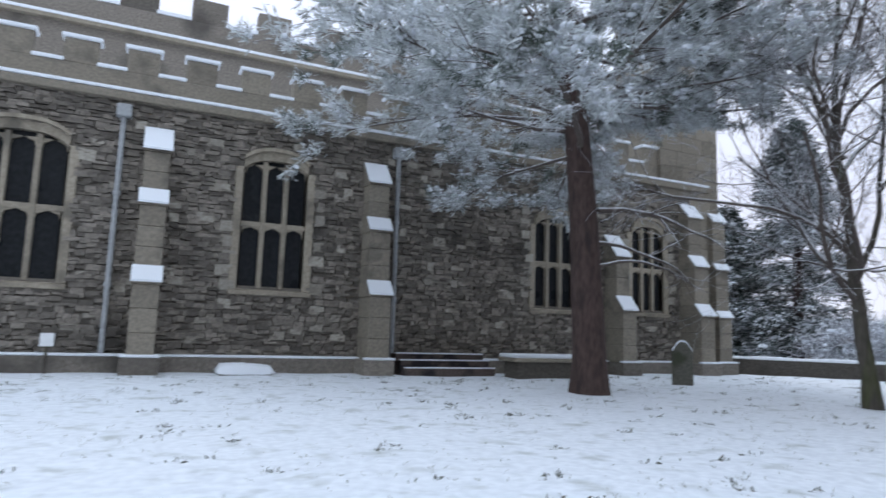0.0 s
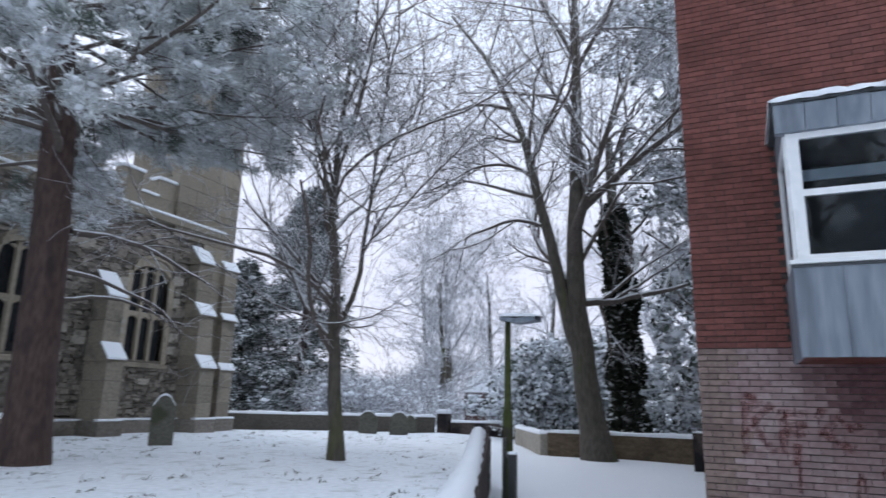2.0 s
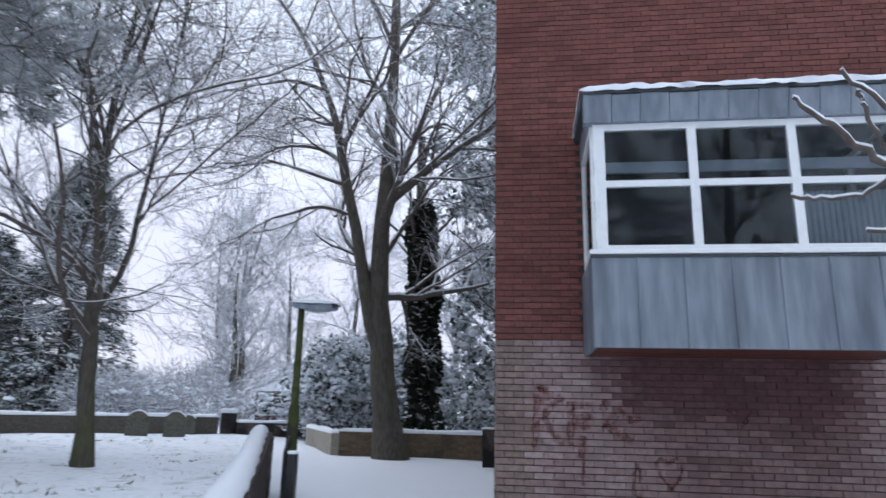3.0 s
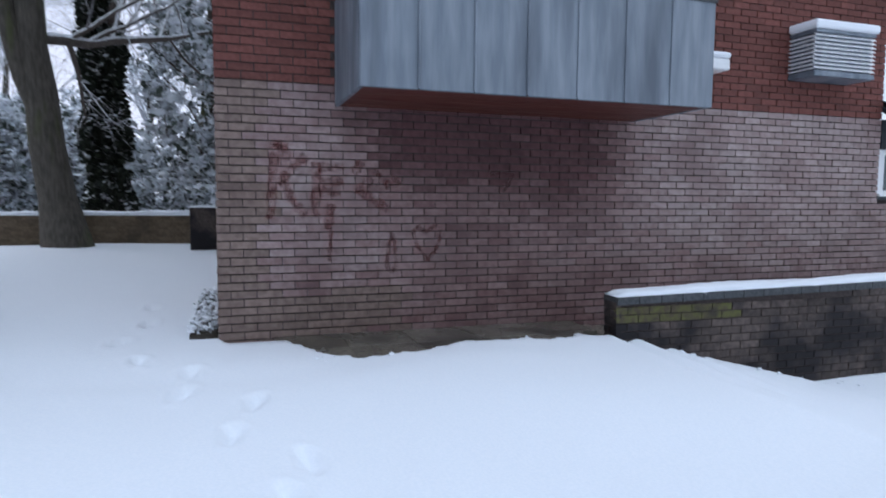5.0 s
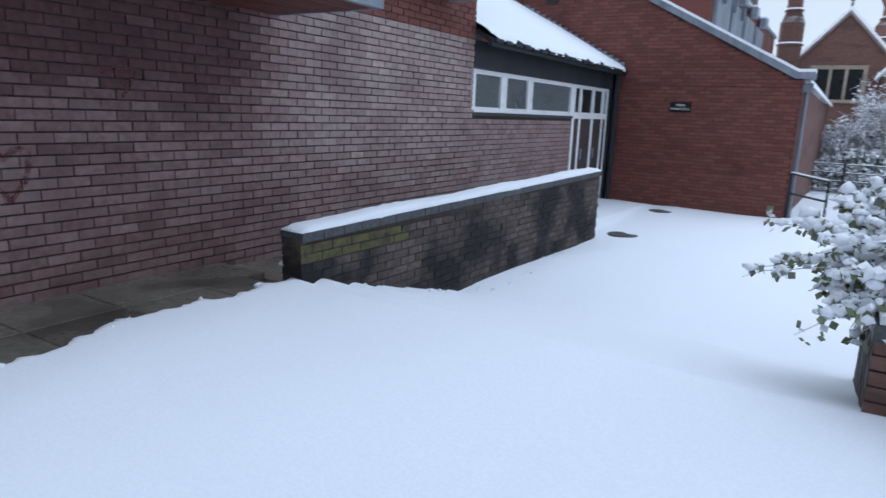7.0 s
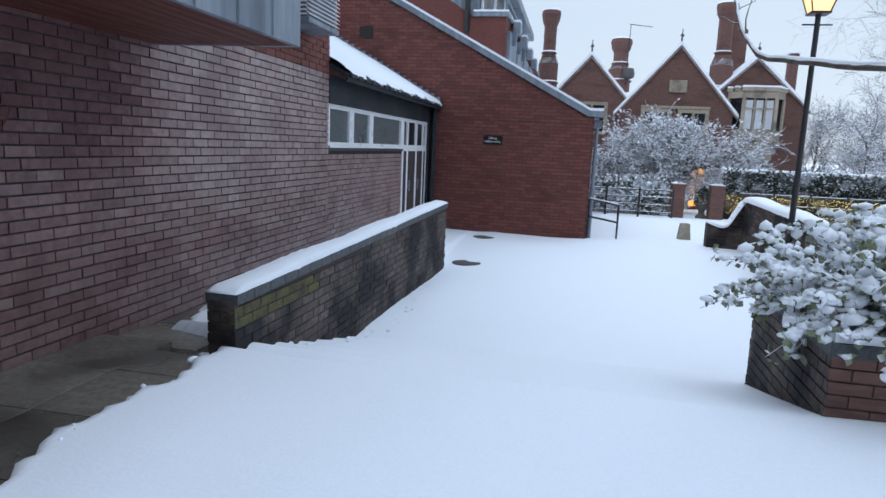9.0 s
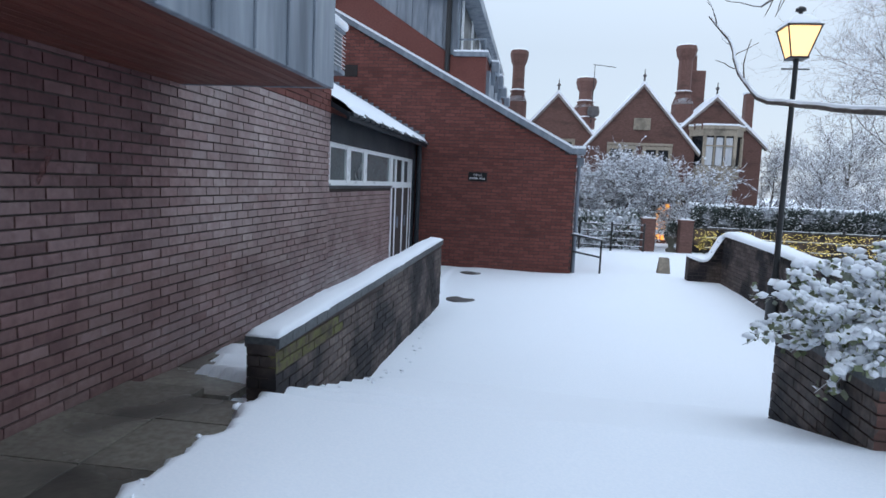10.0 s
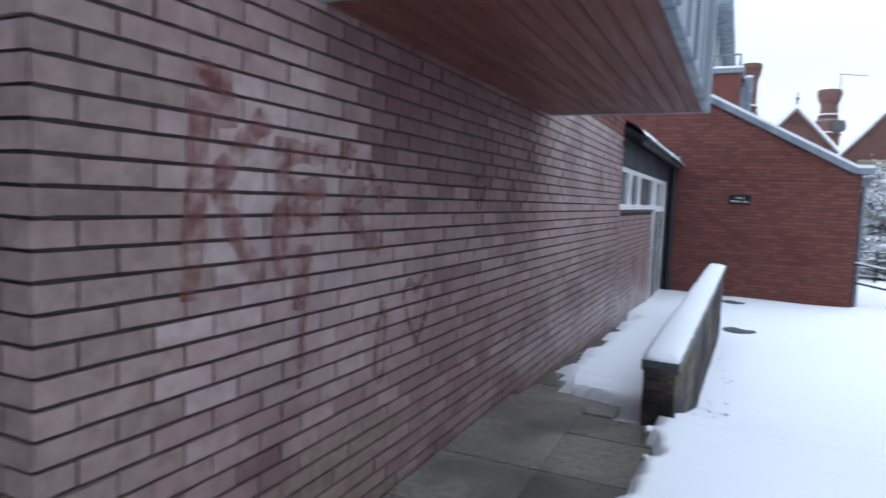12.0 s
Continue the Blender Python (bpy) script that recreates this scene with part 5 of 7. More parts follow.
for y in (-16.9, -18.4, -20.0):
    part("bracket_arm", Build().box(8.75, y - 0.05, 4.2, 8.95, y + 0.05, 4.55), LEAD, up)
part("guard_rail", Build().tube([(9.75, UY - 0.3, 5.3), (9.0, UY - 0.3, 5.32)], [0.025, 0.025]).tube([(9.0, UY - 0.3, 5.32), (8.98, UY - 5, 5.32)], [0.025, 0.025]).tube([(9.0, UY - 0.3, 4.9), (9.0, UY - 0.3, 5.32)], [0.025, 0.025]), LEAD, up)
for i in range(5):
    y = UY - 0.5 - i * 2.6
    part("window", Build().box(9.66, y - 2.1, 5.0, 9.715, y, 6.3), DARKPANE, up)
    part("window_post", Build().box(9.64, y - 2.2, 5.0, 9.70, y - 2.1, 6.35), UPVC, up)
    part("window_post", Build().box(9.64, y, 5.0, 9.70, y + 0.1, 6.35), UPVC, up)

# ---- church ----
CY, CX0, CX1, CB = 16.5, -14.0, 17.9, 0.3
WINS = [(-3.6, -1.78, 2.5, 5.55), (2.05, 3.68, 2.6, 5.6), (10.75, 12.2, 2.5, 5.0), (14.55, 15.9, 2.55, 5.1)]
church = thing("wall_church", "old church wall of dark rubble stone with pale blocks", "wall", (2, CY, 0.5), "structure")


def arch_top(x, w):
    """Height above the springing of a low four-centred arch."""
    x0, x1, z0, z1 = w
    t = abs(2 * (x - x0) / (x1 - x0) - 1)
    return 0.26 * (1 - t ** 2.6)


def in_window(x, z, gap=0.0):
    return any(w[0] - gap < x < w[1] + gap and w[2] - gap < z < w[3] + arch_top(min(max(x, w[0]), w[1]), w) + gap for w in WINS)


def church_wall():
    rng = np.random.default_rng(31)
    cs, ss, pc, ps = [], [], [], []
    z = CB
    while z < 6.85:
        h = rng.uniform(0.07, 0.135)
        x = CX0 + rng.uniform(0, 0.2)
        while x < CX1:
            ln = rng.uniform(0.1, 0.33)
            if not in_window(x + ln / 2, z + h / 2, 0.2):
                cs.append((x + ln / 2, CY + 0.04 + rng.uniform(-0.022, 0.014), z + h / 2 + rng.uniform(-0.03, 0.03))), ss.append((ln - 0.014, 0.12, h * rng.uniform(0.75, 1.3) - 0.012))
            x += ln
        z += h
    part("stones", boxes("stones", cs, ss, jitter=0.008, rng=rng), RUBBLE, church)["kind"] = "stuff"
    while len(pc) < 230:
        x, z = rng.uniform(CX0, CX1 - 0.5), rng.uniform(1.1, 6.3)
        if not in_window(x, z, 0.45):
            pc.append((x, CY + 0.03, z)), ps.append((rng.uniform(0.16, 0.42), 0.12, rng.uniform(0.12, 0.24)))
    for w in WINS:
        for x in (w[0] - 0.3, w[1] + 0.3):
            for k in range(9):
                if rng.random() < 0.6:
                    pc.append((x + rng.uniform(-0.08, 0.08), CY + 0.03, w[2] + k * 0.36)), ps.append((rng.uniform(0.2, 0.4), 0.13, 0.26))
    for q, s in zip(pc, ps):
        part("stone_block", boxes("stone_block", q, s, jitter=0.014, rng=rng), PALE, church)
    # backing, cut round the windows in vertical strips
    k = Build()
    xs = [CX0]
    for w in WINS:
        xs += [w[0], w[1]]
    xs.append(CX1)
    for i in range(0, len(xs), 2):
        k.box(xs[i], CY + 0.06, -0.2, xs[i + 1], CY + 0.9, 6.9)
    for w in WINS:
        k.box(w[0], CY + 0.06, -0.2, w[1], CY + 0.9, w[2])
        n = 10
        for j in range(n):
            a, b = w[0] + (w[1] - w[0]) * j / n, w[0] + (w[1] - w[0]) * (j + 1) / n
            k.box(a, CY + 0.06, w[3] + arch_top((a + b) / 2, w), b, CY + 0.9, 6.9)
    part("wall_core", k, LIMEWASH, church)
    part("plinth", Build().box(CX0, CY - 0.22, -0.2, CX1 + 0.2, CY + 0.05, 0.84, 0.03), RUBBLE, church)
    part("plinth_snow", Build().box(CX0, CY - 0.23, 0.84, CX1 + 0.2, CY - 0.01, 0.90, 0.02), SNOW, church)
    part("string_course", Build().box(CX0, CY - 0.2, 6.78, CX1, CY + 0.2, 6.98, 0.03), ASHLAR, church)
    part("string_snow", Build().box(CX0, CY - 0.22, 6.98, CX1, CY - 0.02, 7.06, 0.02), SNOW, church)
    part("parapet", Build().box(CX0, CY - 0.0, 7.0, CX1, CY + 0.35, 7.52), ASHLAR, church)
    x = CX0
    while x < CX1 - 1:
        part("merlon", Build().box(x, CY + 0.0, 7.52, x + 0.72, CY + 0.35, 8.1, 0.015), ASHLAR, church)
        part("merlon_snow", Build().box(x - 0.06, CY - 0.06, 8.1, x + 0.78, CY + 0.40, 8.2, 0.03), SNOW, church)
        part("embrasure_snow", Build().box(x + 0.70, CY - 0.05, 7.52, x + 1.34, CY + 0.38, 7.61, 0.025), SNOW, church)
        x += 1.32
    part("aisle_roof", Build().prism([(CX0, CY + 0.35, 7.3), (CX0, CY + 5, 8.6), (CX0, CY + 5, 8.4), (CX0, CY + 0.35, 7.1)], (CX1 - CX0, 0, 0)), SNOW, church)
    part("nave_wall", Build().box(CX0, CY + 5, 7, CX1 - 3, CY + 5.6, 11.4), RUBBLE, church)
    part("nave_string", Build().box(CX0, CY + 4.8, 10.5, CX1 - 3, CY + 5.0, 10.62), LIME, church)
    part("nave_string_snow", Build().box(CX0, CY + 4.78, 10.62, CX1 - 3, CY + 5.0, 10.72, 0.02), SNOW, church)
    x = CX0
    while x < CX1 - 4:
        part("nave_merlon", Build().box(x, CY + 5, 11.4, x + 1.1, CY + 5.5, 12.2), RUBBLE, church)
        part("nave_merlon_snow", Build().box(x + 1.05, CY + 4.95, 11.4, x + 2.1, CY + 5.55, 11.52, 0.02), SNOW, church)
        x += 2.1
    part("far_wall", Build().box(CX0, CY + 6, -0.2, CX1 - 0.01, CY + 14, 10), RUBBLE, church)


church_wall()


def church_window(w, i):
    x0, x1, z0, z1 = w
    ob = thing("window_church", "three-light stone traceried church window with dark leaded glass", "window", ((x0 + x1) / 2, CY, z0), "structure", "church windows")
    y0, y1 = CY - 0.03, CY + 0.22
    part("jamb", Build().box(x0 - 0.2, y0, z0 - 0.1, x0, y1, z1, 0.02), LIME, ob)
    part("jamb", Build().box(x1, y0, z0 - 0.1, x1 + 0.2, y1, z1, 0.02), LIME, ob)
    part("sill", Build().prism([(x0 - 0.2, y0 - 0.05, z0 - 0.22), (x0 - 0.2, y1, z0 - 0.22), (x0 - 0.2, y1, z0 - 0.02), (x0 - 0.2, y0 - 0.05, z0 - 0.12)], (x1 - x0 + 0.4, 0, 0)), LIME, ob)
    n = 14
    hd, drip = Build(), Build()
    for k in range(n):
        a, b = x0 + (x1 - x0) * k / n, x0 + (x1 - x0) * (k + 1) / n
        za, zb = z1 + arch_top(a, w), z1 + arch_top(b, w)
        hd.prism([(a, y0 + 0.01, za - 0.02), (b, y0 + 0.01, zb - 0.02), (b, y0 + 0.01, zb + 0.2), (a, y0 + 0.01, za + 0.2)], (0, 0.2, 0))
        drip.prism([(a, y0 - 0.09, za + 0.2), (b, y0 - 0.09, zb + 0.2), (b, y0 - 0.09, zb + 0.29), (a, y0 - 0.09, za + 0.29)], (0, 0.2, 0))
    part("arch_head", hd, LIME, ob)
    part("hood_mould", drip, LIME, ob)
    lw = (x1 - x0) / 3
    for k in (1, 2):
        x = x0 + lw * k
        part("mullion", Build().box(x - 0.06, y0 + 0.06, z0 - 0.05, x + 0.06, y1 - 0.03, z1 + 0.2, 0.02), LIME, ob)
    zm = z0 + (z1 - z0) * 0.52
    part("transom", Build().box(x0, y0 + 0.08, zm - 0.07, x1, y1 - 0.05, zm + 0.07, 0.02), LIME, ob)
    for k in range(3):
        cx = x0 + lw * (k + 0.5)
        for zt, drop in ((zm - 0.07, 0.2), (z1 + 0.1, 0.25)):
            tr = Build()
            for s in (-1, 1):
                tr.prism([(cx + s * (lw / 2 - 0.05), y0 + 0.09, zt + 0.02), (cx + s * (lw / 2 - 0.05), y0 + 0.09, zt - drop), (cx + s * lw * 0.34, y0 + 0.09, zt - drop * 0.35), (cx + s * 0.02, y0 + 0.09, zt + 0.0)], (0, 0.09, 0))
            part("tracery", tr, LIME, ob)
        part("pane", Build().box(cx - lw / 2 + 0.06, y1 - 0.06, z0, cx + lw / 2 - 0.06, y1 - 0.04, z1 + 0.24), DARKPANE, ob)


for i, w in enumerate(WINS):
    church_window(w, i)


def buttress(x, w, stages, top, skew=0.0):
    """Stepped buttress: stages of (depth, height of the weathering's foot)."""
    ob = thing("buttress", "stepped limestone buttress with snow on its weatherings", "buttress", (x, CY, 0.3), "structure", "church buttresses")
    z, hw = -0.2, w / 2
    part("foot", Build().box(x - hw - 0.12, CY - stages[0][0] - 0.14, -0.2, x + hw + 0.12, CY + 0.02, 0.86, 0.03), RUBBLE, ob)
    part("foot_snow", Build().box(x - hw - 0.13, CY - stages[0][0] - 0.15, 0.86, x + hw + 0.13, CY - stages[0][0] + 0.02, 0.92, 0.02), SNOW, ob)
    z = 0.86
    for i, (d, zt) in enumerate(stages):
        nd = stages[i + 1][0] if i + 1 < len(stages) else 0.05
        n = max(2, int((zt - z) / 0.42))
        for k in range(n):
            a, b = z + (zt - z) * k / n, z + (zt - z) * (k + 1) / n
            part("ashlar_block", Build().box(x - hw, CY - d, a + 0.004, x + hw, CY + 0.03, b - 0.004, 0.012), ASHLAR, ob)
        rise = (d - nd) * 1.15 + 0.12
        part("weathering", Build().prism([(x - hw - 0.03, CY - d - 0.05, zt), (x - hw - 0.03, CY + 0.03, zt), (x - hw - 0.03, CY + 0.03, zt + rise), (x - hw - 0.03, CY - nd, zt + rise)], (w + 0.06, 0, 0)), ASHLAR, ob)
        part("weathering_snow", Build().prism([(x - hw - 0.04, CY - d - 0.07, zt + 0.05), (x - hw - 0.04, CY - nd - 0.01, zt + rise), (x - hw - 0.04, CY - nd - 0.01, zt + rise + 0.06), (x - hw - 0.04, CY - d - 0.07, zt + 0.10)], (w + 0.08, 0, 0)), SNOW, ob)
        z = zt + rise
    return ob


buttress(0.04, 0.56, ((0.95, 2.45), (0.72, 4.25), (0.5, 5.55)), 6)
buttress(5.5, 0.56, ((0.95, 2.45), (0.72, 4.15), (0.5, 5.45)), 6)
buttress(13.65, 0.52, ((0.9, 2.4), (0.6, 4.1)), 6)
buttress(16.9, 0.6, ((0.95, 2.35), (0.7, 4.0), (0.45, 5.7)), 6)
buttress(18.2, 0.6, ((0.5, 2.35), (0.4, 4.0), (0.3, 5.7)), 6)
tower = thing("church_turret", "pale stone corner turret of the church", "turret", (17.6, CY + 0.5, 0.3), "structure")
for k in range(28):
    x0 = 17.0 if k < 10 else 15.7
    z0 = 0.86 + k * 0.56
    cuts = [x0, x0 + (18.4 - x0) * (0.36 if k % 2 else 0.28), x0 + (18.4 - x0) * (0.74 if k % 2 else 0.62), 18.4]
    for p, q in zip(cuts, cuts[1:]):
        part("ashlar_block", Build().box(p + 0.003, CY - 0.12, z0, q - 0.003, CY + 2.2, z0 + 0.555, 0.012), ASHLAR if (k * 7 + int(p * 10)) % 3 else TURRET, tower)
part("turret_cap", Build().box(15.6, CY - 0.2, 16.54, 18.5, CY + 2.3, 16.8, 0.04), LIME, tower)
for x in (-0.75, 6.15):
    dp = thing("downpipe", "pale lead downpipe with a hopper head on the church wall", "downpipe", (x, CY - 0.1, 0.3), group="church downpipes")
    part("pipe", Build().tube([(x, CY - 0.13, 0.4), (x, CY - 0.13, 6.4)], [0.06, 0.06], 10), PIPE, dp)
    part("hopper", Build().box(x - 0.16, CY - 0.3, 6.35, x + 0.16, CY - 0.01, 6.65, 0.03), PIPE, dp)
    for z in (2.4, 4.5):
        part("collar", Build().lathe(x, CY - 0.13, [(0.08, z), (0.085, z + 0.05), (0.08, z + 0.1)], 10), PIPE, dp)
nt = thing("notice_post", "small white notice on a short post by the wall", "sign", (-1.75, 15.9, 0.45))
part("post", Build().box(-1.78, 15.88, 0.4, -1.72, 15.94, 1.05), BARK2, nt)
part("notice", Build().box(-1.88, 15.85, 1.05, -1.62, 15.88, 1.33, 0.005), UPVC, nt)

tomb = thing("table_tomb", "long stone table tomb with thick snow on its slab", "tomb", (10.2, 14.9, 0.45))
part("chest", Build().box(9.0, 14.55, 0.35, 11.3, 15.25, 0.9, 0.03), RUBBLE, tomb)
part("slab", Build().box(8.85, 14.45, 0.9, 11.4, 15.35, 1.0, 0.03), LIME, tomb)
part("slab_snow", Build().box(8.87, 14.47, 1.0, 11.38, 15.33, 1.10, 0.04), SNOW, tomb)
ledger = thing("ledger_stone", "flat gravestone buried under snow against the church plinth", "gravestone", (2.3, 15.9, 0.4))
part("slab", Build().box(1.72, 15.5, 0.3, 2.88, 16.24, 0.52, 0.03), RUBBLE, ledger)
part("slab_snow", snow_strip([(1.66, 15.86, 0.52), (2.94, 15.86, 0.52)], 0.78, 0.2, 44), SNOW, ledger)
kerb = thing("stone_steps", "low weathered stone ledges along the church wall", "steps", (7.4, 15.6, 0.5), "structure")
for i, z in enumerate((0.68, 0.86, 1.02)):
    part("ledge", Build().box(6.1, 15.2 + i * 0.35, 0.2, 8.7, 15.6 + i * 0.35, z, 0.03), MOSSY, kerb)
    part("ledge_snow", Build().box(6.1, 15.2 + i * 0.35, z, 8.7, 15.26 + i * 0.35, z + 0.03), SNOW, kerb)


# ---- churchyard ----
def headstone(x, y, w, h, turn, lean=0.0):
    z = float(level(x, y))
    ob = thing("gravestone", "weathered shouldered gravestone standing in the snow", "gravestone", (x, y, z), group="gravestones")
    pts = [(-w / 2, 0, -0.25), (w / 2, 0, -0.25), (w / 2, 0, h * 0.72)] + [(w / 2 * math.cos(a) * (0.98 if abs(a - 1.57) > 1.2 else 0.8), 0, h * 0.74 + h * 0.26 * math.sin(a)) for a in np.linspace(0.15, 2.99, 9)] + [(-w / 2, 0, h * 0.72)]
    m = pose(x, y, z, lean, 0, turn)
    k = Build().prism(pts, (0, 0.1, 0))
    bmesh.ops.bevel(k.bm, geom=list(k.bm.edges), offset=0.01, segments=1, affect="EDGES")
    k.bm.transform(m)
    part("stone", k, GRAVE, ob)
    c = Build().prism([(p[0] * 0.96, 0.005, p[2] + 0.004) for p in pts[3:-1]] + [(p[0] * 0.96, 0.005, p[2] + 0.05) for p in pts[-2:2:-1]], (0, 0.09, 0))
    c.bm.transform(m)
    part("snow_cap", c, SNOW, ob)


headstone(12.35, 12.2, 0.5, 1.08, -38)
headstone(20.6, 11.9, 0.62, 0.72, -60)
headstone(21.1, 11.0, 0.62, 0.72, -60)
headstone(22.6, 11.4, 0.5, 0.6, -60)


def pine():
    rng = np.random.default_rng(41)
    x, y = 8.42, 10.9
    z = float(level(x, y))
    ob = thing("pine_tree", "tall pine with reddish bark and snow-laden needles", "tree", (x, y, z))
    t = bent(rng, [(8.46, 10.88, z - 0.2), (8.40, 10.93, 3.0), (8.25, 11.05, 6.0), (7.98, 11.3, 9.0), (7.9, 11.4, 12), (7.9, 11.4, 15)], 0.37, 0.10, 18, 0.008)
    t[1][0] = 0.46
    arms = []
    for k in range(64):
        zz = rng.uniform(4.7, 13.5)
        a = k * 2.4 + rng.normal(0, 0.3)
        if math.cos(a + 0.5) > 0.25:
            zz = max(zz, 6.6)
        i = np.argmin(abs(t[0][:, 2] - zz))
        p = np.array((t[0][i, 0], t[0][i, 1], zz))
        ln = rng.uniform(3.6, 6.6) * (1 - 0.4 * (zz - 4.4) / 9) * (0.72 if math.cos(a) > 0.5 else 1.0)
        arms.append(limb(rng, p, (math.cos(a), math.sin(a), rng.uniform(-0.02, 0.35)), ln, rng.uniform(0.045, 0.075), 0.012, 8, 0.08, -0.015))
    low = [limb(rng, (x + 0.25, y, 4.3), (1, -0.3, 0.15), 2.6, 0.07, 0.02, 9, 0.12, -0.10), limb(rng, (x + 0.2, y, 3.6), (1, -0.2, 0.1), 2.4, 0.05, 0.015, 9, 0.12, -0.07), limb(rng, (x + 0.2, y, 3.1), (0.9, -0.45, 0.15), 2.3, 0.045, 0.012, 9, 0.12, -0.06)]
    sub = sprout(rng, arms, 13, 0.34, 0.4, 0.8, 0.0, 0.12, 0.012, 4, 0.25, 0.3)
    lowsub = sprout(rng, low, 7, 0.35, 0.4, 0.8, 0.0, 0.16, 0.008, 4, 0.3)
    part("trunk", tubes("trunk", [t], 18), BARK, ob, "reddish fissured trunk")
    for k in arms + low:
        part("limb", tubes("limb", [k], 7), LIMB, ob)
    tagged(part("branchwork", tubes("branchwork", sub + lowsub, 4), LIMB, ob), kind="stuff")
    # needle pads gathered at the shoots, each with its cushion of snow
    c, d = [], []
    for p, r in sub:
        for k in (2, 3, 4):
            way = (p[k] - p[k - 1]) / np.linalg.norm(p[k] - p[k - 1])
            hub = p[k] + rng.normal(0, 0.07, 3)
            for _ in range(5):
                c.append(hub + rng.normal(0, 0.085, 3) * np.array((1, 1, 0.6))), d.append(way + np.array((0, 0, 0.25)))
    c, d = np.array(c), np.array(d)
    tagged(part("needles", blades("needles", c, d, 0.2, 14, rng, 0.8, 0.075), NEEDLE, ob), kind="stuff")
    patch = np.sin(2.1 * c[:, 0] + c[:, 2]) * np.sin(1.7 * c[:, 1] - 1.3 * c[:, 2]) > -0.35
    pick = (rng.random(len(c)) < 0.55) & patch
    tagged(part("snow", lumps("snow", c[pick] + np.array((0, 0, 0.07)), rng.uniform(0.035, 0.10, pick.sum()), rng, 0.45), SNOW, ob), kind="stuff")


pine()
T2Z = float(level(12.38, 7.61))
bare_tree("young_tree", "slender bare tree with mossy trunk and frosted twigs", (12.38, 7.61, T2Z), 10.5, 0.15, 51, limbs=20, start=0.2, lean=1.05, fine=(6, 6, 4), twig_r=0.005, reach=0.40, rise=0.015,
          lines=(([(12.38, 7.61, T2Z - 0.15), (12.33, 7.69, 1.7), (12.29, 7.75, 2.7), (12.22, 7.84, 4.3), (12.19, 7.88, 5.4), (12.14, 7.96, 7.2), (12.3, 7.7, 8.8), (12.3, 7.7, 11)], 0.15, 0.02),
                 ([(12.29, 7.75, 2.8), (12.51, 7.42, 3.8), (12.58, 7.32, 5.3), (12.64, 7.23, 6.5), (12.72, 7.1, 8.0), (12.8, 7.0, 10)], 0.06, 0.012),
                 ([(12.2, 7.87, 5.2), (12.03, 8.1, 6.3), (11.82, 8.37, 7.1), (11.59, 8.65, 8.5), (11.5, 8.8, 10)], 0.06, 0.012)))
T3Z = float(level(18.1, 3.8))
bare_tree("twin_stem_tree", "large twin-stemmed bare tree with frosted branches", (18.1, 3.8, T3Z), 15, 0.33, 57, limbs=12, start=0.3, lean=0.95, fine=(7, 7, 4), twig_r=0.0065, reach=0.38, rise=0.03,
          lines=(([(18.1, 3.78, T3Z - 0.15), (18.1, 4.0, 1.9), (18.1, 4.2, 3.3), (18.1, 4.32, 4.8), (18.1, 4.25, 6.35), (18.1, 4.17, 8.8), (18.1, 4.11, 10.5), (18.1, 4.14, 13.5), (18.1, 4.2, 16)], 0.36, 0.05),
                 ([(18.1, 4.2, 2.9), (18.0, 4.56, 3.9), (17.95, 4.82, 5.6), (17.9, 5.35, 7.5), (17.9, 5.56, 8.9), (17.9, 6.02, 10.0), (17.8, 6.9, 12), (17.8, 7.9, 13.3)], 0.2, 0.03)),
          boughs=(([(18.1, 4.25, 6.0), (18.2, 3.9, 7.2), (18.3, 3.61, 8.6), (18.3, 2.68, 9.1), (18.3, 2.0, 8.3)], 0.12, 0.02), ([(17.9, 5.1, 6.3), (17.8, 5.73, 6.5), (17.7, 6.63, 6.4), (17.6, 7.44, 5.9), (17.5, 8.4, 5.4)], 0.07, 0.012),
                  ([(17.9, 5.4, 7.8), (17.8, 5.95, 8.1), (17.7, 6.72, 8.25), (17.6, 7.56, 7.9), (17.5, 8.6, 7.4)], 0.07, 0.012), ([(18.1, 4.3, 5.0), (18.3, 3.75, 6.0), (18.4, 2.99, 7.4), (18.4, 2.2, 8.0)], 0.09, 0.015),
                  ([(18.1, 4.15, 9.3), (18.0, 4.9, 10.4), (17.9, 5.3, 12), (17.9, 5.4, 13.5)], 0.08, 0.015), ([(17.9, 5.9, 9.8), (17.8, 6.9, 10.2), (17.7, 8.1, 10.0), (17.6, 9.2, 9.4)], 0.07, 0.012)))


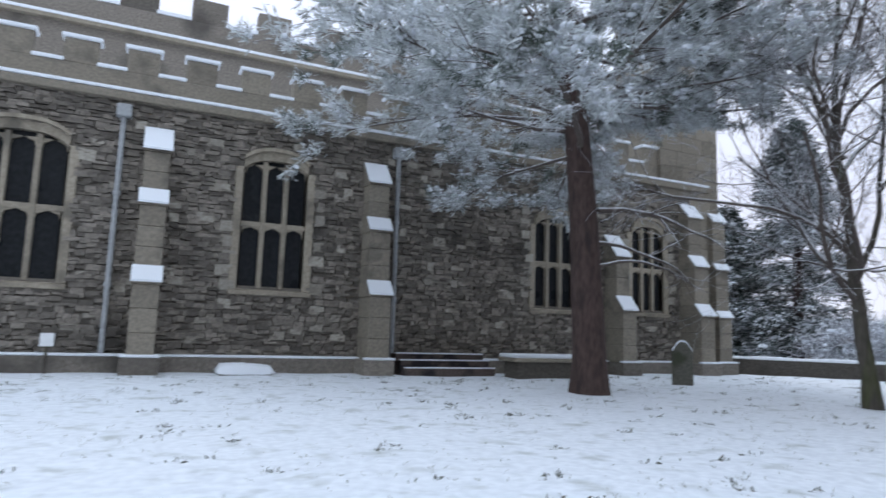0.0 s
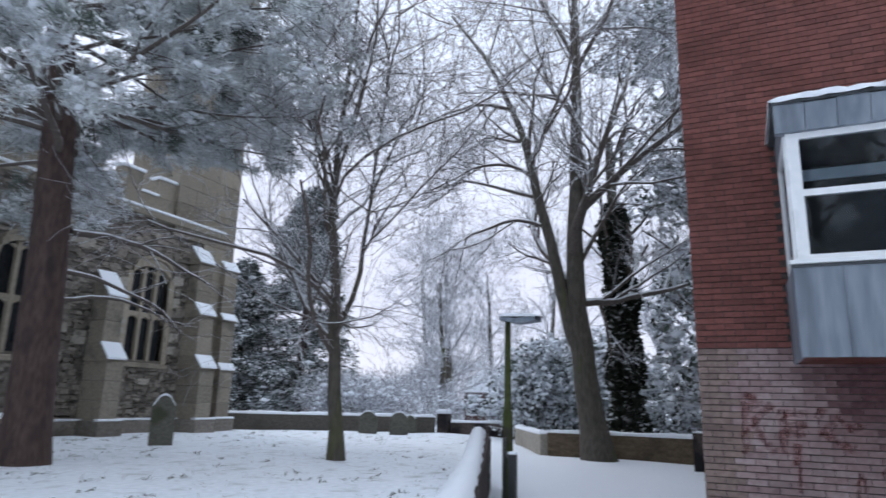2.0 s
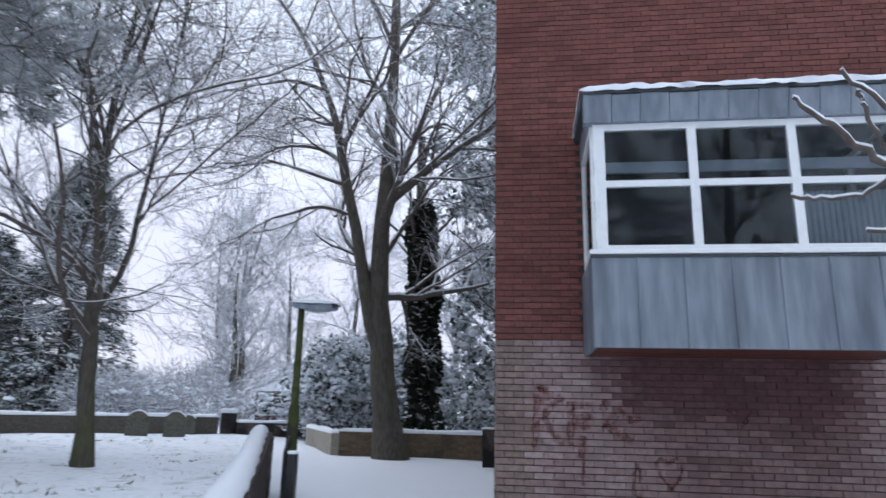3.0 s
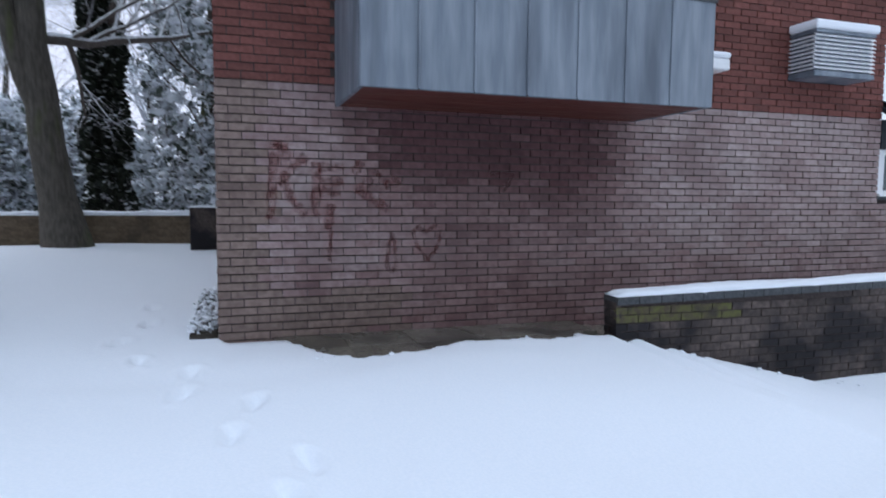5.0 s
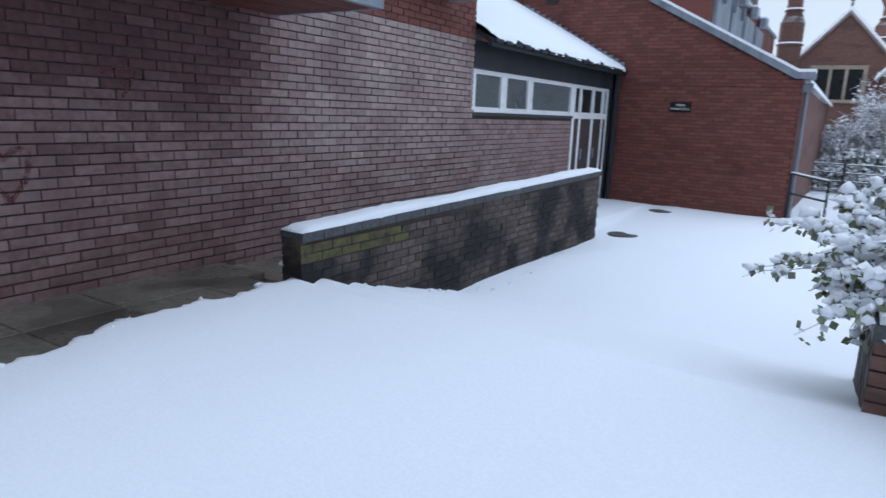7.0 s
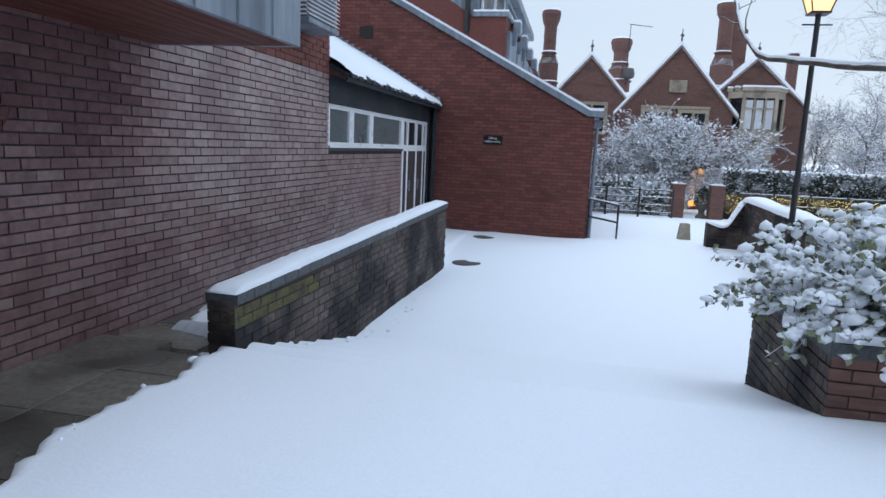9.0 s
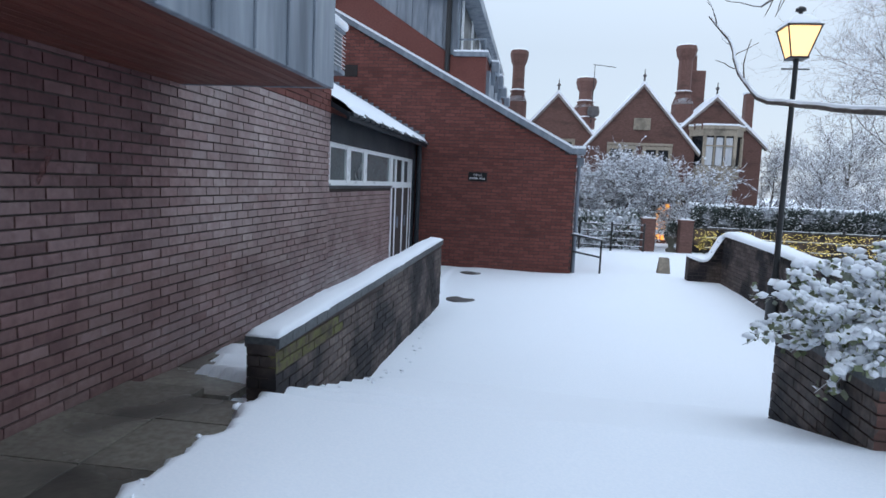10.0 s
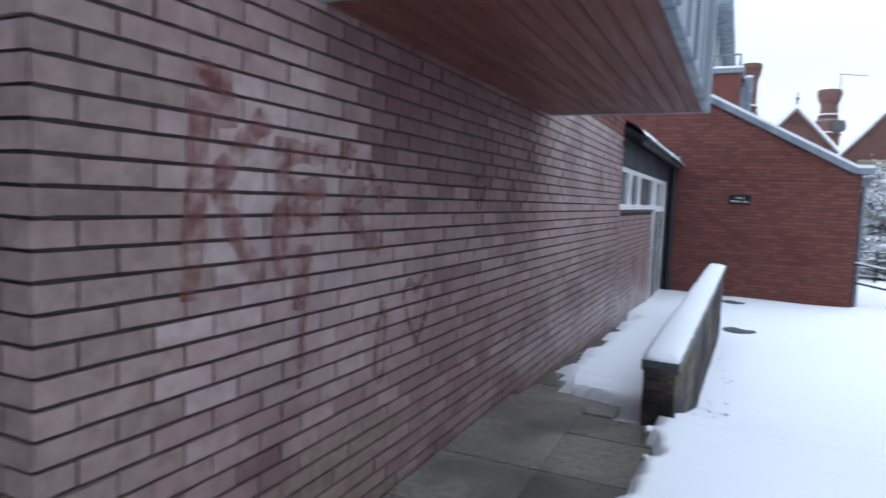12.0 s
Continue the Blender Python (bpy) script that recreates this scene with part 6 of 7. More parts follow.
def fir(name, label, x, y, h, w, seed):
    rng = np.random.default_rng(seed)
    z = float(level(x, y))
    ob = thing(name, label, "tree", (x, y, z))
    part("trunk", tubes("trunk", [limb(rng, (x, y, z - 0.2), (0, 0, 1), h, 0.28, 0.03, 8, 0.01)], 8), BARK, ob)
    arms = []
    for k in range(280):
        f = rng.uniform(0.05, 0.98)
        a = rng.uniform(0, 6.283)
        arms.append(limb(rng, (x, y, z + f * h), (math.cos(a), math.sin(a), 0.1), w * (1 - f) ** 0.8 * rng.uniform(0.7, 1.1) + 0.2, 0.04, 0.01, 5, 0.06, -0.07))
    tagged(part("branchwork", tubes("branchwork", arms, 4), LIMB, ob), kind="stuff")
    c = np.concatenate([p[1:] + rng.normal(0, 0.12, p[1:].shape) for p, r in arms for _ in range(5)])
    d = np.concatenate([np.diff(p, axis=0) / np.linalg.norm(np.diff(p, axis=0), axis=1)[:, None] for p, r in arms for _ in range(5)])
    tagged(part("needles", blades("needles", c, d, 0.36, 6, rng, 0.5, 0.08), FIR, ob), kind="stuff")
    pick = rng.random(len(c)) < 0.12
    tagged(part("snow", lumps("snow", c[pick] + np.array((0, 0, 0.1)), rng.uniform(0.08, 0.2, pick.sum()), rng, 0.4), SNOW, ob), kind="stuff")


fir("dark_fir", "tall dark fir dusted with snow beyond the churchyard wall", 28.6, 20.9, 12.3, 3.5, 61)
fir("dark_fir", "smaller dark fir dusted with snow beyond the wall", 27.5, 24.0, 8.0, 3.2, 62)


# ---- walls and railing on the east side ----
def stone_wall(name, label, a, b, z0, z1, m, thick=0.35):
    a, b = Vector(a), Vector(b)
    u = (b - a).normalized()
    n = Vector((-u.y, u.x)) * thick / 2
    ob = thing(name, label, "wall", (*((a + b) / 2), z0), "structure")
    part("wall_core", Build().prism([(*(a + n), z0), (*(b + n), z0), (*(b - n), z0), (*(a - n), z0)], (0, 0, z1 - z0)), m, ob)
    part("coping_snow", snow_strip([(*a, z1), (*b, z1)], thick * 1.15, 0.09, 2, (-u.y, u.x, 0)), SNOW, ob)
    return ob


stone_wall("churchyard_wall", "low stone churchyard wall capped with snow", (18.8, 17.2), (23.6, 10.9), 0.1, 1.02, RUBBLE)
stone_wall("churchyard_wall", "low brick churchyard wall capped with snow", (24.0, 10.4), (25.5, 8.0), 0.1, 0.85, MOSSY)
pier = thing("wall_pier", "square brick pier with a snowy cap", "pier", (23.8, 10.6, 0.4))
part("shaft", Build().box(23.6, 10.4, 0.1, 24.0, 10.8, 1.15, 0.02), MOSSY, pier)
part("cap_snow", Build().box(23.57, 10.37, 1.15, 24.03, 10.83, 1.3, 0.05), SNOW, pier)
EW = 19.0
ew1 = stone_wall("boundary_wall", "low brown brick boundary wall thinly capped with snow", (EW, -6.0), (EW, 5.3), -0.2, 0.86, BROWN, 0.24)
ew2 = stone_wall("boundary_wall", "low pale wall return at the path's end", (EW, 5.42), (22.8, 7.4), -0.2, 0.8, PALE, 0.24)
gp = thing("dark_gate_pier", "dark square pier at the lane's end", "pier", (17.4, 1.35, 0.2))
part("shaft", Build().box(17.1, 1.0, 0.0, 17.6, 1.55, 1.05, 0.02), MOSSY, gp)
part("cap_snow", Build().box(17.08, 0.98, 1.05, 17.62, 1.57, 1.09, 0.02), SNOW, gp)

# retaining wall of the churchyard, its snowy coping rising away from the lane
rw = thing("retaining_wall", "low retaining wall under a rounded bank of snow", "wall", (9, 3.4, 0.2), "structure")
A = [(6.6, 2.78, 0.30), (7.6, 3.12, 0.36), (8.6, 3.43, 0.46), (9.6, 3.72, 0.60), (10.6, 4.02, 0.76), (11.6, 4.36, 0.92), (12.5, 4.68, 1.04), (12.95, 4.85, 1.04), (13.2, 4.92, 0.9), (13.3, 4.95, 0.5)]
pts = np.array(A)
s = np.linspace(0, len(A) - 1, 60)
pts = np.stack([np.interp(s, np.arange(len(A)), pts[:, i]) for i in range(3)], 1)
part("coping_snow", tubes("coping_snow", [(pts + np.array((-0.03, 0.06, -0.02)), np.interp(pts[:, 0], (7, 9, 11, 12.5), (0.24, 0.20, 0.145, 0.13)) + 0.012 * np.sin(np.arange(60) * 1.7))], 12), SNOW, rw)
for p, q in zip(A[:-2], A[1:-1]):
    part("wall_core", Build().prism([(p[0] + 0.04, p[1] - 0.12, -0.2), (q[0] + 0.04, q[1] - 0.12, -0.2), (q[0] + 0.04, q[1] - 0.12, q[2]), (p[0] + 0.04, p[1] - 0.12, p[2])], (-0.08, 0.24, 0)), MORTAR, rw)
gr = thing("iron_gate_railing", "black iron hooped railing with a square post", "railing", (10.3, 3.35, 0.1))
part("post", Build().box(9.95, 3.215, -0.1, 10.05, 3.315, 0.93, 0.01), IRON, gr)
part("post_snow", Build().box(9.945, 3.21, 0.93, 10.055, 3.32, 0.965, 0.012), SNOW, gr)
for i in range(6):
    x, y = 10.2 + i * 0.42, 3.45 + i * 0.145
    h = 0.95 + i * 0.02
    part("hoop", Build().tube([(x, y, 0.0), (x, y, h - 0.1), (x + 0.03, y + 0.01, h - 0.02), (x + 0.10, y + 0.035, h), (x + 0.17, y + 0.06, h - 0.02), (x + 0.2, y + 0.07, h - 0.1), (x + 0.2, y + 0.07, 0.0)], [0.016] * 7, 6), IRON, gr)
part("rail", Build().tube([(10.0, 3.265, 0.78), (12.5, 4.28, 0.86)], [0.018, 0.018], 6), IRON, gr)

pl = thing("path_lamp", "mossy green lamp column with a flat snowy lantern", "lamp", (12.2, 4.1, 0.2))
part("column", Build().lathe(12.2, 4.1, [(0.09, 0.0), (0.085, 1.4), (0.06, 1.5), (0.05, 2.97)], 10), ALGAE, pl, "green mossy column", smooth=True)
part("lantern", Build().prism([(12.03, 4.2, 2.98), (12.0, 3.9, 2.93), (12.05, 3.56, 2.96), (12.2, 3.5, 2.97), (12.35, 3.56, 2.96), (12.4, 3.9, 2.93), (12.37, 4.2, 2.98)], (0, 0, 0.07)), LEAD, pl, "flat grey lantern reaching out to one side")
part("lantern_snow", snow_strip([(12.2, 4.22, 3.05), (12.2, 3.5, 3.03)], 0.36, 0.06, 33, (1, 0, 0)), SNOW, pl)


def ivy_trunk():
    rng = np.random.default_rng(71)
    x, y = 22.5, 3.7
    ob = thing("ivy_clad_tree", "tall tree trunk clothed in dark ivy", "tree", (x, y, 0.25))
    t = limb(rng, (x, y, 0.1), (-0.08, 0.01, 1), 10, 0.35, 0.12, 10, 0.02)
    part("trunk", tubes("trunk", [t], 10), BARK2, ob)
    part("ivy_mat", tubes("ivy_mat", [(t[0][:8], np.linspace(0.44, 0.2, 8))], 10), IVY, ob, "matted dark ivy stems")
    s = rng.uniform(0, 0.78, 2600) * 10
    i = s.astype(int)
    p = t[0][i] + (t[0][np.minimum(i + 1, 10)] - t[0][i]) * (s - i)[:, None]
    a = rng.uniform(0, 6.283, 2600)
    q = np.stack((np.cos(a), np.sin(a), 0 * a), 1)
    tagged(part("ivy", blades("ivy", p + q * (0.42 - 0.02 * s + 0.07 * np.sin(3 * s))[:, None], q, 0.2, 4, rng, 0.6, 0.4), IVY, ob, "mass of dark ivy leaves"), kind="stuff")
    arms = sprout(rng, [t], 10, 0.3, 0.4, 0.9, 0.05, 0.15, 0.02, 6, 0.4)
    tagged(part("branchwork", tubes("branchwork", arms, 5), LIMB, ob), kind="stuff")


ivy_trunk()
for i, (x, y, sx, sz, n) in enumerate(((24, 0.5, 2.2, 1.15, 1300), (25, 7.2, 1.6, 1.9, 1800), (28, 5.4, 1.9, 2.2, 1500), (28, 8.5, 2.4, 1.2, 1000), (26.5, 2.5, 2.6, 1.5, 1300))):
    bush("evergreen_shrub", "evergreen shrub laden with snow beyond the boundary wall", (x, y, 0.2), (sx, sx, sz), 80 + i, n, EVER, 0.2, 0.9, "shrub", 0.12, 5)


def tall_evergreen(x, y, h, seed):
    rng = np.random.default_rng(seed)
    ob = thing("tall_evergreen", "tall open-crowned evergreen holding clots of snow", "tree", (x, y, 0.25))
    t = limb(rng, (x, y, 0.0), (0, 0, 1), h, 0.3, 0.08, 10, 0.03)
    arms = sprout(rng, [t], 34, 0.28, 0.35, 1.1, 0.02, 0.15, 0.03, 6, 0.12)
    sub = sprout(rng, arms, 5, 0.45, 0.5, 0.9, 0.0, 0.15, 0.015, 4, 0.3)
    part("trunk", tubes("trunk", [t], 10), BARK2, ob)
    tagged(part("branchwork", tubes("branchwork", arms + sub, 4), LIMB, ob), kind="stuff")
    c = np.concatenate([p[1:] for p, r in sub for _ in range(3)])
    c = c + rng.normal(0, 0.2, c.shape)
    tagged(part("leaves", blades("leaves", c, np.tile((0, 0, 0.3), (len(c), 1)), 0.28, 6, rng, 1.0, 0.25), EVER, ob), kind="stuff")
    pick = rng.random(len(c)) < 0.5
    tagged(part("snow", lumps("snow", c[pick] + np.array((0, 0, 0.1)), rng.uniform(0.08, 0.17, pick.sum()), rng, 0.5), SNOW, ob), kind="stuff")


tall_evergreen(23.5, -0.8, 14, 91)
tall_evergreen(25.5, 1.6, 9, 92)
# trees on the far side of the lane, mirrored in the bay's panes
for i, (x, y) in enumerate(((-9, -7), (-11, -2.5), (-9.5, 2.0))):
    tall_evergreen(x, y, 17, 94 + i)
bed = thing("planting_bed", "narrow soil bed with snow-dusted groundcover along the wall", "plant bed", (13, 1.15, 0.1))
part("soil", Build().box(10.25, 0.94, -0.2, 16.5, 1.18, 0.05, 0.02), EARTH, bed)
rng = np.random.default_rng(77)
q = np.stack((rng.uniform(10.25, 16.5, 700), rng.uniform(0.95, 1.17, 700), rng.uniform(0.03, 0.06, 700)), 1)
tagged(part("leaves", blades("leaves", q, np.tile((0, 0.2, 0.4), (700, 1)), 0.05, 3, rng, 0.7, 0.3), EVER, bed), kind="stuff")
tagged(part("snow", lumps("snow", q[:220] + np.array((0, 0, 0.03)), rng.uniform(0.02, 0.05, 220), rng, 0.5), SNOW, bed), kind="stuff")
# background trees take the paler twig colour, painted for mist
for i, (x, y, h) in enumerate(((34, 15, 10), (39, 11, 12), (42, 20, 12), (37, 4.5, 12), (31, 14, 7.5), (41, 15, 10))):
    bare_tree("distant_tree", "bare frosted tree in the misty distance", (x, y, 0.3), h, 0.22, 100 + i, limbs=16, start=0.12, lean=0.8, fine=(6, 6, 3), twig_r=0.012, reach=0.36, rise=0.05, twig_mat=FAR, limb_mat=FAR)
for i, (x, y, h) in enumerate(((-12.6, -33, 11.5), (-9.4, -37, 6.5), (-6.8, -33.5, 4.2), (-14, -39, 13), (-7.8, -29.5, 3.4), (-5.8, -38, 4.6))):
    bare_tree("garden_tree", "bare frosted garden tree beyond the hedge", (x, y, float(level(x, y))), h, 0.04 * h ** 0.7, 120 + i, limbs=18, start=0.12, lean=1.0, fine=(7, 6, 4), twig_r=0.009, reach=0.45, rise=0.03, pads=1500)
for x, y, w in ((34, 11.6, 5.0), (46, 30, 8)):
    hs = thing("distant_house", "distant low red brick house with a snowy roof", "house", (x, y, 0.3))
    part("wall", Build().box(x, y - w / 2, 0.0, x + 6, y + w / 2, 2.1), HOUSE, hs)
    part("roof", Build().prism([(x - 0.3, y - w / 2 - 0.3, 2.1), (x + 6.3, y - w / 2 - 0.3, 2.1), (x + 3, y - w / 2 - 0.3, 3.4)], (0, w + 0.6, 0)), SNOW, hs)
    for k in range(3):
        yy = y - w / 2 + 1 + k * w / 3.5
        part("window", Build().box(x - 0.05, yy, 0.9, x - 0.01, yy + 1.0, 1.8), UPVC, hs)
        part("pane", Build().box(x - 0.06, yy + 0.1, 1.0, x - 0.052, yy + 0.9, 1.7), DARKPANE, hs)


for i, (x, y, sx, sz, n) in enumerate(((30.5, 15.5, 2.8, 1.4, 1200), (31.5, 6.6, 2.6, 1.7, 1200), (37, 16, 4.0, 2.0, 1500), (30, 6.5, 2.6, 1.7, 1200), (28, 17.5, 2.4, 1.2, 900))):
    bush("frosted_thicket", "frosted thicket of fine twigs, paled with painted distance haze", (x, y, 0.3), (sx, sx, sz), 140 + i, n, FAR, 0.5, 0.15, "shrub", 0.12, 6, 0.0, 0.03)


def tufts():
    rng = np.random.default_rng(99)
    n = 9000
    x, y = rng.uniform(-8, 22, n), rng.uniform(2.5, 15.5, n)
    ok = (line_gap(x, y) > 0.35) & (np.sin(1.3 * x + 2) * np.cos(1.7 * y) + rng.normal(0, 0.5, n) > 0.1)
    x, y = x[ok], y[ok]
    c = np.stack((x, y, snow_at(x, y) - 0.01), 1)
    lawn = new("grass_tufts", blades("grass_tufts", c, np.tile((0, 0, 0.7), (len(c), 1)), 0.05, 3, rng, 0.6, 0.08))
    lawn.data.materials.append(GRASS)
    m = 300
    hx, hy = rng.uniform(-7, 20, m), rng.uniform(3.0, 15, m)
    ok = line_gap(hx, hy) > 0.5
    hx, hy = np.repeat(hx[ok], 7), np.repeat(hy[ok], 7)
    hx, hy = hx + rng.normal(0, 0.07, len(hx)), hy + rng.normal(0, 0.03, len(hx))
    clumps = new("weed_clumps", blades("weed_clumps", np.stack((hx, hy, snow_at(hx, hy) - 0.005), 1), np.tile((0, 0, 0.08), (len(hx), 1)), 0.06, 3, rng, 0.4, 0.16))
    clumps.data.materials.append(WEED)
    tagged(clumps, "dark flattened weed clumps melted through the snow", "weeds", kind="stuff")
    tagged(lawn, "grass tips poking through the churchyard snow", "grass", kind="stuff")


tufts()

# ---- slabs under the bay ----
pav = thing("pavement", "wet dark paving slabs swept bare under the bay", "pavement", (9.7, -1.3, 0.0), "structure")
rng = np.random.default_rng(12)
for i in range(2):
    y = 0.45
    while y > (-2.35 if i == 0 else -7.2):
        ln = rng.uniform(0.6, 0.64)
        x0, x1 = (9.0, 9.624) if i == 0 else (9.626 if y > -2.4 else 9.45, 10.19)
        if i == 0:
            ln = min(ln, max(y + 2.4, 0.05))
        z = (-0.005 if y > -2.4 else float(level(9.8, y - ln / 2)) - 0.045) + rng.uniform(-0.002, 0.002)
        if y > -2.4:
            part("slab", Build().box(x0 + 0.002, y - ln + 0.006, z - 0.06, x1 - 0.002, y, z, 0.003), SLAB, pav)
        else:
            za, zb = float(level(9.8, min(y, -2.55))) - 0.075, float(level(9.8, y - ln)) - 0.075
            part("slab", Build().prism([(x0 + 0.004, y, za), (x0 + 0.004, y - ln + 0.008, zb), (x0 + 0.004, y - ln + 0.008, zb - 0.06), (x0 + 0.004, y, za - 0.06)], (x1 - x0 - 0.008, 0, 0)), SLAB, pav)
        y -= ln
part("bedding", Build().box(9.18, -7.6, -0.9, 10.2, 0.5, -0.36), EARTH, pav)

# ---- faded graffiti ----
def graffiti(name, label, strokes, width):
    ob = thing(name, label, "graffiti", (WX, strokes[0][0][0], strokes[0][0][1]))
    for i, st in enumerate(strokes):
        k = np.array(st)
        s = np.linspace(0, len(k) - 1, 5 * len(k))
        p = np.stack([np.interp(s, np.arange(len(k)), k[:, j]) for j in (0, 1)], 1)
        d = np.gradient(p, axis=0)
        d /= np.linalg.norm(d, axis=1)[:, None] + 1e-9
        nrm = np.stack((-d[:, 1], d[:, 0]), 1) * width / 2 * (1 + 0.2 * np.sin(np.arange(len(p)) * 1.3))[:, None]
        x = WX - 0.0045 - 0.0006 * i
        v = np.stack([np.concatenate((np.full((len(p), 1), x), p + sg * nrm), 1) for sg in (1, -1)], 1).reshape(-1, 3)
        q = 2 * np.arange(len(p) - 1)
        part("stroke", raw("stroke", v, np.stack((q, q + 1, q + 3, q + 2), 1)), SPRAY, ob)


graffiti("graffiti", "faded red sprayed capitals on the brick wall", [[(0.42, 1.76), (0.47, 1.08)], [(0.44, 1.75), (0.34, 1.74), (0.32, 1.6)], [(0.14, 1.66), (0.26, 1.55), (0.40, 1.40)], [(0.36, 1.43), (0.28, 1.27), (0.16, 1.10)], [(0.06, 1.60), (0.06, 1.10)], [(0.04, 1.55), (-0.20, 1.56)], [(0.03, 1.42), (-0.20, 1.43)], [(0.03, 1.33), (-0.17, 1.33)],
         [(-0.08, 1.22), (-0.05, 0.98)], [(-0.54, 1.52), (-0.42, 1.42), (-0.33, 1.34), (-0.47, 1.27), (-0.62, 1.17)], [(-0.36, 1.62), (-0.30, 1.50)], [(-0.58, 1.40), (-0.74, 1.44)]], 0.085)
graffiti("graffiti_heart", "faded red sprayed heart on the brick wall", [[(-1.02, 0.66), (-0.91, 0.82), (-0.87, 0.96), (-0.93, 1.0), (-1.0, 0.94), (-1.08, 1.01), (-1.15, 0.97), (-1.13, 0.82), (-1.02, 0.67)]], 0.04)
graffiti("graffiti_loop", "faded red sprayed loop on the brick wall", [[(-0.67, 0.94), (-0.62, 0.82), (-0.61, 0.61), (-0.67, 0.56), (-0.7, 0.66), (-0.69, 0.85), (-0.67, 0.93)], [(-0.08, 1.01), (-0.06, 0.68)], [(-1.66, 1.53), (-1.93, 1.54), (-1.81, 1.35)]], 0.04)

# ---- air unit and floodlight ----
ac = thing("air_unit", "grey louvred air handling box with snow on top", "air conditioner", (9.95, -5.85, 2.6))
part("case", Build().box(9.83, -6.3, 2.68, WX, -5.4, 2.74, 0.01).box(9.83, -6.3, 3.16, WX, -5.4, 3.2, 0.01).box(9.87, -6.27, 2.74, WX, -5.43, 3.16), LEAD, ac)
for i in range(9):
    z = 2.76 + i * 0.045
    part("louvre", Build().prism([(9.83, -6.3, z), (9.87, -6.3, z + 0.03), (9.87, -6.3, z + 0.036), (9.83, -6.3, z + 0.006)], (0, 0.9, 0)), UPVC, ac)
    part("side_louvre", Build().box(9.87, -5.43, z, WX, -5.40, z + 0.012).box(9.87, -6.3, z, WX, -6.27, z + 0.012), UPVC, ac)
part("snow", Build().box(9.8, -6.33, 3.2, WX, -5.37, 3.3, 0.03), SNOW, ac)
fl = thing("floodlight", "small white wall floodlight capped with snow", "light", (9.95, -4.05, 2.7))
part("bracket", Build().box(10.0, -4.08, 2.66, WX, -4.02, 2.72), UPVC, fl)
part("housing", Build().box(9.78, -4.2, 2.64, 10.02, -3.92, 2.76, 0.02), UPVC, fl)
part("snow", Build().box(9.77, -4.21, 2.76, 10.03, -3.91, 2.83, 0.03), SNOW, fl)

# ---- crumbs of snow ----
rng = np.random.default_rng(55)
n = 90
cx = np.concatenate((rng.uniform(9.05, 9.3, 40), rng.uniform(8.7, 8.97, 50)))
cy = np.concatenate((rng.uniform(-2.4, 0.3, 40), rng.uniform(-8.5, -2.4, 50)))
cz = snow_at(cx, cy)
crumbs = new("snow_crumbs", lumps("snow_crumbs", np.stack((cx, cy, np.maximum(cz, -0.6)), 1), rng.uniform(0.008, 0.03, n), rng, 0.6))
crumbs.data.materials.append(SNOW)
tagged(crumbs, "loose crumbs of snow along the wall foot", "snow", kind="stuff")

# ---- drain covers ----
for x, y in ((8.75, -12.24), (8.62, -9.3)):
    z = float(snow_at(np.array(x), np.array(y)))
    dc = new("drain_cover", Build().lathe(x, y, [(0.25, z - 0.05), (0.25, z + 0.001), (0.22, z + 0.006)], 20).mesh("drain_cover"))
    dc.data.materials.append(SLATE)
    tagged(dc, "round dark drain cover melted through the snow", "drain cover")

# ---- bricks ----
def in_bay(a, z):
    y = Y1 - a
    return BZ0 - 0.02 < z < BZ1 + 0.1 and BY0 + 0.05 < y < BY1 - 0.05


brick_wall(block, (WX, Y1), (0, -1), (-1, 0), Y1 - Y0, BASE, BAND, wear_and_light, None, lambda a, z: 0.9 < a < 3.6 and 0.35 < z < 2.1, 1, bed=0.013, perp=0.009)
brick_wall(block, (WX, Y1), (0, -1), (-1, 0), Y1 - Y0, BAND, 7.7, RED, lambda a, z: not in_bay(a, z), None, 2)
brick_wall(block, (WX + 0.002, Y1), (1, 0), (0, 1), 3.0, BASE, BAND, lambda p, z, r: TAN if r.random() < 0.8 else PINK, None, None, 3)
brick_wall(block, (WX + 0.002, Y1), (1, 0), (0, 1), 2.0, BAND, 6.0, RED, None, None, 4)
# link bricks are pale because reflected sky is painted into them
brick_wall(link, (LX, Y0 - 0.01), (0, -1), (-1, 0), 10.85 + Y0, BASE, 1.29, lambda p, z, r: SHEEN if r.random() < 0.65 else PALE_SHEEN, None, None, 5)
brick_wall(hall, (13.5, GY), (-1, 0), (0, 1), 13.5 - GX, -0.6, 5.8, RED, lambda a, z: z < cope_z(max(13.5 - a, 6.72)) - 0.02, None, 6)
brick_wall(hall, (GX, GY - 0.01), (0, -1), (-1, 0), 3.0, -0.6, 2.1, RED, None, None, 7)
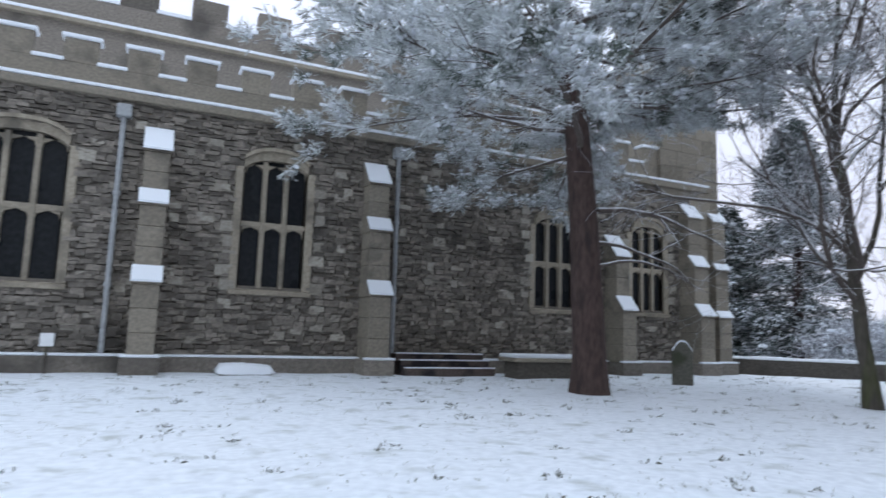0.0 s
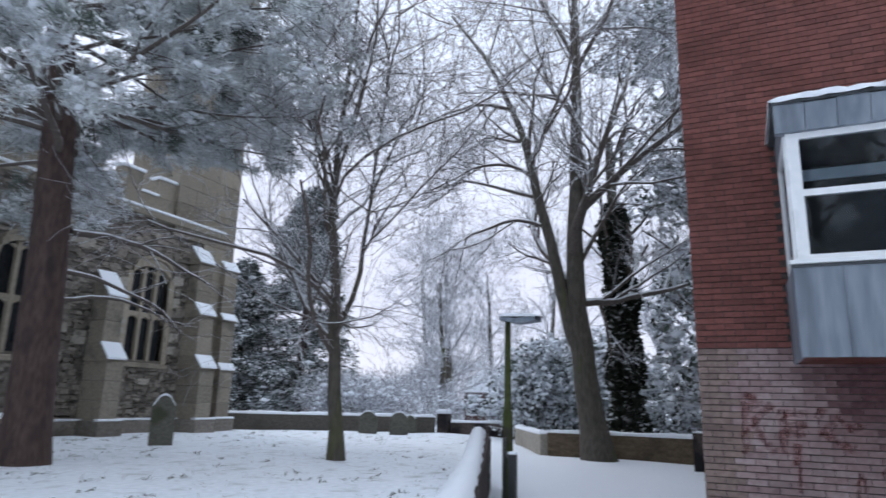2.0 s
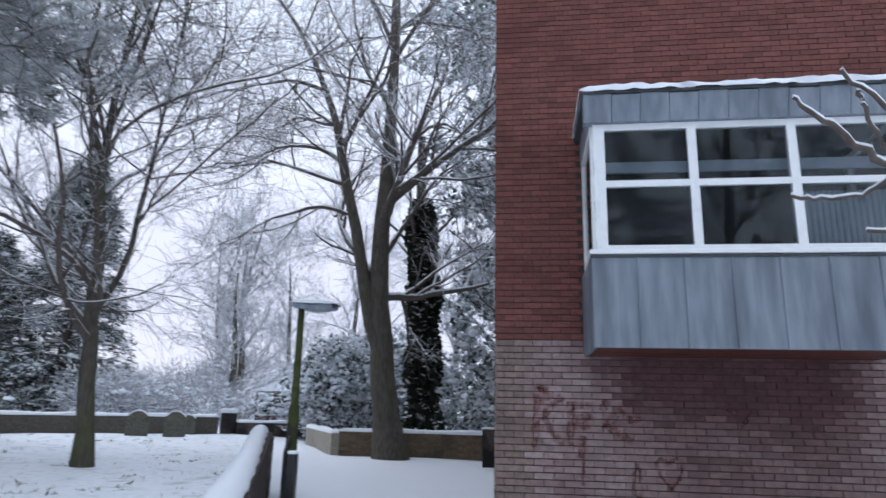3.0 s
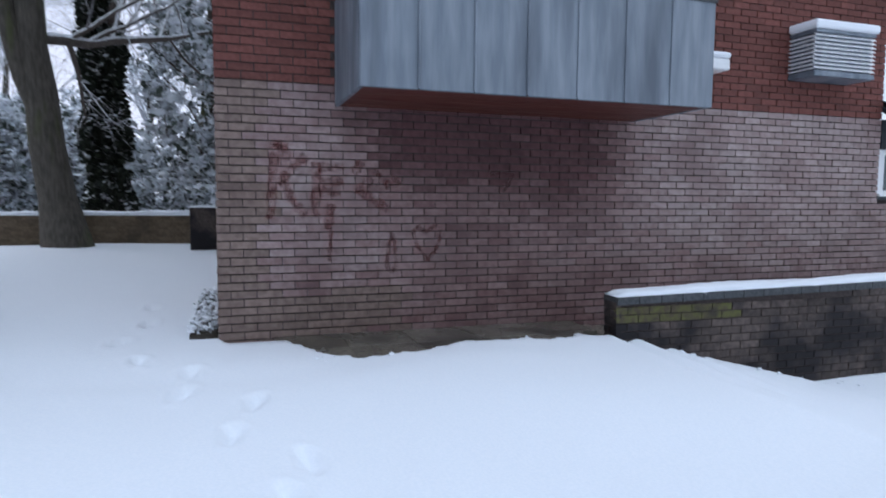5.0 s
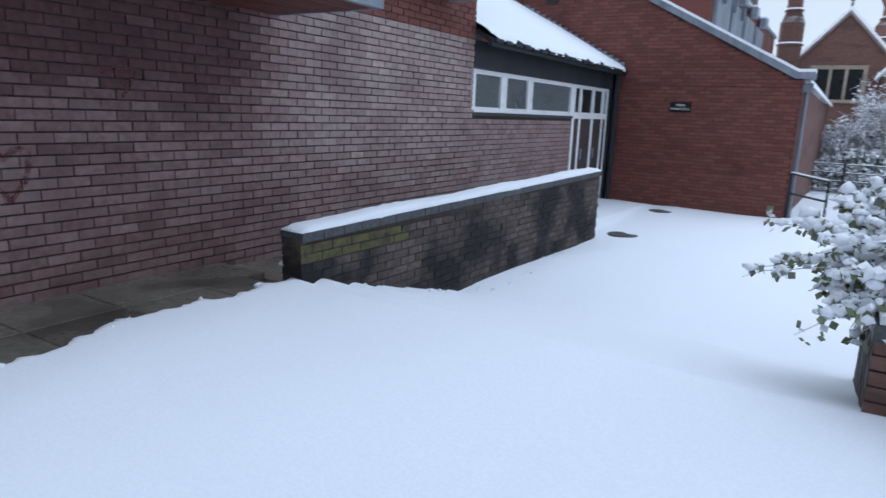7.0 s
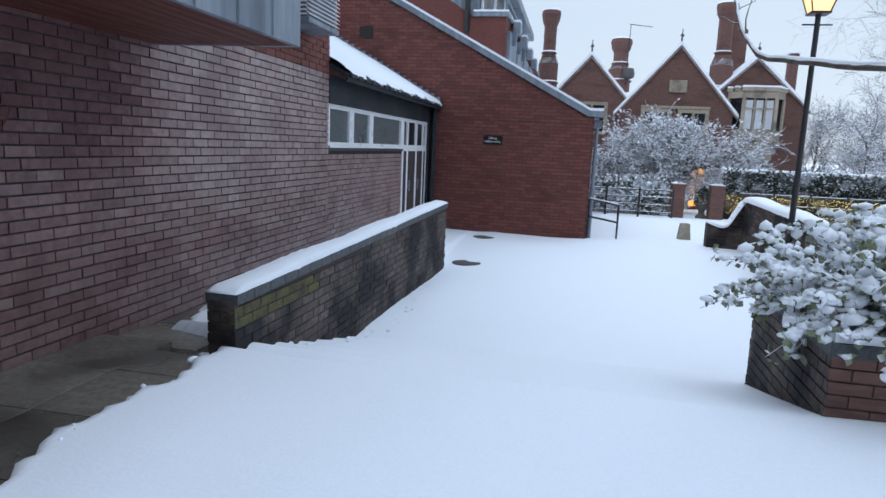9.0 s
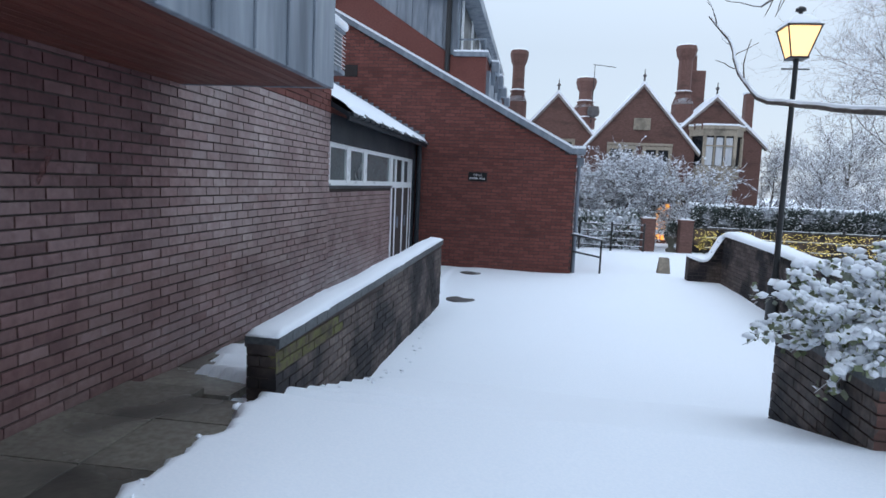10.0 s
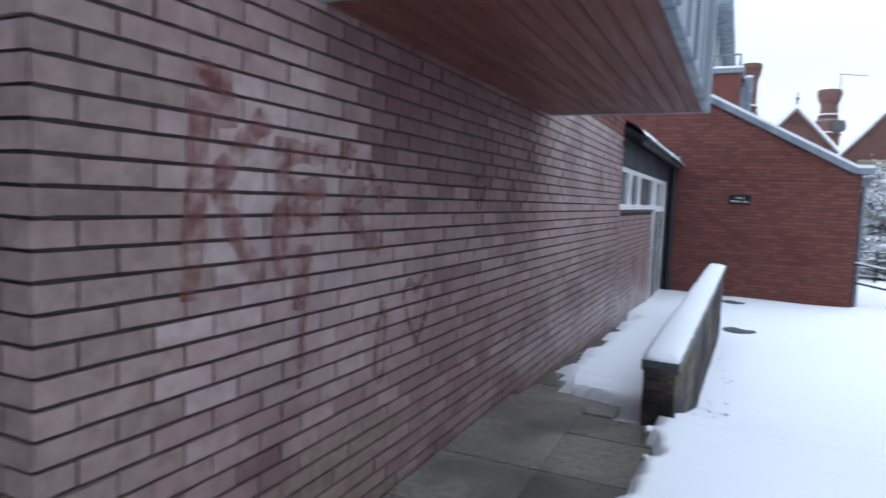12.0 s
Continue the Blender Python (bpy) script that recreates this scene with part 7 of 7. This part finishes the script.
brick_wall(ramp, (RA.x, RA.y), tuple(RU), tuple(RN), RLEN, -0.72, 0.40, MOSSY, lambda a, z: z < ramp_top(a) - 0.03 and not (a < 1.3 and z > 0.2 - 0.02 * a), lambda a, z: z > -0.35 and a < 5.6, 8)
brick_wall(ramp, (RA.x, RA.y), tuple(RU), tuple(RN), 1.6, -0.72, 0.40, MOSS, lambda a, z: z < ramp_top(a) - 0.03 and a < 1.3 and z > 0.2 - 0.02 * a, lambda a, z: True, 18)
EU = Vector((-RN.x, -RN.y))
brick_wall(ramp, (RA.x - RU.x * 0.0, RA.y - RU.y * 0.0), tuple(EU), tuple(-RU), 0.2, -0.3, 0.345, MOSSY, None, None, 9)
for a, b, sd in ((PA, PB, 10), (PB, PC, 11)):
    u = (b - a).normalized()
    n = Vector((u.y, -u.x))
    if n.dot((a + b) / 2 - Vector((4.4, -3.4))) < 0:
        n = -n
    brick_wall(planter, tuple(a), tuple(u), tuple(n), (b - a).length, -0.57, PT, MOSSY if sd == 10 else HOUSE, None, lambda p, z: True, sd)
brick_wall(gw, (4.14, -12.847), (-1, 0), (0, 1), 0.67, -0.9, 0.6, MOSSY, lambda a, z: z < np.interp(4.14 - a, [p[0] for p in BACK[::-1]], [p[1] for p in BACK[::-1]]) - 0.02, None, 24)
brick_wall(gw, (3.472, -6.0), (0, -1), (1, 0), 6.84, -0.9, 0.6, MOSSY, lambda a, z: z < np.interp(-6.0 - a, [p[0] for p in PROF], [p[1] for p in PROF]) - 0.02, None, 14)
brick_wall(ew1, (EW - 0.122, 5.3), (0, -1), (-1, 0), 5.5, -0.05, 0.85, BROWN, None, None, 15)
bank_u = Vector((12.95 - 6.6, 4.85 - 2.78)).normalized()
bank_out = Vector((bank_u.y, -bank_u.x))
brick_wall(rw, tuple(Vector((6.6, 2.78)) + bank_out * 0.165), tuple(bank_u), tuple(bank_out), 6.6, 0.0, 1.05, MOSSY, lambda a, z: z < np.interp(6.6 + a * bank_u.x, [p[0] for p in A], [p[2] for p in A]) - 0.06, None, 26)
